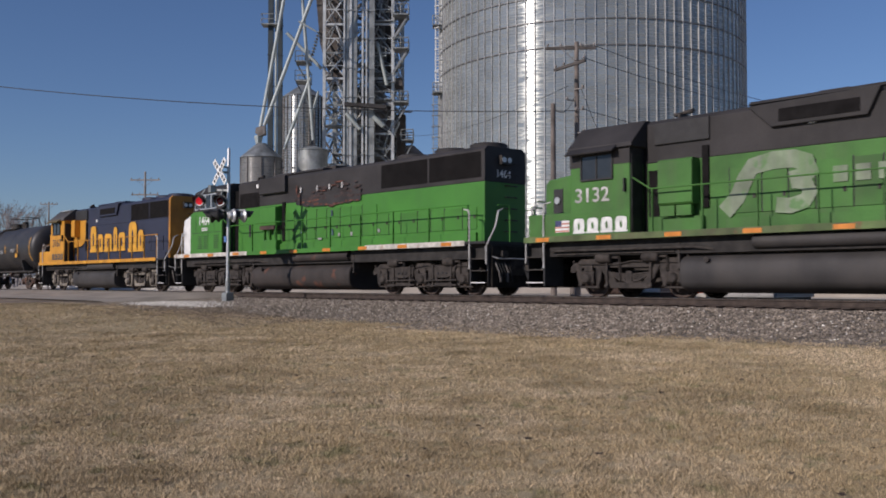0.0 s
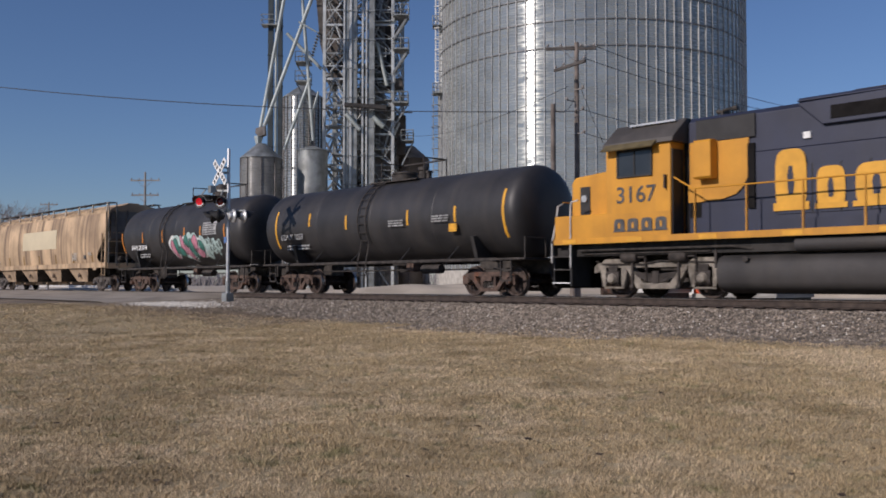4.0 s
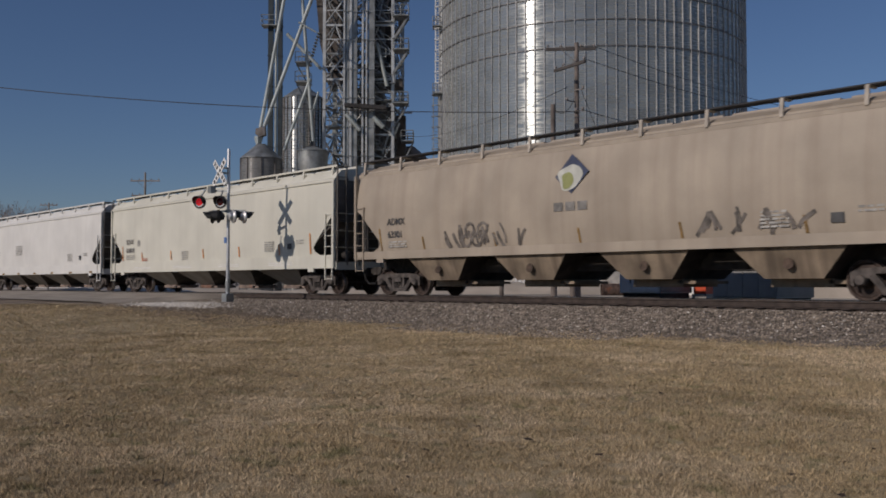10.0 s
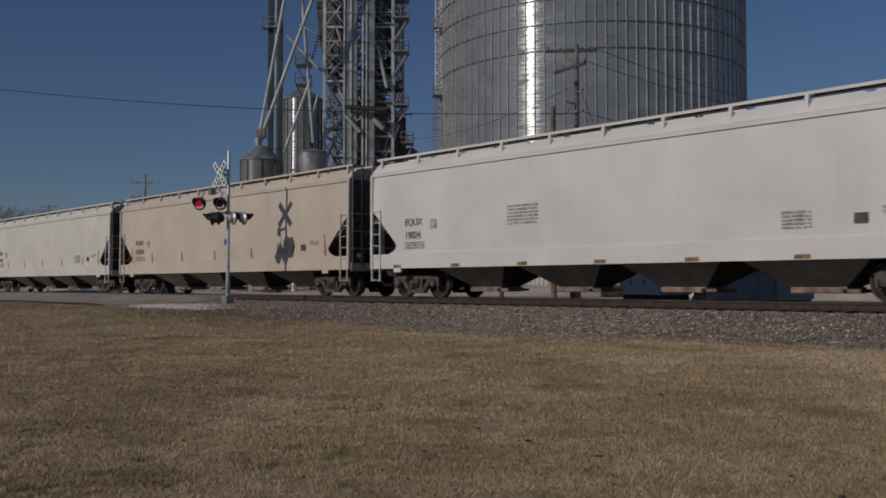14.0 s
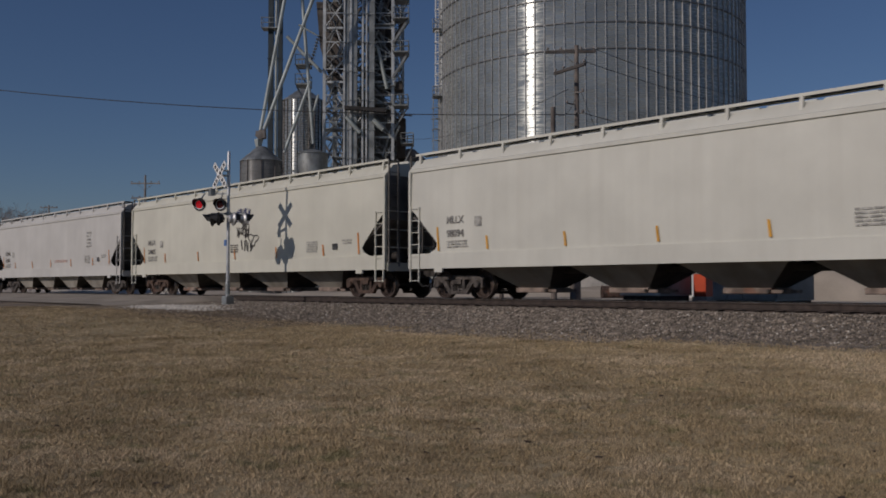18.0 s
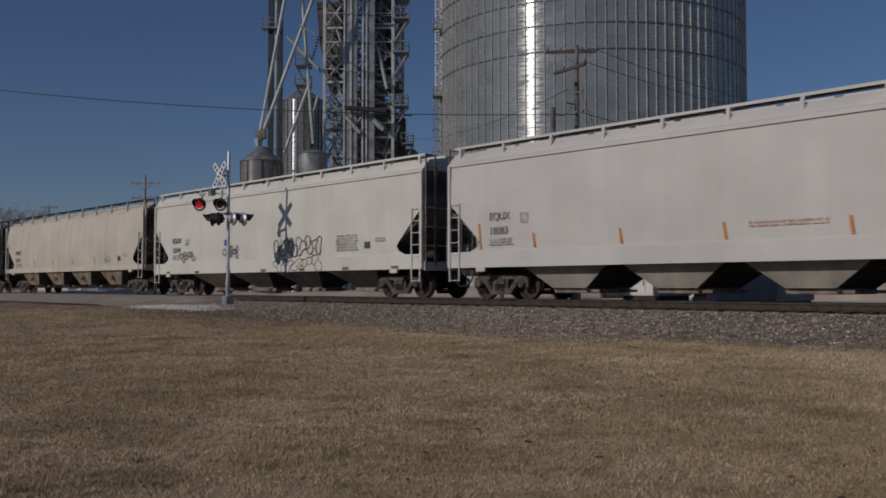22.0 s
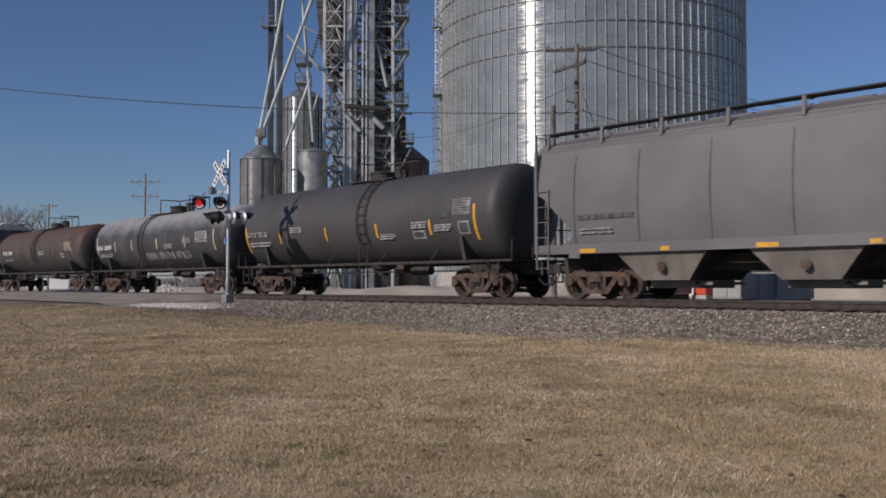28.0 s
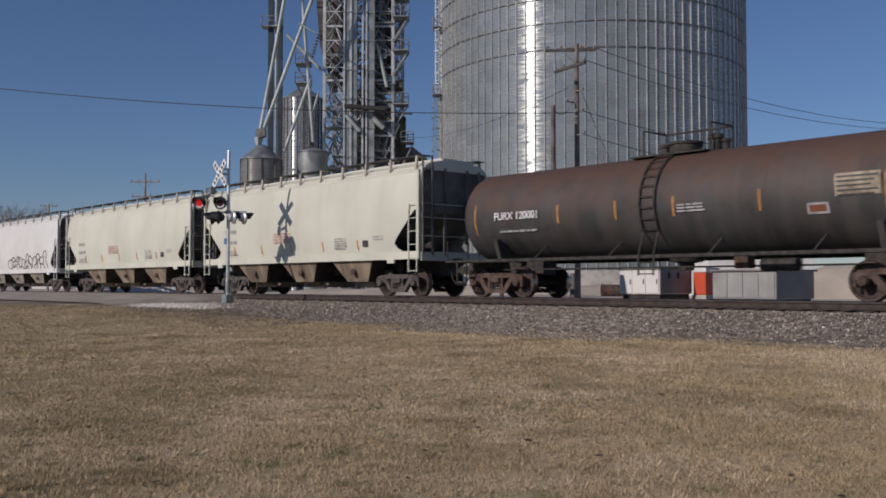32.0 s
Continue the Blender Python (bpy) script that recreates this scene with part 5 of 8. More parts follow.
hop = [
    hopper("rust-streaked tan covered hopper car with a cream patch", gap(5), TAN, 1.22, 4, "old", bay_paint=BAY_TAN, gear=TRUCK_GREY),
    hopper("dusty taupe covered hopper car with a blue leaf emblem", gap(6), TAUPE, 1.22, 4, "old", bay_paint=BAY_TAUPE, gear=TRUCK_GREY),
    hopper("cream covered hopper car with smooth high sides", gap(7), CREAM, 0.95, 4, gear=TRUCK_GREY, bay_paint=BAY_PALE),
    hopper("clean white covered hopper car", gap(8), WHITE_CAR, 0.95, 4, gear=TRUCK_GREY, bay_paint=BAY_PALE),
    hopper("beige covered hopper car", gap(9), BEIGE, 0.95, 4, gear=TRUCK_GREY, bay_paint=BAY_PALE),
    hopper("ivory covered hopper car with orange strips", gap(10), CREAM_C, 0.95, 4, gear=TRUCK_GREY, bay_paint=BAY_PALE),
    hopper("pale cream covered hopper car with blue graffiti", gap(11), CREAM_B, 0.95, 4, gear=TRUCK_BROWN, bay_paint=BAY_PALE, flare=0.5),
    hopper("pale grey covered hopper car with orange strips", gap(12), LILAC, 0.95, 4, gear=TRUCK_GREY, bay_paint=BAY_PALE, flare=0.8),
    hopper("off-white covered hopper car with outlined graffiti", gap(13), IVORY, 0.95, 4, gear=TRUCK_GREY, bay_paint=BAY_PALE),
    hopper("worn sand-coloured covered hopper car", gap(14), SAND, 1.22, 4, "old", bay_paint=BAY_TAUPE, gear=TRUCK_GREY),
    hopper("slate grey covered hopper car", gap(15), SLATE, 1.22, 4, "old", bay_paint=BAY_SLATE),
    hopper("warm cream covered hopper car with dark ends", gap(19), CREAM_D, 1.22, 3, "old", bay_paint=BAY_TAUPE, gear=TRUCK_GREY),
    hopper("warm cream covered hopper car", gap(20), CREAM_D, 1.22, 3, "old", bay_paint=BAY_TAUPE, gear=TRUCK_GREY),
    hopper("white covered hopper car with grey graffiti", gap(21), WHITE_CAR, 1.1, 3, "old", bay_paint=BAY_PALE, gear=TRUCK_GREY),
]
TANK_SATIN = mat("satin_charcoal_tank", (0.062, 0.059, 0.059), 0.6, 0, 0.12, 0.6, streak=0.2, dirt=(0.10, 0.09, 0.08))
tank_c = tank_car("charcoal black tank car with yellow reflective strips", gap(16), 1.54, TANK_SATIN, 1.3, far_rail=True, tape=YELLOW, climb=0.74, shell=(-7.5, 7.4), tapes=((-7.0, 1.7, 2.7), (-4.53, 1.98, 2.46), (-1.47, 1.98, 2.46), (1.51, 1.98, 2.46), (4.27, 1.98, 2.46), (6.35, 1.75, 2.85)))
tank_d = tank_car("dusty grey-black tank car with white lettering", gap(17), 1.37, TANK_GREY, 1.7, far_rail=True, climb=-1.3, deck=-0.2, tape=mat("cream_tape", (0.55, 0.5, 0.3), 0.5), tapes=((-6.58, 2.0, 2.85), (-4.37, 2.1, 2.6), (-2.39, 2.1, 2.6), (0.38, 2.1, 2.6), (3.2, 2.1, 2.6), (5.9, 1.9, 2.8)), centre=2.53, shell=(-7.3, 6.9))
tank_e = tank_car("rust-brown tank car with orange strips", gap(18), 1.36, TANK_RUST, 1.15, shell=(-7.4, 6.88), far_rail=True, deck=-0.2, centre=2.47, climb=-0.25, tape=mat("worn_orange_tape", (0.40, 0.19, 0.055), 0.6, 0, 0.3, 6), tape_w=0.036, tapes=((-6.6, 1.9, 2.8), (-3.3, 2.1, 2.6), (-1.3, 2.1, 2.6), (0.5, 2.1, 2.6), (2.85, 2.1, 2.6), (5.75, 1.9, 2.8)))
couple(tank_a, JOINTS[3], JOINTS[4])
couple(tank_b, JOINTS[4], JOINTS[5])
for k in range(11):
    couple(hop[k], JOINTS[5 + k], JOINTS[6 + k])
for k, c in enumerate((tank_c, tank_d, tank_e, hop[11], hop[12], hop[13])):
    couple(c, JOINTS[16 + k], JOINTS[17 + k])


# ---- beyond the line: a yard set out on the camera's axes, placed to fit its view ----
def site(r, a, z=0.0):
    """A place by the camera's axes: r metres to its right, a metres ahead, z up."""
    return Vector((0.6704 * r - 0.7420 * a, -21.49 + 0.7420 * r + 0.6704 * a, z))


VIEW_TURN = 47.9                                # degrees by which the camera's across-axis is turned from x


def yard(r, a, z=0.0):
    return Matrix.Translation(site(r, a, z)) @ pose(0, 0, 0, 0, 0, VIEW_TURN)


def corrugated(name, rgb, rough, pitch, depth, metal=0.85, var=0.08, panels=None):
    """Galvanised sheet with rolled horizontal ribs of the given pitch; panels: sheets round the wall and the height of one."""
    m = mat(name, rgb, rough, metal, var, 0.5, streak=0.1, dirt=tuple(c * 0.6 for c in rgb))
    nt = m.node_tree
    n, l = nt.nodes, nt.links
    tc = n.new("ShaderNodeTexCoord")
    sep = n.new("ShaderNodeSeparateXYZ")
    l.new(tc.outputs["Object"], sep.inputs[0])
    k = n.new("ShaderNodeMath")
    k.operation = "MULTIPLY"
    k.inputs[1].default_value = 2 * math.pi / pitch
    l.new(sep.outputs[2], k.inputs[0])
    s = n.new("ShaderNodeMath")
    s.operation = "SINE"
    l.new(k.outputs[0], s.inputs[0])
    bp = n.new("ShaderNodeBump")
    bp.inputs["Strength"].default_value, bp.inputs["Distance"].default_value = 1.0, depth
    l.new(s.outputs[0], bp.inputs["Height"])
    l.new(bp.outputs[0], n["Principled BSDF"].inputs["Normal"])
    if panels:
        # each bolted sheet has its own spangle tone
        def calc(op, a, c=None):
            x = n.new("ShaderNodeMath")
            x.operation = op
            l.new(a, x.inputs[0])
            if isinstance(c, float):
                x.inputs[1].default_value = c
            elif c is not None:
                l.new(c, x.inputs[1])
            return x.outputs[0]

        turn = calc("FLOOR", calc("MULTIPLY", calc("ARCTAN2", sep.outputs[1], sep.outputs[0]), panels[0] / (2 * math.pi)))
        level = calc("FLOOR", calc("DIVIDE", sep.outputs[2], panels[1]))
        mix = n.new("ShaderNodeCombineXYZ")
        l.new(turn, mix.inputs[0])
        l.new(level, mix.inputs[1])
        w = n.new("ShaderNodeTexWhiteNoise")
        l.new(mix.outputs[0], w.inputs["Vector"])
        r = n.new("ShaderNodeMapRange")
        r.inputs[3].default_value, r.inputs[4].default_value = 0.88, 1.08
        l.new(w.outputs["Value"], r.inputs[0])
        v = n.new("ShaderNodeVectorMath")
        v.operation = "SCALE"
        b = n["Principled BSDF"]
        l.new(b.inputs["Base Color"].links[0].from_socket, v.inputs[0])
        l.new(r.outputs[0], v.inputs["Scale"])
        l.new(v.outputs[0], b.inputs["Base Color"])
        # seen from afar the fine ribs only smear reflections up and down
        nt.links.remove(b.inputs["Normal"].links[0])
        nt.links.remove(b.inputs["Roughness"].links[0])
        b.inputs["Anisotropic"].default_value, b.inputs["Anisotropic Rotation"].default_value = 0.93, 0.25
        # the zinc is dull in patches and keen in others
        gl = n.new("ShaderNodeTexNoise")
        gl.inputs["Scale"].default_value, gl.inputs["Detail"].default_value = 1.0, 5
        mp = n.new("ShaderNodeMapping")
        mp.inputs["Scale"].default_value = (0.9, 0.9, 7.0)
        l.new(tc.outputs["Object"], mp.inputs[0])
        l.new(mp.outputs[0], gl.inputs["Vector"])
        gr = n.new("ShaderNodeMapRange")
        gr.inputs[1].default_value, gr.inputs[2].default_value, gr.inputs[3].default_value, gr.inputs[4].default_value = 0.36, 0.66, rough * 0.3, rough * 1.5
        l.new(gl.outputs[0], gr.inputs[0])
        l.new(gr.outputs[0], b.inputs["Roughness"])
        tg = n.new("ShaderNodeTangent")
        tg.direction_type, tg.axis = "RADIAL", "Z"
        l.new(tg.outputs[0], b.inputs["Tangent"])
    return m


SILO_SHEET = corrugated("silo_sheet", (0.345, 0.365, 0.348), 0.27, 0.102, 0.009, 0.48, 0.05, (54, 1.17))
BIN_SHEET = corrugated("bin_sheet", (0.37, 0.385, 0.375), 0.33, 0.068, 0.006, 0.6, 0.1, (11, 1.12))
BIN_DARK = corrugated("dull_bin_sheet", (0.20, 0.20, 0.19), 0.5, 0.068, 0.006, 0.08, 0.15, (11, 1.12))
BIN_BROWN = corrugated("stained_bin_sheet", (0.20, 0.165, 0.14), 0.5, 0.068, 0.006, 0.6, 0.2)
RIB = mat("galvanised_stiffener", (0.44, 0.445, 0.44), 0.5, 0.15, 0.12, 1.0)


def grain_bin(label, r, a, radius, eave, peak, sheet, ribs, rib_step=1.0, rings=(), base=-0.42, name="grain_bin", cat="grain bin"):
    bin_ = thing(name, label, cat, at=yard(r, a))
    wall = Shape().lathe([(radius, base), (radius, eave)], "z", n=max(24, min(160, int(radius * 10))), closed=False)
    part("wall", wall, sheet, bin_, smooth=40)
    part("roof", Shape().lathe([(radius + 0.12, eave - 0.05), (radius + 0.12, eave), (0.5, peak), (0.01, peak + 0.02)], "z", n=48, closed=False), GALV_DULL if sheet is not BIN_BROWN else GALV_BROWN, bin_, smooth=20)
    w = min(0.06, radius * 0.03)
    rib = Shape().prism([(radius - 0.01, -w * 0.6), (radius + w * 1.9, -w * 0.45), (radius + w * 1.9, w * 0.45), (radius - 0.01, w * 0.6)], "xy", base, eave).mesh("stiffener", RIB if sheet is SILO_SHEET else GALV_BROWN)
    for k in range(ribs):
        part("stiffener", rib, RIB, bin_, at=pose(0, 0, 0, 0, 0, 360 * k / ribs))
    for z in rings:
        part("wind_ring", Shape().lathe([(radius + 0.01, z - 0.06), (radius + 0.11, z - 0.05), (radius + 0.11, z + 0.05), (radius + 0.01, z + 0.06)], "z", n=120, closed=False), RING, bin_, smooth=40)
    return bin_


silo = grain_bin("huge corrugated steel grain silo with upright stiffeners", 15.8, 102.0, 16.15, 31.0, 39.0, SILO_SHEET, 108, rings=(22.15, 24.6, 26.9, 29.2), name="grain_silo", cat="silo")
part("foundation", Shape().lathe([(16.5, -0.42), (16.5, 1.7), (16.1, 1.72)], "z", n=90, closed=False), CONCRETE, silo, "pale concrete foundation ring", smooth=30)
# caged ladder on the silo's flank with two landings
lx, ly = -16.25, -2.6
s = Shape()
for k in (-0.26, 0.26):
    s.rod((lx - 0.3 + k, ly, 0), (lx - 0.3 + k, ly, 20.6), 0.045, 6)
for i in range(66):
    s.rod((lx - 0.56, ly, 0.3 + i * 0.31), (lx - 0.04, ly, 0.3 + i * 0.31), 0.025, 5)
silo_ladder = part("ladder", s, GALV_DULL, silo)
s = Shape()
for k in (-0.3, 0.3):
    s.rod((lx + 0.0 + k, ly - 0.3, 20.4), (lx + 0.0 + k, ly - 0.3, 31.5), 0.07, 6)
for i in range(34):
    s.rod((lx - 0.3, ly - 0.3, 20.6 + i * 0.32), (lx + 0.3, ly - 0.3, 20.6 + i * 0.32), 0.045, 5)
upper_ladder = part("ladder", s, PALE_STEEL, silo, "bright aluminium upper ladder")
for i in range(24):
    z = 3 + i * 1.15
    up = z > 20.4
    hx_ = lx + (0.0 if up else -0.3)
    part("cage_hoop", shared("cage_hoop%d" % up, lambda: Shape().pipe([(-0.34, 0, 0), (-0.42, -0.4, 0), (0, -0.75, 0), (0.42, -0.4, 0), (0.34, 0, 0)], 0.045, 5), PALE_STEEL if up else GALV_DULL), PALE_STEEL, upper_ladder if up else silo_ladder, at=pose(hx_, ly - (0.3 if up else 0), z))
for dx in (-0.4, 0.0, 0.4):
    part("cage_strap", Shape().bar((lx - 0.3 + dx, ly - (0.42 if dx else 0.75), 3), (lx - 0.3 + dx, ly - (0.42 if dx else 0.75), 20.3), 0.04, 0.02), GALV_DULL, silo_ladder)
    part("cage_strap", Shape().bar((lx + 0.0 + dx, ly - (0.72 if dx else 1.05), 20.6), (lx + 0.0 + dx, ly - (0.72 if dx else 1.05), 31), 0.05, 0.02), PALE_STEEL, upper_ladder)
for z in (20.3, 27.4):
    p = part("landing", Shape().box(lx - 0.62, lx + 0.3, ly - 1.0, ly + 0.7, z, z + 0.08), GALV_DULL, silo)
    for zz in (0.5, 1.0):
        part("guard_rail", Shape().pipe([(lx + 0.28, ly - 1.0, z + zz), (lx - 0.62, ly - 1.0, z + zz), (lx - 0.62, ly + 0.7, z + zz), (lx + 0.28, ly + 0.7, z + zz)], 0.035, 5), GALV_DULL, p)
    for q in ((lx - 0.62, ly - 1.0), (lx - 0.62, ly + 0.7), (lx - 0.15, ly - 1.0)):
        part("rail_post", Shape().rod((*q, z), (*q, z + 1.0), 0.035, 5), GALV_DULL, p)

grain_bin("small galvanised hopper bin with cone roof", -19.9, 103.7, 2.22, 14.1, 15.72, BIN_DARK, 9)
grain_bin("tall corrugated grain bin behind the spouts", -18.05, 121.9, 2.59, 24.3, 25.9, BIN_SHEET, 22)
grain_bin("pale galvanised surge bin", -14.57, 105.8, 1.68, 15.24, 15.7, GALV_DULL, 0)
grain_bin("brown-stained steel bin with cone roof", -4.0, 115, 2.24, 15.46, 17.1, BIN_BROWN, 8)
grain_bin("dark corrugated bin between the others", -15.2, 114, 1.15, 14.2, 15.1, BIN_BROWN, 8)

# the elevator: a braced steel tower, trunks, spouts, dryer and landings
tower = thing("grain_elevator_tower", "galvanised lattice tower of a grain elevator", "elevator tower", at=yard(0, 109.25, -0.05) @ Matrix.Scale(1.15, 4))
LEGS = {"a": (-11.95, 0), "b": (-9.75, 0), "c": (-5.05, 0), "d": (-10.6, 6), "e": (-4.3, 6)}
LEVELS = [-0.42, 3.2, 6.4, 9.4, 12.3, 15.4, 18.3, 21.0, 23.6, 26.5, 29.5, 32.5, 35.5]
for k, (x, y) in LEGS.items():
    part("leg", Shape().bar((x, y, -0.42), (x, y, 36), 0.3, 0.3), GALV, tower)
for j, (z0, z1) in enumerate(zip(LEVELS, LEVELS[1:])):
    for p, q in (("a", "b"), ("b", "c"), ("a", "d"), ("d", "e"), ("c", "e")):
        (x0, y0), (x1, y1) = LEGS[p], LEGS[q]
        part("beam", Shape().bar((x0, y0, z1), (x1, y1, z1), 0.16, 0.2), GALV_DULL if j % 2 else GALV, tower)
        xm, ym = (x0 + x1) / 2, (y0 + y1) / 2
        if (p, q) == ("b", "c"):
            part("brace", Shape().bar((x0, y0, z0), (xm, ym, z1), 0.13), GALV_DULL, tower)
            part("brace", Shape().bar((x1, y1, z0), (xm, ym, z1), 0.13), GALV_DULL, tower)
        elif j % 2:
            part("brace", Shape().bar((x0, y0, z0), (x1, y1, z1), 0.13), GALV, tower)
            part("brace", Shape().bar((x1, y1, z0), (x0, y0, z1), 0.13), GALV_DULL, tower)
        else:
            part("brace", Shape().bar((x0, y0, z0), (xm, ym, z1), 0.13), GALV_DULL, tower)
            part("brace", Shape().bar((x1, y1, z0), (xm, ym, z1), 0.13), GALV, tower)
# light secondary lacing on the tower's faces
for j, (z0, z1) in enumerate(zip(LEVELS[3:], LEVELS[4:])):
    zm = (z0 + z1) / 2
    for p, q in (("a", "b"), ("b", "c"), ("d", "e"), ("c", "e")):
        (x0, y0), (x1, y1) = LEGS[p], LEGS[q]
        part("lacing", Shape().bar((x0, y0 - 0.1, zm), (x1, y1 - 0.1, zm), 0.09), GALV, tower)
        for k in range(2):
            a0, a1 = k / 2, (k + 1) / 2
            part("lacing", Shape().bar((x0 + (x1 - x0) * a0, y0 + (y1 - y0) * a0 - 0.1, zm if k % 2 else z0), (x0 + (x1 - x0) * a1, y0 + (y1 - y0) * a1 - 0.1, z0 if k % 2 else zm), 0.08), GALV, tower)
            part("lacing", Shape().bar((x0 + (x1 - x0) * a0, y0 + (y1 - y0) * a0 - 0.1, z1 if k % 2 else zm), (x0 + (x1 - x0) * a1, y0 + (y1 - y0) * a1 - 0.1, zm if k % 2 else z1), 0.08), GALV_DULL, tower)
# landings with railings that stand out on both flanks
for z, x0, x1, y in ((27.2, -5.0, -3.45, -0.3), (23.8, -5.0, -3.45, -0.3), (18.4, -5.0, -3.5, -0.3), (14.7, -4.2, -3.0, 0.5), (20.9, -15.0, -13.6, 1.5), (22.9, -15.0, -13.6, 1.5), (29.5, -5.0, -3.5, 1.0)):
    p = part("landing", Shape().box(x0, x1, y - 0.8, y + 1.2, z, z + 0.12), GALV_DULL, tower)
    for zz in (0.55, 1.1):
        part("guard_rail", Shape().pipe([(x0, y - 0.8, z + zz), (x1, y - 0.8, z + zz), (x1, y + 1.2, z + zz), (x0, y + 1.2, z + zz)], 0.04, 5), GALV_DULL, p)
    for xx in (x0, (x0 + x1) / 2, x1):
        for yy in (y - 0.8, y + 1.2):
            part("rail_post", Shape().rod((xx, yy, z), (xx, yy, z + 1.1), 0.04, 5), GALV_DULL, p)
    far = x1 if x1 > -6 else x0
    near = x0 if x1 > -6 else x1
    part("knee_brace", Shape().bar((far, y, z), (near, y, z - 2.4), 0.14), GALV_DULL, tower)
# bucket elevator trunks
for x, w, y, m_ in ((-9.83, 0.16, -0.95, GALV), (-9.55, 0.34, -0.8, GALV_DULL), (-9.2, 0.24, -0.95, GALV), (-8.82, 0.5, -0.8, GALV_DULL), (-8.0, 0.18, -0.95, GALV), (-7.62, 0.16, -0.95, GALV), (-7.13, 0.6, -0.8, GALV_DULL), (-6.2, 0.4, 2.2, GALV_BROWN), (-11.2, 0.45, 3.0, GALV_DULL)):
    t_ = part("elevator_trunk", Shape().slab(x - w / 2, x + w / 2, y - 0.3, y + 0.3, -0.42, 36, 0.02), m_, tower)
    for k in range(12):
        z = 1.5 + k * 2.9
        part("flange", shared("flange%.2f" % w, lambda: Shape().box(-w / 2 - 0.06, w / 2 + 0.06, -0.36, 0.36, -0.05, 0.05), GALV_DULL), GALV_DULL, t_, at=pose(x, y, z))
# grain dryer and darker machinery inside the frame
part("grain_dryer", Shape().slab(-10.4, -4.6, 2.2, 5.2, -0.42, 17.5, 0.1), GALV_BROWN, tower, "brown-stained grain dryer column")
part("dryer_hood", Shape().prism([(-10.4, 17.5), (-4.6, 17.5), (-6.4, 20.6), (-8.8, 20.6)], "xz", 2.2, 5.2), GALV_BROWN, tower)
part("distributor", Shape().prism([(-13.0, 29.6), (-10.2, 29.6), (-10.2, 23.4), (-10.9, 22.2), (-11.9, 22.4), (-12.6, 25.0)], "xz", 1.4, 3.8), MACHINE, tower, "dark grimy grain distributor")
part("distributor_base", Shape().prism([(-12.4, 22.0), (-10.3, 22.0), (-10.6, 20.8), (-11.8, 20.9)], "xz", 1.6, 3.4), MACHINE, tower)
part("upper_housing", Shape().slab(-7.4, -5.3, 2.4, 4.4, 20.4, 33.0, 0.05), MACHINE, tower)
part("side_column", Shape().slab(-4.75, -3.85, 2.0, 3.4, 13.6, 17.7, 0.05), MACHINE, tower, "dark sheet-metal column")
part("conveyor", Shape().prism([(-9.7, 18.2), (-9.7, 17.85), (-5.6, 17.55), (-5.6, 17.95)], "xz", -2.2, -1.6), LOUVRE_DARK, tower, "dark sloping drag conveyor")
part("head_platform", Shape().box(-4.9, -4.1, 0.2, 2.0, 20.3, 21.1), MACHINE, tower)
rnd = random.Random(21)
for k in range(90):
    x, z = rnd.uniform(-11.8, -5.2), rnd.uniform(9.5, 30)
    dx, dz = rnd.uniform(-1.8, 1.8), rnd.uniform(1.0, 3.4)
    part("strut", Shape().bar((x, rnd.uniform(0.3, 2.0), z), (x + dx, rnd.uniform(0.3, 2.0), z + dz), rnd.choice((0.08, 0.12, 0.18))), rnd.choice((GALV, GALV_DULL, GALV_BROWN)), tower)
for k in range(20):
    x, z = rnd.uniform(-11.2, -5.4), rnd.uniform(10, 29)
    part("catwalk", Shape().box(x - 0.9, x + 0.9, -0.4, 1.4, z, z + 0.1).pipe([(x - 0.9, -0.4, z + 0.9), (x + 0.9, -0.4, z + 0.9)], 0.04, 5).rod((x - 0.9, -0.4, z), (x - 0.9, -0.4, z + 0.9), 0.04, 5).rod((x + 0.9, -0.4, z), (x + 0.9, -0.4, z + 0.9), 0.04, 5), GALV_DULL, tower)
for k in range(130):
    x, y, z = rnd.uniform(-11.8, -4.4), rnd.uniform(2.0, 6.0), rnd.uniform(9, 31)
    dx, dz = ((rnd.uniform(-2.2, 2.2), rnd.uniform(-0.2, 0.2)), (rnd.uniform(-1.6, 1.6), rnd.uniform(0.8, 2.8)), (0.0, rnd.uniform(1.5, 4)))[k % 3]
    part("strut", Shape().bar((x, y, z), (x + dx, y, z + dz), rnd.choice((0.08, 0.12, 0.18))), rnd.choice((GALV, GALV_DULL, GALV_BROWN, MACHINE)), tower)
# open flights of stairs under the outer landings
for z, x0, x1 in ((27.2, -4.95, -3.5), (23.8, -4.95, -3.5)):
    st = part("stair", Shape().bar((x1, -0.7, z), (x0, -0.7, z - 2.3), 0.06, 0.2).bar((x1, 0.2, z), (x0, 0.2, z - 2.3), 0.06, 0.2), GALV_DULL, tower, "steep open steel stair")
    for k in range(9):
        u = (k + 0.5) / 9
        part("tread", shared("stair_tread", lambda: Shape().box(-0.13, 0.13, -0.45, 0.45, -0.025, 0.025), GALV_DULL), GALV_DULL, st, at=pose(x1 + (x0 - x1) * u, -0.25, z - 2.3 * u))
for k in range(10):
    u = (k + 0.5) / 10
    part("tread", shared("stair_tread", lambda: Shape().box(-0.13, 0.13, -0.45, 0.45, -0.025, 0.025), GALV_DULL), GALV_DULL, tower, at=pose(-12.7 - 0.9 * u, 1.5, 26.2 - 3.2 * u))
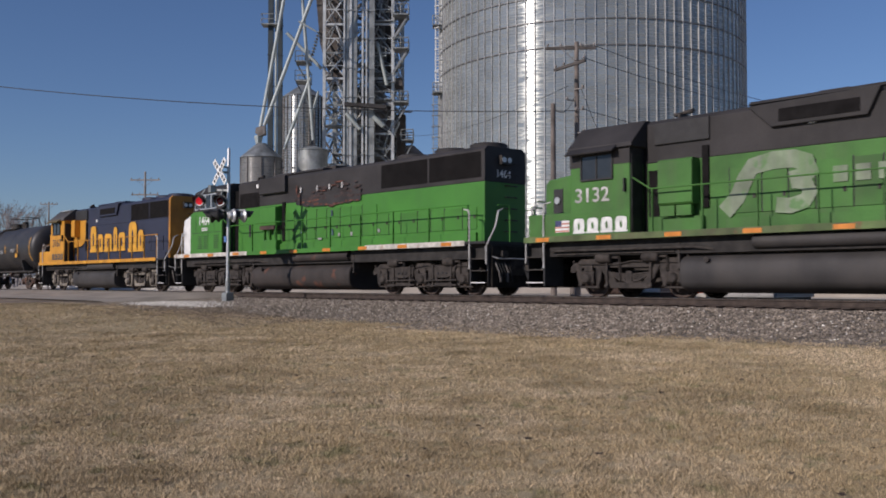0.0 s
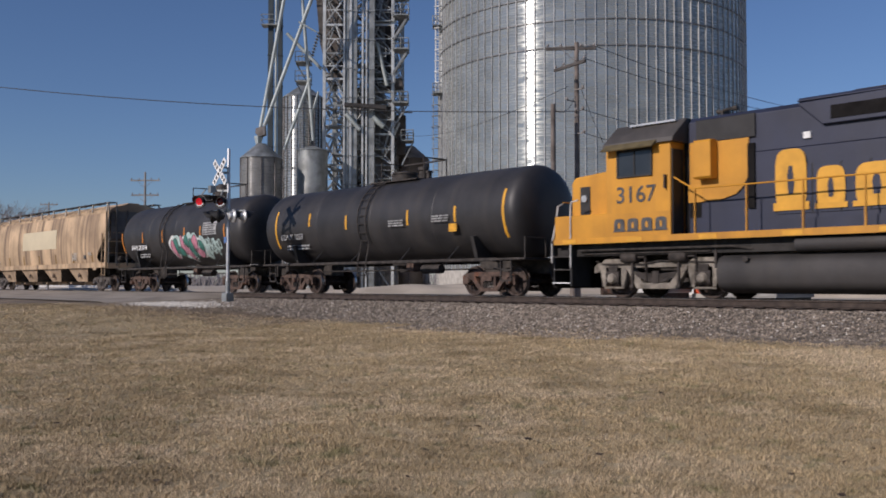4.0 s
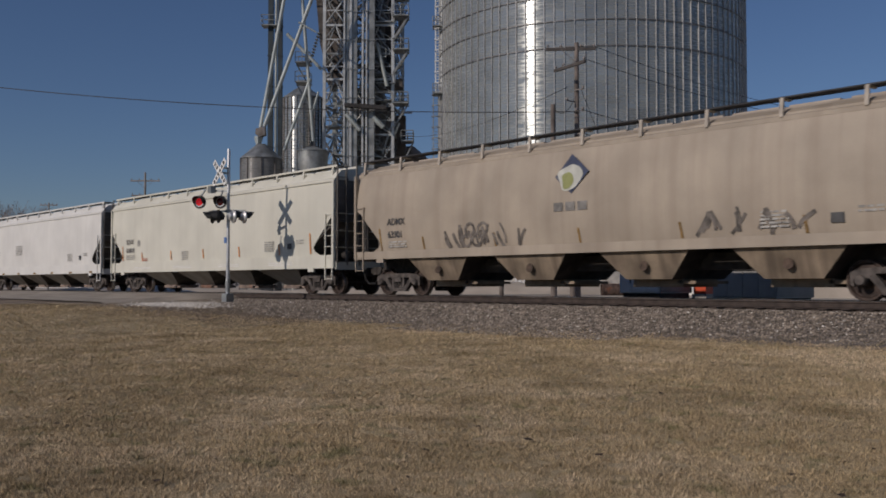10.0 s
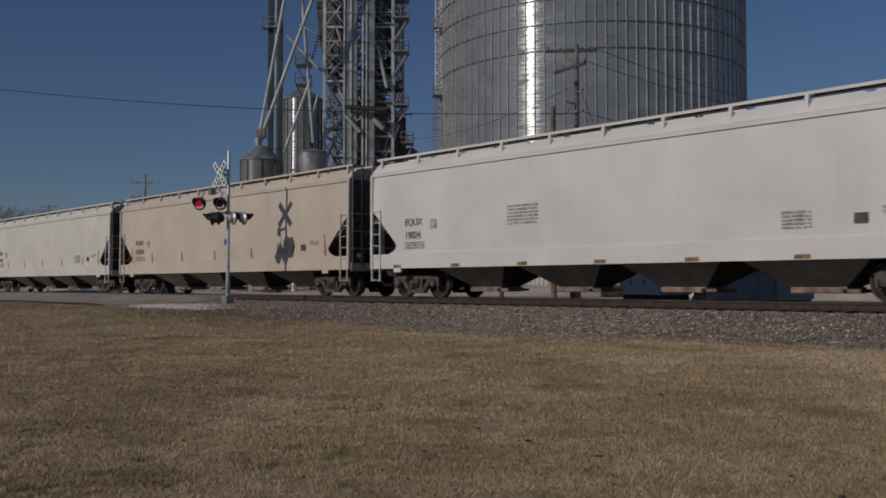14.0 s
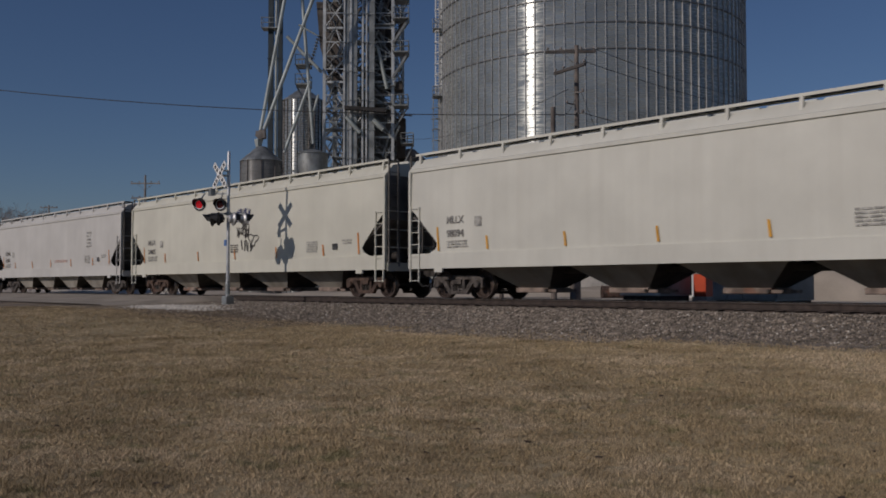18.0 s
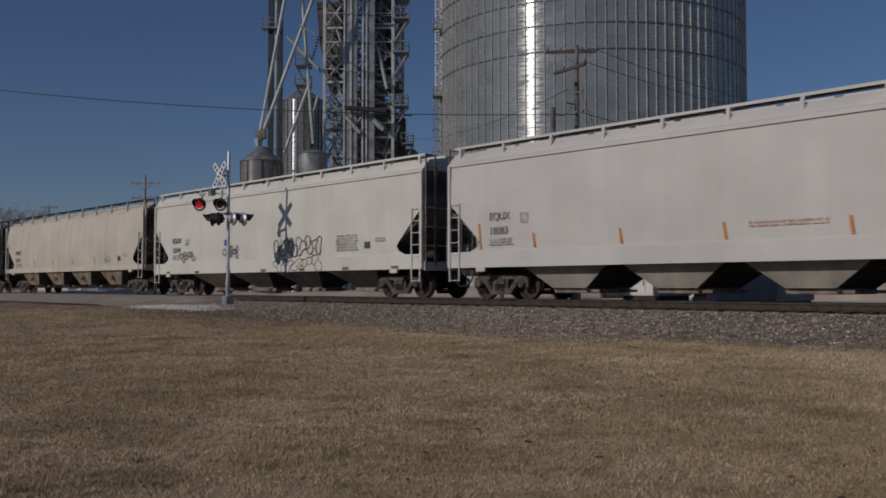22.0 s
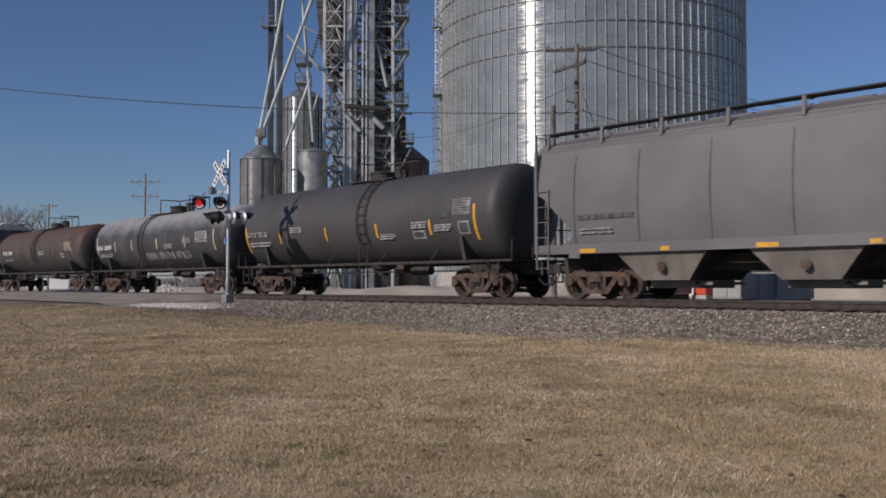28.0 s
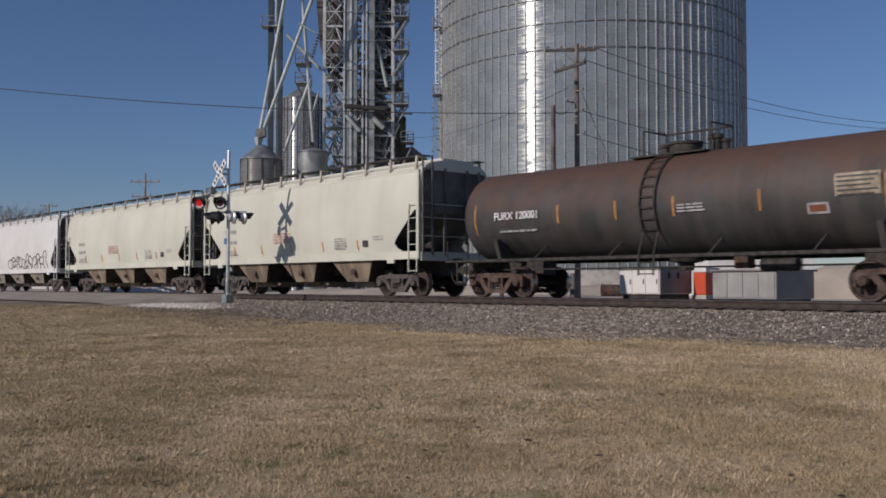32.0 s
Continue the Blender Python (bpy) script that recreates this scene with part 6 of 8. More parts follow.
# spouts that fall to the bins
for (x0, z0), (x1, z1), y, r in (((-13.96, 36), (-17.58, 15.45), -4, 0.17), ((-9.79, 36), (-17.2, 15.56), -4, 0.18), ((-14.4, 36), (-12.62, 14.29), -3, 0.16), ((-12.95, 20.4), (-15.45, 13.41), -3, 0.16), ((-15.58, 25.37), (-12.12, 21.79), -1, 0.16),
                                 ((-13.9, 25.6), (-12.2, 24.6), -4.4, 0.08), ((-9.6, 17.2), (-8.2, 15.6), -1.5, 0.2), ((-6.9, 16.9), (-5.9, 15.9), -1.5, 0.25), ((-6.6, 24.5), (-5.6, 20.2), -0.5, 0.2), ((-12.3, 19.3), (-13.0, 16.5), -2, 0.12)):
    part("spout", Shape().rod((x0, y, z0), (x1, y, z1), r, 12), SPOUT, tower, "galvanised grain spout", smooth=40)
part("valve_box", Shape().prism([(-17.95, 15.3), (-17.1, 15.5), (-17.05, 14.7), (-17.6, 14.5), (-18.0, 14.8)], "xz", -4.4, -3.6), GALV_BROWN, tower)
part("funnel", Shape().lathe([(0.10, 13.2), (0.42, 14.4), (0.40, 14.6)], "z", (-17.75, -4, 0), 4), SPOUT, tower, "pale square funnel")
for x, w in ((-17.35, 0.5), (-16.4, 0.42)):
    part("leg_casing", Shape().slab(x - w / 2, x + w / 2, -0.25, 0.25, -0.42, 36, 0.03), CASING, tower, "dark teal elevator casing")
    for k in range(11):
        part("casing_flange", shared("casing_flange%.2f" % w, lambda: Shape().box(-w / 2 - 0.05, w / 2 + 0.05, -0.3, 0.3, -0.04, 0.04), CASING), CASING, tower, at=pose(x, 0, 2.0 + 3.05 * k))
part("leg_casing", Shape().rod((-16.83, 0, 0), (-16.83, 0, 36), 0.14, 8), SPOUT, tower)
p = part("landing", Shape().box(-18.2, -16.6, -0.8, 0.5, 26.3, 26.4), GALV_DULL, tower)
for z in (26.85, 27.35):
    part("guard_rail", Shape().pipe([(-16.6, -0.8, z), (-18.2, -0.8, z), (-18.2, 0.5, z)], 0.035, 5), GALV_DULL, p)
for x in (-18.2, -17.4, -16.6):
    part("rail_post", Shape().rod((x, -0.8, 26.3), (x, -0.8, 27.35), 0.035, 5), GALV_DULL, p)
for z in (12, 16.5, 21, 25.5, 30):
    part("tie_beam", Shape().bar((-16.3, 0, z), (-12, 0, z + 0.1), 0.1), GALV_DULL, tower) if z in (12, 30) else None


# ---- utility poles and wires ----
def utility_pole(label, r, a, top, arms, width=0.16):
    wood = FAR_POLE if a > 60 else WOOD_POLE
    p = thing("utility_pole", label, "utility pole", group="utility poles")
    b = site(r, a, -0.42)
    part("pole", Shape().rod(b, site(r, a, top), width, 10, width * 0.7), wood, p, smooth=40)
    for (r0, a0), (r1, a1), z in arms:
        arm = part("crossarm", Shape().bar(site(r0, a0, z), site(r1, a1, z), 0.11, 0.13), ARM_WOOD if a < 60 else wood, p)
        for k in (0.04, 0.3, 0.7, 0.96):
            q = site(r0 + (r1 - r0) * k, a0 + (a1 - a0) * k, z + 0.06)
            part("insulator", Shape().lathe([(0.03, 0), (0.03, 0.06), (0.065, 0.08), (0.05, 0.16)], "z", q, 8), GALV_BROWN, arm)
        if abs(r1 - r0) > 1.5:
            for k in (-0.75, 0.75):
                part("arm_brace", Shape().bar(site(r + k, a - 0.08, z - 0.04), site(r, a - 0.12, z - 0.7), 0.04, 0.02), GALV_BROWN, arm)
    return p


pole_a = utility_pole("weathered wooden utility pole with two crossarms", 6.38, 45, 11.9, (((4.92, 45.1), (7.3, 44.9), 11.6), ((5.3, 44.8), (6.47, 42.8), 10.5)), 0.15)
for z, r0 in ((9.05, -0.45), (8.55, 0.0), (8.6, 0.3), (7.5, 0.35), (9.6, 0.3)):
    part("bracket_insulator", Shape().bar(site(6.26, 44.9, z), site(6.26 + r0 + 0.05, 44.6, z), 0.05).lathe([(0.04, 0), (0.07, 0.05), (0.05, 0.14)], "z", site(6.26 + r0 + 0.05, 44.6, z), 8), GALV_BROWN, pole_a)
utility_pole("short wooden pole stub beside the utility pole", 5.13, 44, 8.75, (), 0.15)
utility_pole("distant utility pole with two crossarms", -28.3, 90, 11.0, (((-29.7, 90), (-26.9, 90), 10.2), ((-29.6, 90), (-27.0, 90), 8.8)), 0.14)
utility_pole("far utility pole with one crossarm", -49.9, 120, 10.7, (((-51.0, 120), (-48.8, 120), 10.4),), 0.14)
WIRE = mat("black_cable", (0.02, 0.02, 0.022), 0.6)


def wire(p, q, sag, r=0.018):
    p, q = Vector(p), Vector(q)
    pts = [p.lerp(q, k / 24) - Vector((0, 0, sag * 4 * (k / 24) * (1 - k / 24))) for k in range(25)]
    return thing("overhead_wire", "thin dark overhead wire strung between the poles", "wire", group="overhead wires", shape=Shape().pipe(pts, r, 5), material=WIRE)


wire(site(6.3, 44.6, 8.52), site(-35, 50, 12.3), 0.86, 0.022)
wire(site(7.2, 44.9, 11.72), site(38, 70, 12.4), 1.25, 0.016)
wire(site(6.4, 42.8, 10.62), site(38, 69, 11.9), 1.2, 0.016)
wire(site(6.6, 44.6, 8.6), site(38, 69, 8.8), 1.0, 0.016)
wire(site(6.6, 44.6, 7.5), site(38, 69, 7.0), 1.0, 0.016)
wire(site(5.95, 44.8, 9.75), site(-5.75, 109.0, 17.7), 1.1, 0.016)
wire(site(5.13, 44, 8.6), site(6.3, 44.9, 9.3), 0.5, 0.012)
wire(site(6.55, 44.7, 9.6), site(13.5, 66, 6.0), 0.6, 0.013)

# ---- crossing signal ----
signal = thing("crossing_signal", "railway crossing signal with white crossbuck and red flashing lamps", "crossing signal", at=pose(-31.2, -3.95, -0.32))
part("mast", Shape().lathe([(0.075, 0.2), (0.068, 0.9), (0.06, 5.62), (0.045, 5.68)], "z", n=14), ALUMINIUM, signal, smooth=40)
part("base", Shape().slab(-0.17, 0.17, -0.16, 0.16, 0, 0.36, 0.03).box(-0.22, 0.22, -0.22, 0.22, -0.05, 0.03), GALV_DULL, signal, "cast junction box base", bevel=0.02)
part("foundation", Shape().box(-0.45, 0.6, -0.45, 0.45, -0.25, 0.02), CONCRETE, signal)
part("mast_collar", Shape().lathe([(0.09, 0.42), (0.09, 0.8), (0.075, 0.9)], "z", n=14), GALV_DULL, signal)
cb = part("crossbuck", Shape().box(-0.05, 0.05, -0.3, 0.0, 4.74, 4.81).box(-0.05, 0.05, -0.3, 0.0, 4.94, 4.99), GALV_DULL, signal)
for k, tilt in enumerate((45, -45)):
    b = part("blade", Shape().box(-0.61, 0.61, -0.008, 0.008, -0.114, 0.114), WHITE_SIGN, cb, "white sign blade", at=pose(-0.12, -0.3 - 0.02 * k, 4.8, 0, tilt, 0))
    marks = Shape()
    for i in range(6):
        if k == 0 and i in (2, 3):
            continue
        x = -0.52 + i * 0.185
        marks.box(x, x + 0.12, -0.011, -0.008, -0.065, 0.065)
    part("writing", marks, LETTER_DARK, b)


def flasher(parent, x, y, z, turn, lens, shell=ALUMINIUM):
    """One lamp: dark round background, hooded lens, silvered back."""
    m_ = pose(x, y, z, 0, 0, turn)
    h = part("lamp_housing", shared("lamp_housing", lambda: Shape().lathe([(0.05, 0.24), (0.13, 0.2), (0.17, 0.08), (0.175, -0.02)], "y", n=20), shell, 40), shell, parent, at=m_)
    part("background_disc", shared("background_disc", lambda: Shape().lathe([(0.14, -0.005), (0.235, -0.012), (0.235, 0.012), (0.14, 0.012)], "y", n=24, closed=False), BLACK_PAINT, 30), BLACK_PAINT, h, "black background disc")
    part("back_plate", shared("back_plate", lambda: Shape().lathe([(0.25, 0.014), (0.24, 0.05), (0.16, 0.1)], "y", n=24, closed=False), shell, 40), shell, h)
    rows = [[(0.185 * math.sin(a), -0.02 - d * (0.5 + 0.5 * math.cos(a)), 0.185 * math.cos(a)) for a in [math.radians(-110 + 20 * i) for i in range(12)]] for d in (0.0, 0.32)]
    part("visor", shared("visor", lambda: Shape().grid(rows).grid([[(p[0] * 1.04, p[1], p[2] * 1.04) for p in r] for r in rows], flip=True), BLACK_PAINT, 40), BLACK_PAINT, h, "black lamp hood")
    part("lens", shared("lens", lambda: Shape().lathe([(0.14, -0.02), (0.12, -0.04), (0.02, -0.055)], "y", n=20), lens, 40), lens, h)
    return h


part("upper_arm", Shape().bar((0, 0, 4.12), (-0.66, -0.36, 4.16), 0.07).box(-0.62, -0.42, -0.5, -0.3, 4.06, 4.32), GALV_DULL, signal)
part("lower_arm", Shape().bar((-0.45, -0.4, 3.38), (0.5, 0.42, 3.38), 0.07).lathe([(0.1, 3.32), (0.1, 3.44)], "z", n=12), GALV_DULL, signal)
ca_, sa_ = math.cos(radians(VIEW_TURN)), math.sin(radians(VIEW_TURN))


def side_place(u, v):
    """Offsets from the mast on the camera's axes: u to the right, v towards it."""
    return ca_ * u + sa_ * v, sa_ * u - ca_ * v


for u, lens in ((-1.0, RED_ON), (-0.24, RED_OFF)):
    x, y = side_place(u, 0.25)
    flasher(signal, x, y, 3.70, 35, lens)
    part("lamp_bracket", Shape().rod((x, y, 3.83), (x * 0.85, y * 0.85 + 0.05, 4.14), 0.03, 6), GALV_DULL, signal)
for u, v, turn in ((-0.34, 0.18, -40), (-0.66, -0.2, -40), (0.25, 0.15, 172), (0.6, 0.0, 172)):
    x, y = side_place(u, v)
    flasher(signal, x, y, 3.18, turn, RED_OFF, BLACK_PAINT if turn < 0 else ALUMINIUM)
part("notice_plate", Shape().box(-0.16, 0.02, -0.085, -0.075, 2.2, 2.42), mat("blue_notice_plate", (0.09, 0.19, 0.42), 0.5), signal, "small blue notice plate")
PALE_STONE = island(mat("pale_limestone", (0.64, 0.60, 0.53), 0.9, 0, 0.15, 6), 0.3)


def apron_spot(rng):
    x, y = rng.normal(-31.6, 1.1), rng.normal(-5.7, 0.6)
    x = min(x, -28.9)
    return x, y, ground_z(x, y)


def verge_spot(rng):
    x = rng.uniform(-36, -23.5)
    y = rng.uniform(-8.2, -4.6)
    return x, y, ground_z(x, y)


scatter_stones("roadside_gravel", 6000, verge_spot, 0.028, island(mat("muddy_stone", (0.24, 0.19, 0.135), 0.95, 0, 0.3, 5), 0.5), "muddy loose stones on the bare road verge", 25)
scatter_stones("pale_chippings", 1500, ballast_spot, 0.034, PALE_STONE, "pale limestone chippings strewn over the ballast", 15)
scatter_stones("limestone_gravel", 5000, apron_spot, 0.04, PALE_STONE, "pale crushed limestone round the signal's base", 5)


# ---- painted marks on the cars ----
def flat(z):
    return -1.613


def old_side(z):
    """The bulged side of the older hoppers."""
    return -1.616 + 0.2 * abs((z - 2.6) / 1.6) ** 2.2


def ribbon(parent, pts, width, material, depth, name="graffiti"):
    """A painted line that follows the car's side."""
    rows = []
    for i, (x, z) in enumerate(pts):
        (x0, z0), (x1, z1) = pts[max(0, i - 1)], pts[min(len(pts) - 1, i + 1)]
        d = math.hypot(x1 - x0, z1 - z0) or 1
        nx, nz = -(z1 - z0) / d * width / 2, (x1 - x0) / d * width / 2
        rows.append([(x - nx, depth(z - nz), z - nz), (x + nx, depth(z + nz), z + nz)])
    s = Shape().grid(rows)
    return part(name, s, material, parent)


def scribble(parent, x0, x1, z0, z1, n, width, material, depth=flat, seed=1, loose=0.25):
    """A row of looped spray-painted strokes, no letters among them."""
    rnd = random.Random(seed)
    w = (x1 - x0) / n
    for k in range(n):
        cx, cz = x0 + w * (k + 0.5), (z0 + z1) / 2 + rnd.uniform(-0.1, 0.1) * (z1 - z0)
        a, b, ph = w * rnd.uniform(0.42, 0.62), (z1 - z0) * rnd.uniform(0.36, 0.5), rnd.uniform(0, 6.28)
        lob = rnd.choice((2, 3))
        pts = []
        for i in range(29):
            t = 6.2832 * i / 28
            rr = 1 + loose * math.sin(lob * t + ph)
            pts.append((cx + a * rr * math.cos(t), cz + b * rr * math.sin(t)))
        ribbon(parent, pts, width, material, depth)
        ribbon(parent, [(cx - a * 0.3, cz - b * 0.5), (cx + rnd.uniform(-0.2, 0.2) * w, cz), (cx + a * 0.2, cz + b * 0.6)], width, material, depth)


def slashes(parent, x0, x1, z0, z1, n, width, material, depth=flat, seed=1):
    """Loose angular spray strokes, no letters among them."""
    rnd = random.Random(seed)
    w, h = (x1 - x0) / n, z1 - z0
    for k in range(n):
        a = x0 + w * k
        for j in range(rnd.choice((2, 3, 3))):
            p = (a + rnd.uniform(0, 0.9) * w, z0 + rnd.uniform(0, 0.35) * h)
            q = (p[0] + rnd.uniform(-0.5, 0.7) * w, z0 + rnd.uniform(0.55, 1.0) * h)
            bend = rnd.uniform(-0.15, 0.15)
            ribbon(parent, [(p[0] + (q[0] - p[0]) * u + bend * w * math.sin(3.14 * u), p[1] + (q[1] - p[1]) * u) for u in (0, 0.25, 0.5, 0.75, 1)], width * rnd.uniform(0.6, 1.1), material, depth)


def blob(parent, cx, cz, a, b, material, depth, lift=0.0, ph=0.0, name="graffiti"):
    n = 22
    ring = [(cx + a * (1 + 0.16 * math.sin(3 * t + ph)) * math.cos(t), cz + b * (1 + 0.16 * math.sin(2 * t + ph)) * math.sin(t)) for t in [6.2832 * i / n for i in range(n)]]
    rings = [[(cx + (x - cx) * k, cz + (z - cz) * k) for x, z in ring] for k in (0.02, 0.5, 1.0)]
    s = Shape()
    s.grid([[(x, depth(z) - lift, z) for x, z in [*r, r[0]]] for r in rings], flip=True)
    return part(name, s, material, parent)


def panel_mark(parent, x0, x1, z0, z1, material, depth=flat, name="placard"):
    s = Shape()
    zs = [z0 + (z1 - z0) * i / 4 for i in range(5)]
    s.grid([[(x0, depth(z), z), (x1, depth(z), z)] for z in zs])
    return part(name, s, material, parent)


def strip(parent, x, z0, z1, material=ORANGE, lean=0.0, w=0.075):
    d = old_side if parent in OLD_STYLE else flat
    s = Shape().add([(x - w / 2, d(z0), z0), (x + w / 2, d(z0), z0), (x + w / 2 + lean, d(z1), z1), (x - w / 2 + lean, d(z1), z1)], ((0, 1, 2, 3),))
    return part("reflective_strip", s, material, parent)


DULL_GOLD = mat("grimed_gold_strip", (0.25, 0.15, 0.045), 0.7, 0, 0.3, 6)


def hopper_marks(car, mark, number, dark=LETTER_DARK, size=0.31, strips=ORANGE, seed=1):
    h = car["half"]
    side = old_side if car in OLD_STYLE else flat
    y = side(2.0) - 0.004
    x = -h + 1.8
    if mark:
        lettering(car, mark, size, x, side(2.4) - 0.006, 2.34, dark, "reporting_mark")
        lettering(car, number, size, x, y, 1.92, dark, "reporting_mark")
    else:
        bars(car, 1, x, side(2.5) - 0.004, 2.38, 0.9, 0.26, dark)
        bars(car, 1, x, y, 1.95, 0.9, 0.26, dark)
    bars(car, 3, x, side(1.7) - 0.004, 1.56, 0.95, 0.24, LETTER_FAINT)
    y = side(1.85) - 0.004
    part("inspection_box", Shape().box(x + 1.25, x + 1.55, y, y + 0.004, 2.2, 2.5).box(x + 1.29, x + 1.51, y - 0.003, y, 2.24, 2.46), LETTER_FAINT, car)
    if strips:
        strip(car, -h + 1.42, 1.5, 2.25, strips, -0.06)
        strip(car, h - 1.48, 1.5, 2.25, strips, -0.06)
        for k in range(5):
            strip(car, -h + 3.6 + k * (2 * h - 7.2) / 4, 1.5, 1.9, strips, -0.05)
    elif car not in (h1, h10, h12, h13):
        for k in range(7):
            part("reflector", shared("sill_reflector", lambda: Shape().box(-0.19, 0.19, -0.004, 0.004, -0.05, 0.05), DULL_GOLD), DULL_GOLD, car, at=pose(-h + 1.4 + k * (2 * h - 2.8) / 6, -1.617, 1.3 if h < 8 or car in OLD_STYLE else 1.02))
    bars(car, 5, h - 4.7, y, 1.62, 0.7, 0.42, LETTER_FAINT)
    part("service_label", Shape().box(h - 3.05, h - 2.75, y, y + 0.004, 1.70, 1.92), LETTER_DARK, car)
    bars(car, 2, h - 2.45, y, 1.86, 0.55, 0.18, LETTER_FAINT)


SPRAY_BLACK = mat("black_spray", (0.05, 0.045, 0.04), 0.7, 0, 0.4, 5)
SPRAY_GREY = mat("grey_spray", (0.16, 0.14, 0.12), 0.7, 0, 0.4, 5)
SPRAY_BLUE = mat("blue_spray", (0.06, 0.07, 0.17), 0.7, 0, 0.3, 5)
SPRAY_PINK = mat("pink_spray", (0.55, 0.22, 0.29), 0.65, 0, 0.15, 3)
SPRAY_TEAL = mat("teal_spray", (0.05, 0.20, 0.16), 0.65, 0, 0.2, 3)
SPRAY_MINT = mat("pale_mint_spray", (0.42, 0.55, 0.52), 0.65, 0, 0.15, 3)
RED_PRINT = mat("faded_red_print", (0.55, 0.22, 0.16), 0.6, 0, 0.2, 4)
FADED_RED = mat("washed_out_red_print", (0.60, 0.38, 0.32), 0.6, 0, 0.2, 4)
CREAM_PATCH = mat("fresh_cream_patch", (0.58, 0.50, 0.34), 0.6, 0, 0.04, 1)
GRAF_DIM = mat("worn_grey_panel", (0.24, 0.23, 0.235), 0.7, 0, 0.3, 3)
LOGO_BLUE = mat("dark_blue_emblem", (0.05, 0.065, 0.12), 0.6, 0, 0.2, 3)
LOGO_PALE = mat("pale_emblem", (0.55, 0.56, 0.5), 0.6, 0, 0.1, 3)
LOGO_GREEN = mat("olive_emblem", (0.30, 0.32, 0.12), 0.6, 0, 0.1, 3)

h1, h2, h3, h4, h5, h6, h7, h8, h9, h10, h11, h12, h13, h14 = hop
OLD_STYLE = (h1, h2, h10, h11, h12, h13, h14)
hopper_marks(h1, "TILX", "641505", LETTER_FADED, strips=None)
panel_mark(h1, -2.72, 2.84, 2.37, 3.44, CREAM_PATCH, lambda z: old_side(z) - 0.004, "paint_patch")
for k in range(7):
    strip(h1, -7.82 + k * 2.62, 1.52, 2.02, DULL_GOLD, 0, 0.17)
strip(h1, -9.0, 1.6, 2.4, YELLOW)
hopper_marks(h2, "ADMX", "63901", LETTER_DARK, strips=DULL_GOLD)
part("emblem", Shape().prism([(-0.82, 3.32), (-0.2, 3.92), (0.36, 3.42), (-0.25, 2.84)], "xz", -1.615, -1.61), LOGO_BLUE, h2, "blue diamond emblem with pale leaf")
blob(h2, -0.3, 3.28, 0.42, 0.36, LOGO_PALE, flat, 0.006, 0.4, "emblem_leaf")
blob(h2, -0.38, 3.2, 0.2, 0.26, LOGO_GREEN, flat, 0.012, 1.0, "emblem_leaf")
for k in range(3):
    part("brand_mark", Shape().box(-0.88 + 0.42 * k, -0.55 + 0.42 * k, -1.616, -1.61, 2.38, 2.62), LETTER_FADED, h2)
slashes(h2, 3.3, 6.3, 1.5, 2.2, 5, 0.11, SPRAY_GREY, old_side, 3)
slashes(h2, -5.4, -1.8, 1.4, 2.2, 6, 0.11, SPRAY_GREY, old_side, 8)
scribble(h2, -4.6, -3.6, 1.6, 2.15, 2, 0.09, SPRAY_GREY, old_side, seed=9, loose=0.7)
hopper_marks(h3, "EQUX", "630860", LETTER_FADED, strips=ORANGE)
for x0, x1 in ((-6.97, -5.23), (-2.84, -1.09), (1.3, 3.0), (5.3, 7.0)):
    for z in (1.10, 1.17):
        part("white_sill_line", Shape().box(x0, x1, -1.62, -1.612, z, z + 0.025), LETTER_WHITE, h3)
bars(h3, 5, -2.02, -1.615, 1.43, 0.6, 0.42, LETTER_FAINT)
bars(h3, 2, -6.1, -1.615, 1.45, 0.6, 0.16, RED_PRINT)
hopper_marks(h4, "EQUX", "19024", LETTER_FADED, strips=None)
bars(h4, 6, -3.4, -1.615, 2.12, 1.2, 0.6, LETTER_FAINT)
hopper_marks(h5, "EQUX", "621395", LETTER_FADED, strips=ORANGE)
hopper_marks(h6, "MLLX", "98094", LETTER_FADED, strips=YELLOW)
hopper_marks(h7, "MLLX", "24025", LETTER_FADED, strips=ORANGE)
slashes(h7, 0.1, 1.2, 3.2, 3.6, 9, 0.045, SPRAY_BLUE, seed=20)
scribble(h7, 0.15, 1.15, 3.05, 3.3, 5, 0.035, SPRAY_BLUE, seed=24, loose=0.7)
slashes(h7, 0.1, 1.1, 2.35, 2.85, 4, 0.07, SPRAY_BLACK, seed=21)
scribble(h7, 0.5, 1.0, 2.45, 2.95, 2, 0.05, SPRAY_BLACK, seed=22, loose=0.6)
scribble(h7, 1.15, 1.7, 2.0, 2.45, 1, 0.05, SPRAY_BLACK, seed=23, loose=0.3)
slashes(h7, 0.45, 1.3, 1.75, 2.3, 4, 0.06, SPRAY_BLACK, seed=25)
bars(h7, 4, -0.35, -1.615, 1.75, 0.62, 0.36, SPRAY_GREY)
hopper_marks(h8, "EQUX", "18083", LETTER_FADED, strips=ORANGE)
bars(h8, 5, 5.2, -1.615, 2.4, 0.6, 0.9, LETTER_FAINT)
bars(h8, 2, 0.6, -1.615, 1.72, 1.9, 0.16, FADED_RED)
hopper_marks(h9, "EQUX", "12144", LETTER_DARK, strips=None)
scribble(h9, 0.7, 4.0, 1.5, 2.22, 6, 0.05, SPRAY_GREY, seed=31, loose=0.3)
scribble(h9, 0.8, 4.0, 1.0, 1.5, 5, 0.045, SPRAY_GREY, seed=32, loose=0.4)
scribble(h9, -3.1, -2.0, 1.6, 2.0, 4, 0.035, SPRAY_BLACK, seed=33, loose=0.6)
scribble(h9, -7.0, -5.7, 1.55, 1.9, 3, 0.05, SPRAY_GREY, seed=34, loose=0.6)
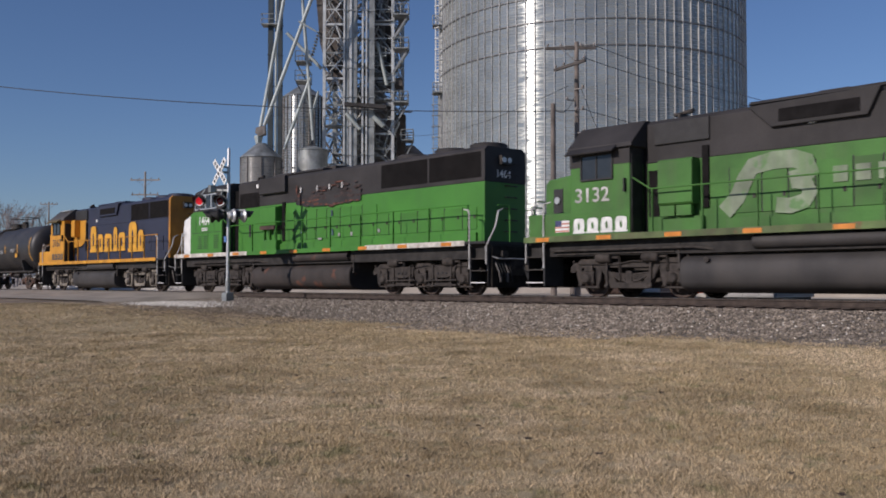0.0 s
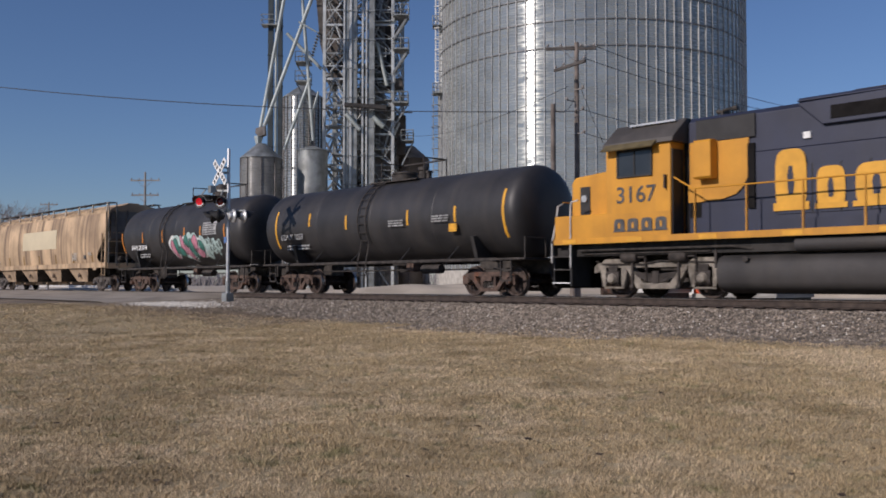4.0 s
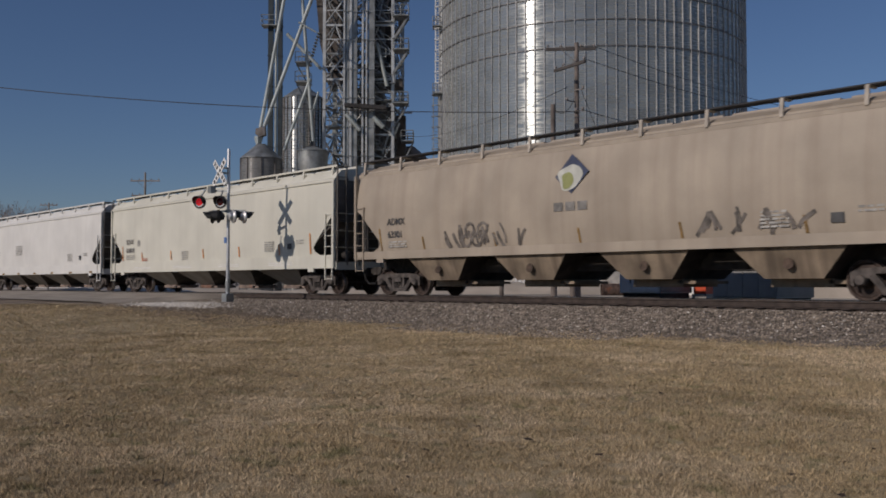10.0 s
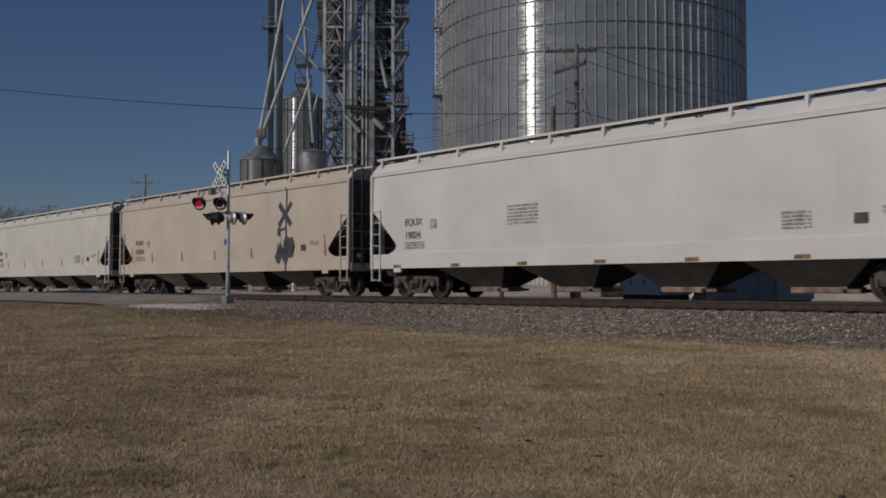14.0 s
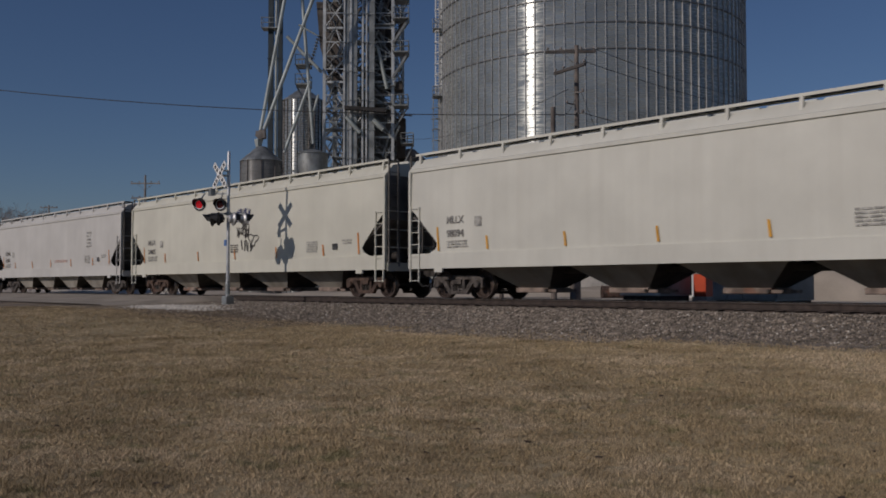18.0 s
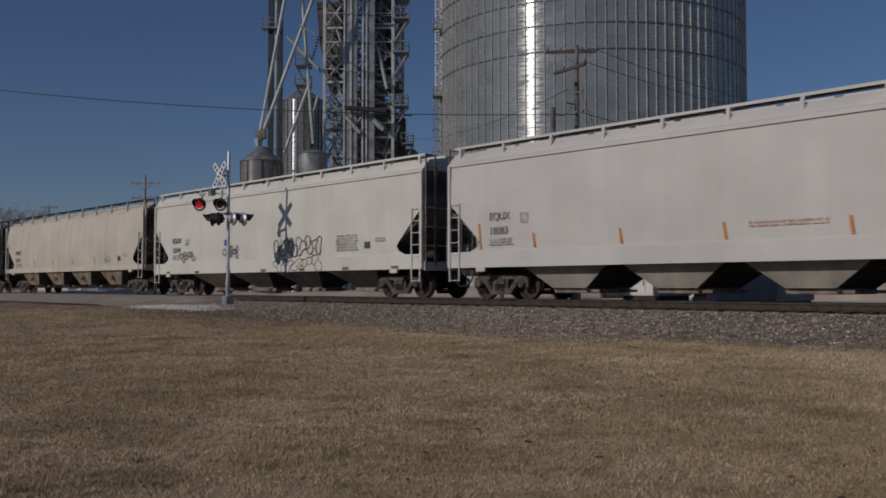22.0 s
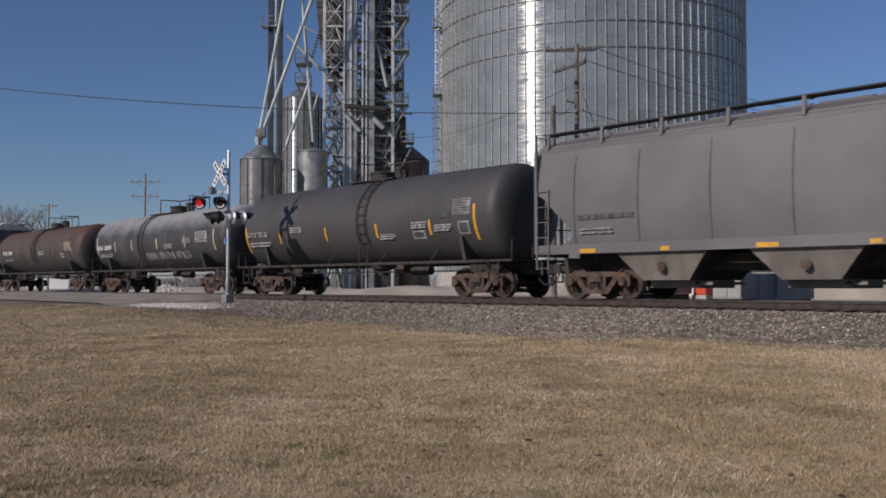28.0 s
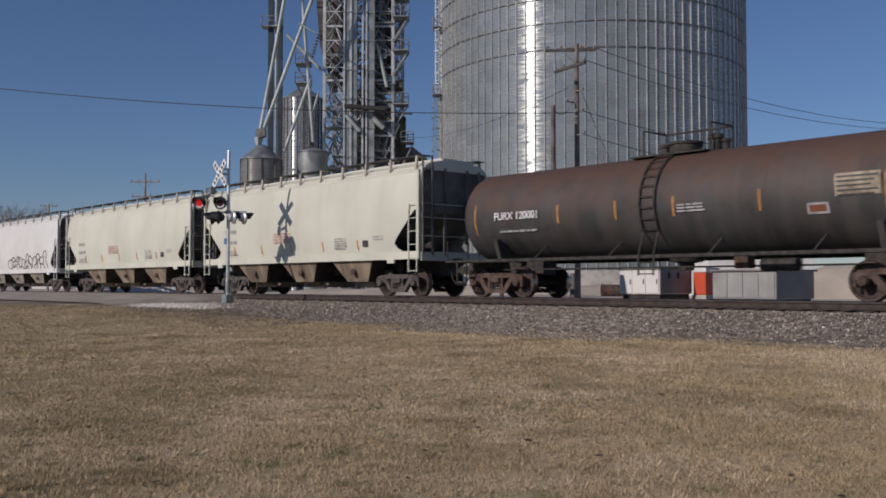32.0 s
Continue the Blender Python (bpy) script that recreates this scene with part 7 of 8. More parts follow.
bars(h9, 6, 4.9, -1.615, 1.6, 1.3, 0.6, LETTER_FAINT)
hopper_marks(h10, "ADMX", "64563", LETTER_FADED, strips=None)
for k in range(6):
    strip(h10, -8.0 + k * 3.0, 1.6, 1.95, ORANGE, -0.03, 0.06)
bars(h11, 1, -8.3, -1.615, 2.02, 1.9, 0.24, LETTER_DARK)
bars(h11, 2, -8.2, -1.615, 1.7, 1.1, 0.2, LETTER_FADED)
bars(h11, 4, 1.0, -1.615, 2.2, 1.4, 0.8, LETTER_FADED)
for k in range(7):
    part("reflector", Shape().box(-8.2 + k * 2.6, -7.65 + k * 2.6 - 0.3 * (k % 2), -1.622, -1.612, 1.24, 1.35), YELLOW, h11)
SEAM_DARK = mat("rusty_weld_seam", (0.118, 0.110, 0.106), 0.8, 0, 0.3, 4)
for k in range(9):
    ribbon(h11, [(-8.4 + k * 2.1, 1.5 + 0.2 * i) for i in range(13)], 0.03, SEAM_DARK, lambda z: old_side(z) - 0.003, "weld_seam")
for c, sd in ((h12, 41), (h13, 42)):
    hopper_marks(c, "", "", LETTER_FAINT, strips=None)
    bars(c, 4, -1.6, -1.615, 1.95, 1.2, 0.42, FADED_RED)
    for k in range(5):
        strip(c, -4.6 + k * 2.1, 1.6, 1.95, ORANGE, -0.03, 0.06)
scribble(h14, -1.0, 5.5, 1.3, 2.2, 7, 0.07, SPRAY_GREY, old_side, seed=44, loose=0.5)

# tank lettering sits on the curve of the shell
for car, words, x, z, size, r, m_ in ((tank_a, "GLNX 1053", -5.75, 2.05, 0.30, 1.50, LETTER_GREY), (tank_b, "SHPX 203244", -4.75, 2.02, 0.30, 1.53, LETTER_WHITE),
                                      (tank_c, "GATX 75126", -6.9, 2.28, 0.28, 1.54, LETTER_GREY), (tank_d, "FURX 120070", -6.5, 2.2, 0.31, 1.40, LETTER_WHITE), (tank_e, "FURX 120001", -5.75, 2.3, 0.31, 1.38, LETTER_WHITE)):
    y = shell_y(z + 0.12, r, 2.62) - 0.03
    lettering(car, words, size, x, y, z, m_, "reporting_mark")
    bars(car, 2, x + 0.15, shell_y(z - 0.3, r, 2.62) - 0.04, z - 0.42, 1.5, 0.22, LETTER_GREY)
for car, r, x0, x1, z0, z1, m_ in ((tank_b, 1.49, 2.45, 3.65, 2.5, 3.05, LETTER_GREY), (tank_e, 1.38, 4.65, 5.65, 2.3, 2.8, mat("yellowed_label", (0.34, 0.28, 0.2), 0.7, 0, 0.3, 5)), (tank_d, 1.40, 4.3, 5.4, 2.25, 2.75, LETTER_GREY)):
    dp = lambda z, r=r: shell_y(z, r, 2.62) - 0.004
    panel_mark(car, x0, x1, z0, z1, m_, dp)
    for j in range(5):
        panel_mark(car, x0 + 0.05, x1 - 0.08 * (j % 3) - 0.05, z1 - 0.1 - j * 0.1, z1 - 0.06 - j * 0.1, LETTER_DARK, lambda z, d=dp: d(z) - 0.006, "small_print")
for car, r, spots in ((tank_a, 1.5, ((0.9, 2.35), (3.1, 2.4))), (tank_c, 1.54, ((-3.75, 2.42), (1.68, 1.98), (3.4, 2.28), (4.5, 2.15))), (tank_d, 1.40, ((1.2, 2.15), (3.1, 2.35))), (tank_e, 1.38, ((0.62, 2.25),))):
    for x, z in spots:
        bars(car, 3, x, shell_y(z, r, 2.62) - 0.03, z - 0.1, 0.8, 0.24, LETTER_GREY)
part("hazard_placard", Shape().prism([(3.9, 2.0), (4.25, 2.0), (4.25, 2.25), (3.9, 2.25)], "xz", -1.49, -1.47), YELLOW, tank_a)
panel_mark(tank_e, 4.0, 4.5, 1.95, 2.2, LETTER_GREY, lambda z: shell_y(z, 1.38, 2.5) - 0.004, "test_panel")
panel_mark(tank_e, 4.05, 4.45, 2.0, 2.15, mat("faded_red_print", (0.2, 0.07, 0.04), 0.7), lambda z: shell_y(z, 1.38, 2.5) - 0.009, "small_print")
# three sprayed words on the lower shell, as upright bars
GRAF_PALE = mat("pale_sprayed_paint", (0.30, 0.29, 0.28), 0.7, 0, 0.4, 4)
for x0, x1, count in ((-0.95, 0.3, 6), (0.45, 2.0, 7), (2.15, 3.6, 5)):
    step = (x1 - x0) / count
    for k in range(count):
        lift = 0.03 * math.sin(k * 2.1)
        panel_mark(tank_d, x0 + k * step, x0 + (k + 0.62) * step, 1.62 + lift, 1.93 + lift, GRAF_PALE, lambda z: shell_y(z, 1.38, 2.53) - 0.004, "sprayed_letter")

cd = lambda z: shell_y(z, 1.54, 2.62) - 0.012
for x0, x1, z0, z1 in ((3.4, 4.0, 1.88, 2.14), (5.6, 6.1, 1.95, 2.35)):
    frame_ = panel_mark(tank_c, x0, x1, z0, z1, LETTER_GREY, cd)
    panel_mark(frame_, x0 + 0.06, x1 - 0.06, z0 + 0.05, z1 - 0.05, LETTER_DARK, lambda z: cd(z) - 0.008, "placard_face")
panel_mark(tank_c, 4.75, 5.3, 2.5, 2.66, LETTER_DARK, cd, "number_plate")
spec = panel_mark(tank_c, 5.4, 6.2, 2.55, 3.05, GRAF_DIM, cd, "specification_panel")
for j in range(6):
    panel_mark(spec, 5.44, 6.14 - 0.1 * (j % 3), 2.98 - j * 0.08, 3.02 - j * 0.08, LETTER_DARK, lambda z: cd(z) - 0.008, "small_print")
gd = lambda z: shell_y(z, 1.48, 2.70)
rnd = random.Random(15)
for k in range(8):
    blob(tank_b, -0.5 + k * 0.4, 2.05 + 0.1 * math.sin(k * 1.7), 0.4, 0.52, SPRAY_MINT if k % 3 else LETTER_WHITE, lambda z: gd(z) - 0.004, 0.0, k * 1.3)
for k, (x, z, a_, b_, m_) in enumerate(((-0.55, 1.95, 0.2, 0.42, SPRAY_PINK), (-0.2, 2.1, 0.2, 0.4, SPRAY_TEAL), (0.1, 1.85, 0.26, 0.25, SPRAY_TEAL), (0.42, 2.15, 0.17, 0.45, SPRAY_PINK), (0.75, 1.8, 0.2, 0.32, SPRAY_PINK),
                                        (0.85, 2.3, 0.2, 0.26, SPRAY_TEAL), (1.2, 1.95, 0.2, 0.4, SPRAY_TEAL), (1.6, 2.2, 0.25, 0.34, SPRAY_PINK), (1.75, 1.75, 0.3, 0.24, SPRAY_PINK), (2.1, 2.05, 0.2, 0.3, SPRAY_TEAL))):
    blob(tank_b, x, z, a_, b_, m_, lambda z: gd(z) - 0.012, 0.0, k * 0.9)
    ring = [(x + a_ * (1 + 0.16 * math.sin(3 * t + k * 0.9)) * math.cos(t), z + b_ * (1 + 0.16 * math.sin(2 * t + k * 0.9)) * math.sin(t)) for t in [6.2832 * i / 22 for i in range(23)]]
    ribbon(tank_b, ring, 0.03, LETTER_DARK, lambda z: gd(z) - 0.02)
scribble(tank_b, 2.55, 3.75, 1.75, 2.3, 5, 0.06, SPRAY_MINT, gd, 51, 0.6)

# locomotive marks
y_cab, y_hood = -1.512, -0.965
lettering(loco_a, "3132", 0.54, -6.56, y_cab, 2.56, PALE_RAIL, "road_number", 1.1)
lettering(loco_b, "1464", 0.52, -8.13, y_cab, 2.92, LETTER_WHITE, "road_number", 0.95)
lettering(loco_c, "3167", 0.60, -6.0, y_cab, 2.47, LETTER_DARK, "road_number", 1.05)


def block_letters(car, spans, z0, y, material, slot=BLUE, name="brand_mark"):
    """Plain rounded blocks on a flat foot, with one dark slot each, that stand for a painted brand name."""
    for x0, x1, h in spans:
        w = x1 - x0
        cx, n = (x0 + x1) / 2, 24
        ring = []
        for i in range(n):
            t = 6.2832 * i / n
            c, d = math.cos(t), math.sin(t)
            ring.append((cx + w * 0.44 * math.copysign(abs(c) ** 0.55, c), z0 + h * 0.5 + h * 0.5 * math.copysign(abs(d) ** 0.5, d)))
        b = part(name, Shape().prism(ring, "xz", y - 0.006, y), material, car)
        part("foot", Shape().box(x0, x1, y - 0.007, y, z0, z0 + h * 0.13), material, b)
        part("slot", Shape().prism([(cx - w * 0.07, z0 + h * 0.26), (cx + w * 0.07, z0 + h * 0.26), (cx + w * 0.10, z0 + h * 0.42), (cx + w * 0.05, z0 + h * 0.72), (cx - w * 0.05, z0 + h * 0.72), (cx - w * 0.10, z0 + h * 0.56)], "xz", y - 0.010, y - 0.004), slot, b)


block_letters(loco_c, ((-1.85, -0.98, 1.42), (-0.84, -0.1, 0.95), (0.02, 1.07, 0.95), (1.2, 1.72, 1.25), (1.82, 2.7, 0.95)), 2.06, y_hood - 0.016, GOLD_PLAIN)
block_letters(loco_c, ((3.03, 4.11, 1.52), (4.16, 4.83, 1.08)), 1.97, y_hood - 0.016, GOLD_PLAIN)
block_letters(loco_c, tuple((-6.08 + 0.43 * k, -5.70 + 0.43 * k, 0.34) for k in range(4)), 1.72, -1.512, LETTER_DARK, GOLD)
block_letters(loco_a, tuple((-6.62 + 0.47 * k, -6.2 + 0.47 * k, 0.41) for k in range(4)), 1.72, -1.512, LETTER_WHITE, GREEN_OLD)
block_letters(loco_b, tuple((-7.85 + 0.135 * k, -7.74 + 0.135 * k, 0.14) for k in range(4)), 2.66, -1.512, LETTER_WHITE, GREEN)
flag = part("flag_decal", Shape().box(-7.25, -6.75, -1.516, -1.51, 1.78, 2.1), LETTER_WHITE, loco_a, "small striped flag decal")
for j in range(3):
    part("flag_stripe", Shape().box(-7.25, -6.75, -1.52, -1.516, 1.79 + j * 0.1, 1.83 + j * 0.1), RED_PRINT, flag)
part("flag_canton", Shape().box(-7.25, -7.03, -1.523, -1.517, 1.94, 2.1), SPRAY_BLUE, flag)
hood_y = lambda z: y_hood - 0.012
ribbon(loco_a, [(-2.3, 2.1), (-1.95, 2.45), (-1.75, 2.85), (-1.55, 3.15), (-1.0, 3.25), (-0.5, 3.24), (-0.18, 3.12), (-0.1, 2.95), (-0.3, 2.8), (-0.6, 2.74)], 0.42, FADED_WHITE, hood_y, "faded_emblem")
ribbon(loco_a, [(-0.5, 2.74), (-0.22, 2.66), (-0.12, 2.45), (-0.25, 2.25), (-0.6, 2.16), (-0.95, 2.2)], 0.36, FADED_WHITE, lambda z: y_hood - 0.016, "faded_emblem")
for k in range(8):
    x = 0.42 + k * 0.5
    part("faded_letter", Shape().box(x, x + 0.33, y_hood - 0.018, y_hood - 0.01, 2.62, 2.98), FADED_WHITE, loco_a)
# yellow warbonnet panel behind the cab: straight at the front, rounded at the rear
rows = []
for i in range(13):
    z = 2.42 + 1.48 * i / 12
    u = (z - 2.42) / 1.48
    xr = -3.25 + 0.78 * math.sqrt(max(0.0, 1 - (1 - min(1.0, u / 0.5)) ** 2))
    rows.append([(-4.1, y_hood - 0.012, z), (xr, y_hood - 0.012, z)])
part("yellow_panel", Shape().grid(rows), GOLD, loco_c, "rounded yellow panel behind the cab")
part("yellow_panel", Shape().box(-4.14, -3.72, y_hood - 0.02, y_hood, 2.4, 2.85), GOLD, loco_c)
for car, x, z in ((loco_a, -0.15, 4.0), (loco_b, -4.2, 4.3), (loco_c, -1.1, 3.68)):
    part("class_lamp", Shape().box(x, x + 0.17, -0.985, -0.93, z, z + 0.15), LETTER_WHITE, car)
# heat-blistered paint where black meets green
rnd = random.Random(8)
rim = [(-1.25 + 0.16 * k, 3.62 - 0.30 * math.sin(min(1.0, k / 9) * 1.5708) + 0.12 * max(0.0, (k - 16) / 10) + rnd.uniform(-0.05, 0.05)) for k in range(27)]
ribbon(loco_b, [(x, (z + 3.62) / 2 + 0.03) for x, z in rim], 0.42, LOCO_BURNT, lambda z: y_hood - 0.013, "burnt_paint")
for k in range(0, 25, 2):
    blob(loco_b, rim[k][0] + 0.1, rim[k][1] + rnd.uniform(-0.02, 0.05), rnd.uniform(0.10, 0.22), rnd.uniform(0.02, 0.06), RUST_BURN, lambda z: y_hood - 0.017, 0, k * 0.7, "burnt_paint")
for x, z, a_, b_ in ((1.55, 4.12, 0.3, 0.035), (1.2, 4.02, 0.22, 0.03), (-1.2, 4.0, 0.07, 0.16), (-1.05, 3.78, 0.1, 0.07), (0.6, 3.86, 0.22, 0.025)):
    blob(loco_b, x, z, a_, b_, RUST_BURN, lambda z: y_hood - 0.017, 0, x, "burnt_paint")
for k in range(46):
    x = rnd.uniform(-1.25, 2.9)
    z = 3.52 + 0.5 * rnd.random() ** 1.6 * min(1.0, (x + 1.9) / 2.2) + 0.04 * math.sin(x * 3)
    blob(loco_b, x, z, rnd.uniform(0.05, 0.22), rnd.uniform(0.02, 0.06), RUST_BURN if z < 3.55 else MAROON_BURN, lambda z: y_hood - 0.018, 0, x * 5, "burnt_paint")
for x in (-0.95, 0.15, 0.95, 1.75):
    part("hinge_plate", Shape().box(x, x + 0.09, y_hood - 0.03, y_hood, 3.88, 4.08), PALE_RAIL, loco_b)
for x, z, w in ((0.25, 2.02, 0.25), (1.55, 2.1, 0.12), (2.3, 2.1, 0.12), (3.9, 2.15, 0.12), (-0.9, 2.3, 0.14)):
    part("inspection_label", Shape().box(x, x + w, -0.985, -0.965, z, z + 0.07 + 0.06 * (w < 0.2)), LETTER_GREY, loco_b)
for x, z in ((1.2, 2.15), (1.16, 2.85)):
    ribbon(loco_b, [(x, z), (x + 0.02, z + 0.12), (x - 0.02, z + 0.24)], 0.1, mat("dark_blue_stain", (0.05, 0.09, 0.12), 0.6, 0, 0.3, 6), lambda z: y_hood - 0.03, "stain")

# ---- buildings and clutter behind the line ----
WHITE_METAL = mat("white_metal_siding", (0.72, 0.71, 0.68), 0.5, 0, 0.06, 1.0, streak=0.06)
GREY_METAL = mat("grey_metal_siding", (0.25, 0.225, 0.20), 0.55, 0.1, 0.12, 1.0)
ROOF_PALE = mat("pale_roof_sheet", (0.62, 0.60, 0.56), 0.5, 0.1, 0.08, 1.0)
RED_BOX = mat("orange_red_paint", (0.62, 0.085, 0.03), 0.5, 0, 0.08, 2)
cab = thing("relay_cabinet", "white three-door railway signal cabinet on feet", "cabinet", at=pose(-20.84, 8.2, 0))
part("body", Shape().box(-1.83, 0, 0.0, 2.1, 0.04, 0.98), WHITE_METAL, cab)
for k in range(3):
    d = part("door", Shape().slab(-1.81 + k * 0.605, -1.24 + k * 0.605, -0.03, 0.0, 0.07, 0.94, 0.01), WHITE_METAL, cab)
    part("handle", Shape().box(-1.32 + k * 0.605, -1.29 + k * 0.605, -0.06, -0.03, 0.42, 0.6), STEEL_DARK, d)
# end face of the white cabinet, its shade painted as grey
end = part("end_panel", Shape().box(0.0, 0.025, 0.03, 2.07, 0.07, 0.95), GREY_METAL, cab, "end panel in grey that stands for its shade")
for y in (0.5, 1.1):
    part("vent", Shape().box(0.025, 0.035, y, y + 0.14, 0.62, 0.86), BLACK_PAINT, end)
part("roof", Shape().box(-1.88, 0.06, -0.08, 2.16, 0.98, 1.04), GALV_BROWN, cab)
part("skid", Shape().box(-1.75, -0.05, 0.1, 2.0, -0.2, 0.04), STEEL_DARK, cab)
for x in (-1.7, -0.9, -0.15):
    for y in (0.15, 1.9):
        part("foot", Shape().box(x, x + 0.1, y, y + 0.1, -0.45, -0.2), STEEL_DARK, cab)
red = thing("fuel_cabinet", "small orange-red steel cabinet on a plinth", "cabinet", at=pose(-20.72, 10.25, 0))
part("body", Shape().slab(0, 0.54, 0, 0.9, 0.0, 0.86, 0.03), RED_BOX, red)
part("door", Shape().slab(0.03, 0.51, -0.02, 0.0, 0.05, 0.8, 0.01), RED_BOX, red)
part("lid", Shape().slab(-0.03, 0.57, -0.03, 0.93, 0.86, 1.05, 0.03), WHITE_METAL, red, "white lid")
part("plinth", Shape().box(-0.04, 0.58, -0.04, 0.94, -0.45, 0.0), CONCRETE, red)
SILVER_SHEET = mat("weathered_silver_sheet", (0.40, 0.40, 0.39), 0.5, 0.3, 0.12, 1.0, streak=0.2)
store = thing("equipment_case", "silver sheet-metal equipment case beside the track", "cabinet", at=pose(-18.59, 8.2, 0))
part("body", Shape().box(0, 2.4, 0, 2.65, -0.1, 0.86), SILVER_SHEET, store)
for k in range(4):
    part("door", Shape().slab(0.03 + k * 0.593, 0.575 + k * 0.593, -0.03, 0, -0.06, 0.8, 0.01), SILVER_SHEET, store)
# end face of the silver case, its shade painted as brown-grey
part("end_panel", Shape().box(2.4, 2.425, 0.03, 2.62, -0.07, 0.82), GREY_METAL, store, "end panel in brown-grey that stands for its shade")
part("roof", Shape().box(-0.06, 2.5, -0.08, 2.75, 0.86, 0.92), GALV_BROWN, store)
part("skid", Shape().box(0.08, 2.32, 0.08, 2.6, -0.45, -0.1), STEEL_DARK, store)
house = thing("scale_house", "white gabled building with slatted upper wall", "building", at=yard(0, 60))
part("wall", Shape().prism([(16.8, -0.42), (23.4, -0.42), (23.4, 6.2), (20.9, 7.0), (16.8, 5.9)], "xz", 0, 6), WHITE_METAL, house)
part("roof", Shape().prism([(16.5, 5.85), (20.9, 7.05), (23.7, 6.2), (23.7, 6.32), (20.9, 7.2), (16.5, 6.0)], "xz", -0.3, 6.3), ROOF_PALE, house)
louv = part("louvre_panel", Shape().box(17.2, 23.2, -0.06, 0, 4.7, 6.0), GREY_METAL, house)
for k in range(22):
    part("slat", shared("house_slat", lambda: Shape().box(0, 0.13, -0.12, -0.06, 4.7, 6.0), WHITE_METAL), WHITE_METAL, louv, at=pose(17.25 + k * 0.27, 0, 0))
part("canopy", Shape().prism([(0, 4.4), (-1.2, 3.7), (-1.2, 3.8), (0, 4.55)], "yz", 17, 23.4), GREY_METAL, house)
dr = part("door", Shape().box(21.8, 22.7, -0.05, 0, -0.4, 2.6), GREY_METAL, house)
part("handle", Shape().box(21.88, 21.94, -0.1, -0.05, 1.0, 1.1), ALUMINIUM, dr)
sign = part("notice_sign", Shape().box(18.4, 19.4, -0.08, -0.03, 2.2, 3.2), WHITE_SIGN, house, "white notice sign")
for j in range(5):
    part("writing", Shape().box(18.5, 19.3 - 0.1 * (j % 2), -0.085, -0.08, 3.0 - j * 0.16, 3.08 - j * 0.16), LETTER_DARK, sign)
for r, a, h in ((5.6, 41, 1.3), (3.2, 52, 1.0), (7.0, 50, 0.9)):
    part_ = thing("bollard", "weathered wooden guard post in the yard", "post", at=yard(r, a), group="guard posts", shape=Shape().lathe([(0.13, -0.42), (0.12, h - 0.45), (0.1, h - 0.4)], "z", n=12), material=WOOD_POLE)

def dirt_bank(label, r0, cols, a, depth, height, seed):
    """A long low bank with a soft uneven crest."""
    rows = []
    for i in range(9):
        v = (i - 4) / 4
        rows.append([tuple(site(r0 + 0.9 * j, a + depth * v + 0.2 * depth * noise.noise((j * 0.15, seed, 0)),
                                -0.55 + (height(j) + 0.45 * noise.noise((j * 0.22, i * 0.3, 4 + seed))) * max(0.0, 1 - v * v))) for j in range(cols)])
    tagged(new("gravel_bank", Shape().grid(rows).mesh("gravel_bank", PALE_DIRT, 60)), label, "bank", kind="structure")


dirt_bank("long low bank of pale dirt and gravel", -46, 66, 71, 5.5, lambda j: 0.5 + 0.45 * ease((j - 38) / 16), 1)
dirt_bank("low tan dirt berm behind the equipment case", 19.5, 34, 53, 2.2, lambda j: 1.95 * ease((j + 2) / 4), 2)


def heap_spot(c, w, h):
    def at(rng):
        u, v = rng.normal(0, 0.4), rng.normal(0, 0.4)
        p = site(c[0] + w * u, c[1] + w * 0.6 * v)
        return p.x, p.y, -0.4 + h * max(0, 1 - math.hypot(u, v)) * rng.uniform(0.6, 1)
    return at


culvert = thing("culvert_pipe", "short rusty steel culvert pipe lying in the yard", "pipe", at=yard(10.0, 60))
part("shell", Shape().lathe([(0.42, 0.0), (0.42, 1.5), (0.37, 1.5), (0.37, 0.0), (0.42, 0.0)], "x", (0, 0, 0.0), 20, closed=False), TRUCK_BROWN, culvert, smooth=40)
for x in (0.02, 1.4):
    part("rim", Shape().lathe([(0.42, x), (0.46, x), (0.46, x + 0.07), (0.42, x + 0.07)], "x", (0, 0, 0.0), 20, closed=False), TRUCK_BROWN, culvert)
fence = thing("guard_fence", "pale painted post fence across the yard", "fence", at=yard(5.4, 75))
for k in range(9):
    part("post", shared("fence_post", lambda: Shape().box(-0.06, 0.06, -0.06, 0.06, -0.5, 1.55), WHITE_PAINT), WHITE_PAINT, fence, at=pose(k * 0.34, 0, 0))
for z in (0.5, 1.25):
    part("rail", Shape().box(-0.1, 2.85, 0.06, 0.1, z, z + 0.1), WHITE_PAINT, fence)
part("end_post", Shape().box(2.9, 3.08, -0.09, 0.09, -0.5, 1.7), YELLOW, fence, "yellow end post")
scatter_stones("gravel_heap", 2500, heap_spot((-20.4, 70), 2.6, 0.8), 0.12, PALE_STONE, "low heap of pale gravel behind the track", 6)
far = thing("farm_building", "distant low white farm building", "building", at=yard(-92, 210))
part("wall", Shape().box(0, 16, 0, 10, -0.42, 2.2), WHITE_METAL, far)
part("roof", Shape().prism([(-0.4, 2.2), (10.4, 2.2), (5, 3.6)], "yz", -0.4, 16.4), GALV_DULL, far)

BARK = mat("bare_grey_bark", (0.27, 0.25, 0.245), 0.9, 0, 0.2, 2)


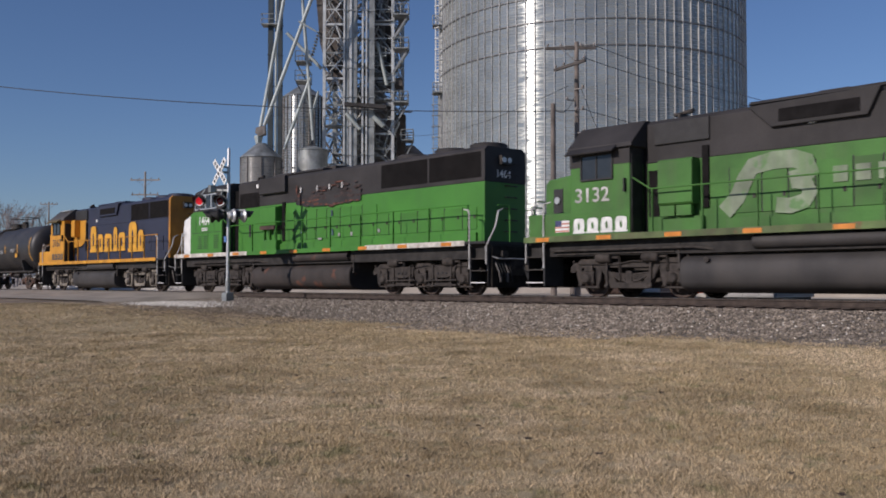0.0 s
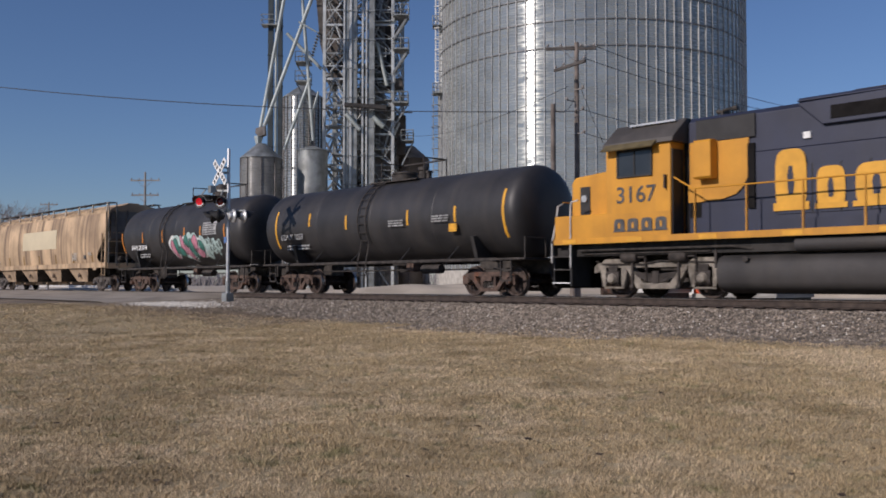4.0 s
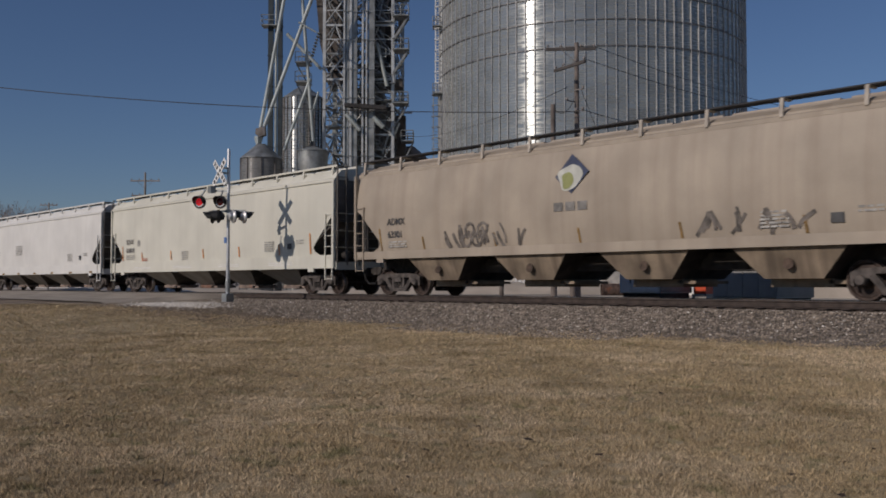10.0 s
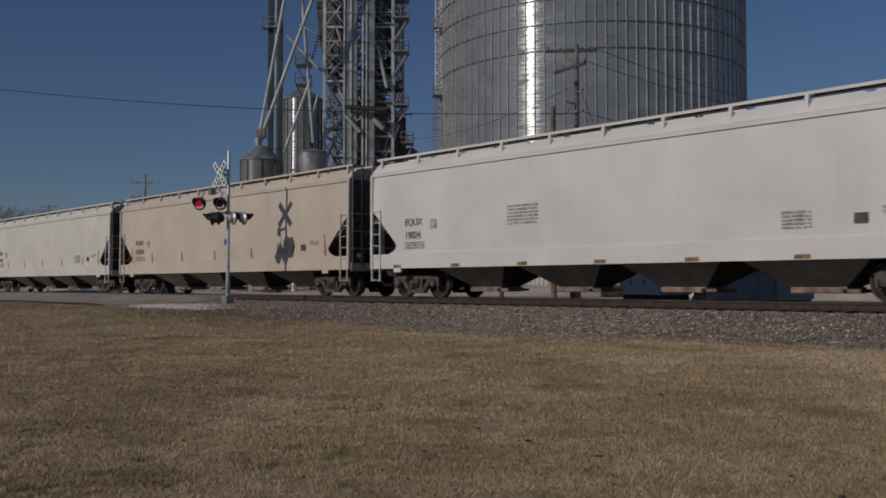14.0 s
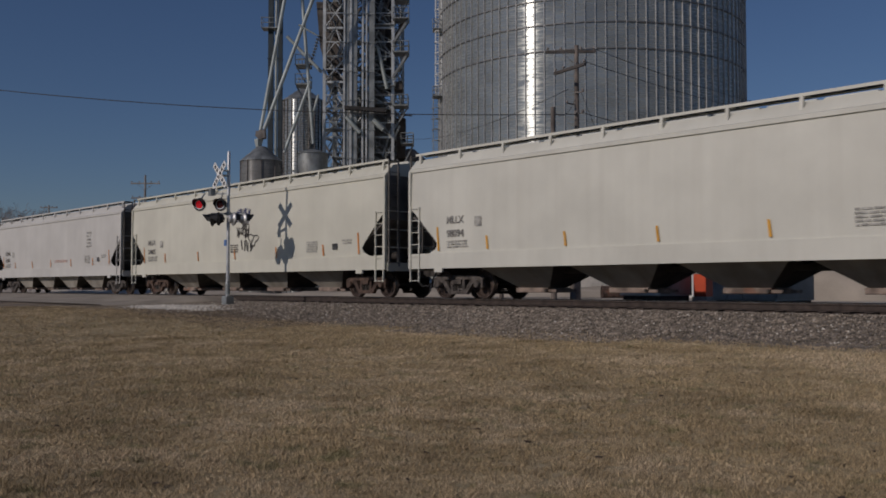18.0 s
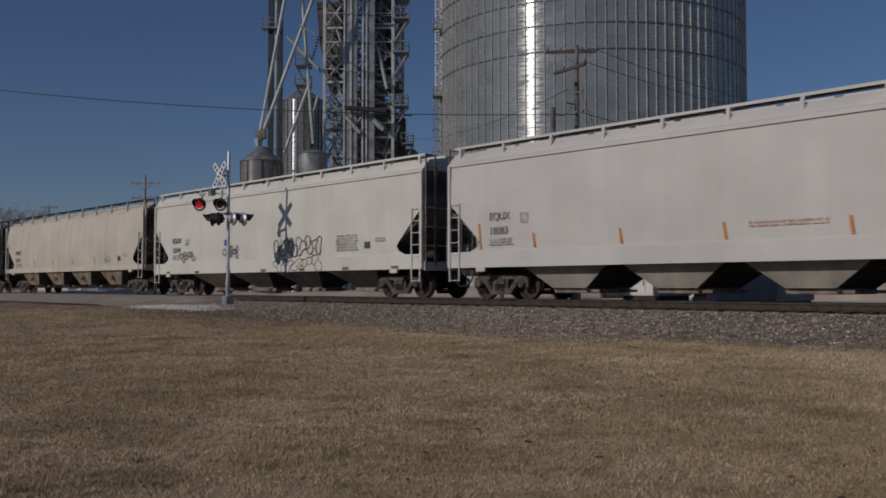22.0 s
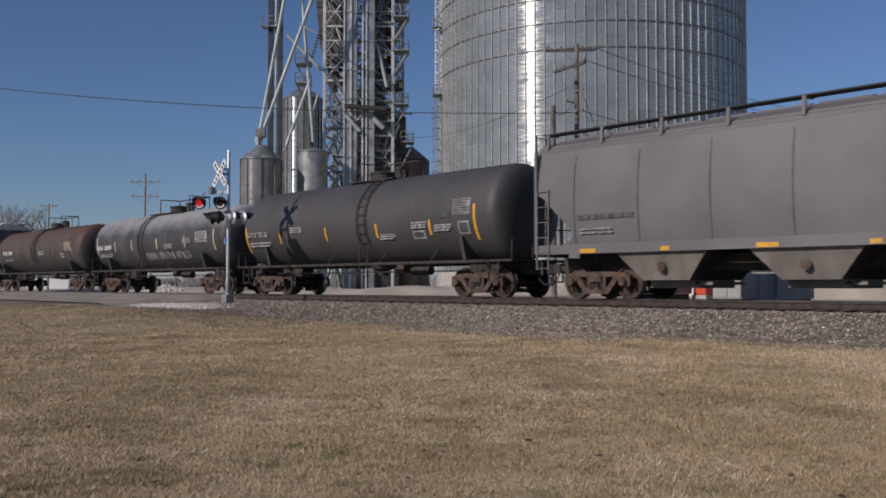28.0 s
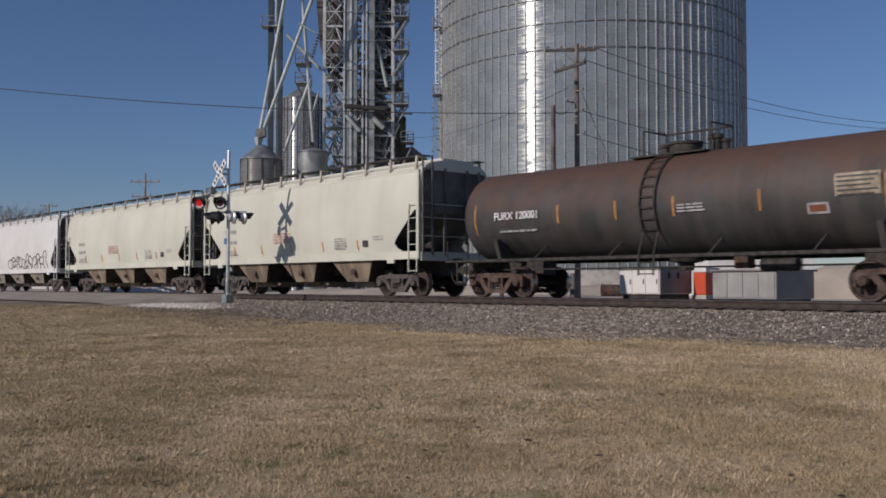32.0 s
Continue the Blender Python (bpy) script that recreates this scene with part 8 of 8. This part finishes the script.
def bare_tree(label, r, a, height, seed):
    rnd = random.Random(seed)
    tree = thing("tree", label, "tree", at=yard(r, a, -0.42), group="bare trees")
    trunk = Shape()
    crown = Shape()

    def grow(p, d, length, rad, depth):
        q = p + d * length
        (trunk if depth == 0 else crown).rod(p, q, rad, 5 if depth else 8, rad * 0.68)
        if depth == 5 or rad < 0.012:
            return
        for k in range(rnd.choice((2, 3, 3)) if depth else 5):
            e = (d + Vector((rnd.uniform(-1, 1), rnd.uniform(-1, 1), rnd.uniform(-0.25, 0.7))) * 0.75).normalized()
            grow(p + d * length * rnd.uniform(0.55, 1.0), e, length * rnd.uniform(0.55, 0.8), rad * 0.62, depth + 1)

    grow(Vector((0, 0, 0)), Vector((0, 0, 1)), height * 0.36, height * 0.017, 0)
    part("trunk", trunk, BARK, tree, smooth=40)
    part("crown", crown, BARK, tree, "leafless winter branches")


for k, (r, a, h) in enumerate(((-84, 186, 20), (-79, 190, 17), (-93, 200, 21), (-89, 205, 19), (-80, 228, 18), (-78, 238, 18), (-99, 215, 19), (-104, 232, 20), (-92, 240, 19), (-86, 214, 17))):
    bare_tree("leafless winter tree on the horizon", r, a, h, 60 + k)
woods = Shape()
rnd = random.Random(9)
for k in range(5200):
    r = rnd.uniform(-420, 420)
    a = 430 + rnd.uniform(-20, 40)
    h = rnd.uniform(3, 9) * (0.6 + 0.5 * noise.noise((r * 0.02, 0, 0)))
    woods.bar(site(r, a, -0.4), site(r + rnd.uniform(-2, 2), a, h), rnd.uniform(0.3, 1.0), 0.5)
tagged(new("distant_woods", woods.mesh("distant_woods", BARK)), "thin line of bare woods along the horizon", "woods", kind="stuff")

# ---- lawn: short dormant blades ----
def lawn_paint(name, shades):
    """Dormant turf: drifts of bleached straw, tan and olive-brown, then a tone for each blade."""
    m = mat(name, shades[1], 0.9, 0, 0.08, 0.7)
    n, l = m.node_tree.nodes, m.node_tree.links
    b = n["Principled BSDF"]
    tc = n.new("ShaderNodeTexCoord")
    col = None
    for (sc, lo, hi, amount), rgb in zip(((0.55, 0.50, 0.66, 0.75), (1.9, 0.54, 0.66, 0.6), (0.9, 0.54, 0.68, 0.8), (3.6, 0.57, 0.68, 0.8)), (shades[0], shades[0], shades[2], shades[3])):
        mp = n.new("ShaderNodeMapping")
        mp.inputs["Location"].default_value = (sc * 31.7, sc * 11.3, 0)
        t = n.new("ShaderNodeTexNoise")
        t.inputs["Scale"].default_value, t.inputs["Detail"].default_value = sc, 5
        l.new(tc.outputs["Object"], mp.inputs[0])
        l.new(mp.outputs[0], t.inputs["Vector"])
        r = n.new("ShaderNodeMapRange")
        r.inputs[1].default_value, r.inputs[2].default_value, r.inputs[4].default_value = lo, hi, amount
        l.new(t.outputs[0], r.inputs[0])
        x = n.new("ShaderNodeMix")
        x.data_type = "RGBA"
        l.new(r.outputs[0], x.inputs[0])
        l.new(col or b.inputs["Base Color"].links[0].from_socket, x.inputs[6])
        x.inputs[7].default_value = (*rgb, 1)
        col = x.outputs[2]
    l.new(col, b.inputs["Base Color"])
    return m


STRAW = island(lawn_paint("dormant_grass", ((0.61, 0.485, 0.33), (0.452, 0.346, 0.203), (0.27, 0.20, 0.105), (0.225, 0.212, 0.10))), 0.75)


def lawn(count, seed):
    rng = np.random.default_rng(seed)
    a = 4.3 + 33.0 * rng.random(count) ** 1.75
    r = rng.uniform(-0.56, 0.56, count) * (a + 1.0)
    x = 0.6704 * r - 0.7420 * a
    y = -21.49 + 0.7420 * r + 0.6704 * a
    lim = -4.22 + np.array([0.22 * noise.noise((u * 0.4, 4.0, 0)) for u in x])
    lim = np.where(x < -24, lim - 2.7 * np.clip((-24 - x) / 5, 0, 1) - 0.4, lim) + rng.normal(0, 0.16, count) - np.clip((-24 - x) / 5, 0, 1) * np.abs(rng.normal(0, 0.6, count))
    keep = (y < lim) & (x > -60)
    x, y, a = x[keep], y[keep], a[keep]
    n = len(x)
    z = np.array([ground_z(u, v) for u, v in zip(x, y)])
    tuft = np.array([noise.noise((u * 1.3, v * 1.3, 9.0)) for u, v in zip(x, y)])
    h = (0.021 + 0.008 * tuft) * rng.uniform(0.4, 1.6, n) * np.where(rng.random(n) < 0.05, 2.0, 1.0)
    h *= np.maximum(0.18, 1 + 1.25 * np.array([noise.noise((u * 6.5, v * 6.5, 2.0)) for u, v in zip(x, y)]))
    w = 0.0009 + 0.00027 * a
    th = rng.uniform(0, 6.2832, n)
    lean = rng.uniform(0.3, 1.7, n) * h
    la = rng.uniform(0, 6.2832, n)
    V = np.empty((n, 3, 3))
    V[:, 0] = np.stack((x - w * np.cos(th), y - w * np.sin(th), z - 0.004), 1)
    V[:, 1] = np.stack((x + w * np.cos(th), y + w * np.sin(th), z - 0.004), 1)
    V[:, 2] = np.stack((x + lean * np.cos(la), y + lean * np.sin(la), z + h), 1)
    gm = bpy.data.meshes.new("grass")
    gm.vertices.add(3 * n)
    gm.vertices.foreach_set("co", V.reshape(-1))
    gm.loops.add(3 * n)
    gm.loops.foreach_set("vertex_index", np.arange(3 * n, dtype=np.int32))
    gm.polygons.add(n)
    gm.polygons.foreach_set("loop_start", np.arange(0, 3 * n, 3, dtype=np.int32))
    gm.update(calc_edges=True)
    gm.materials.append(STRAW)
    return tagged(new("grass", gm), "short straw-coloured dormant lawn grass", "grass", kind="stuff")


lawn(1750000, 12)
LEAF = mat("dry_brown_leaf", (0.07, 0.045, 0.03), 0.9, 0, 0.3, 20)
litter = Shape()
rnd = random.Random(77)
for k in range(70):
    a = rnd.uniform(5.5, 17)
    r = rnd.uniform(-0.48, 0.48) * a
    p = site(r, a)
    z = ground_z(p.x, p.y) + 0.035
    s_, t_ = rnd.uniform(0.015, 0.04), rnd.uniform(0, 6.28)
    litter.add([(p.x + s_ * math.cos(t_ + i * 1.2566) * (1.4 if i == 0 else 1), p.y + s_ * math.sin(t_ + i * 1.2566), z + rnd.uniform(0, 0.02)) for i in range(5)], ((0, 1, 2, 3, 4),))
tagged(new("fallen_leaves", litter.mesh("fallen_leaves", LEAF)), "scattered dry brown leaves on the lawn", "leaves", kind="stuff")


# ---- movement ----
def motions():
    for car, x in TRAIN:
        walk(car, [(t / 2, pose(x + run(t / 2), 0, 0)) for t in range(65)])
    for axle, x, r in WHEELS:
        walk(axle, [(k / 30, pose(x, 0, r, 0, math.degrees(run(k / 30) / r), 0)) for k in range(961)])


motions()
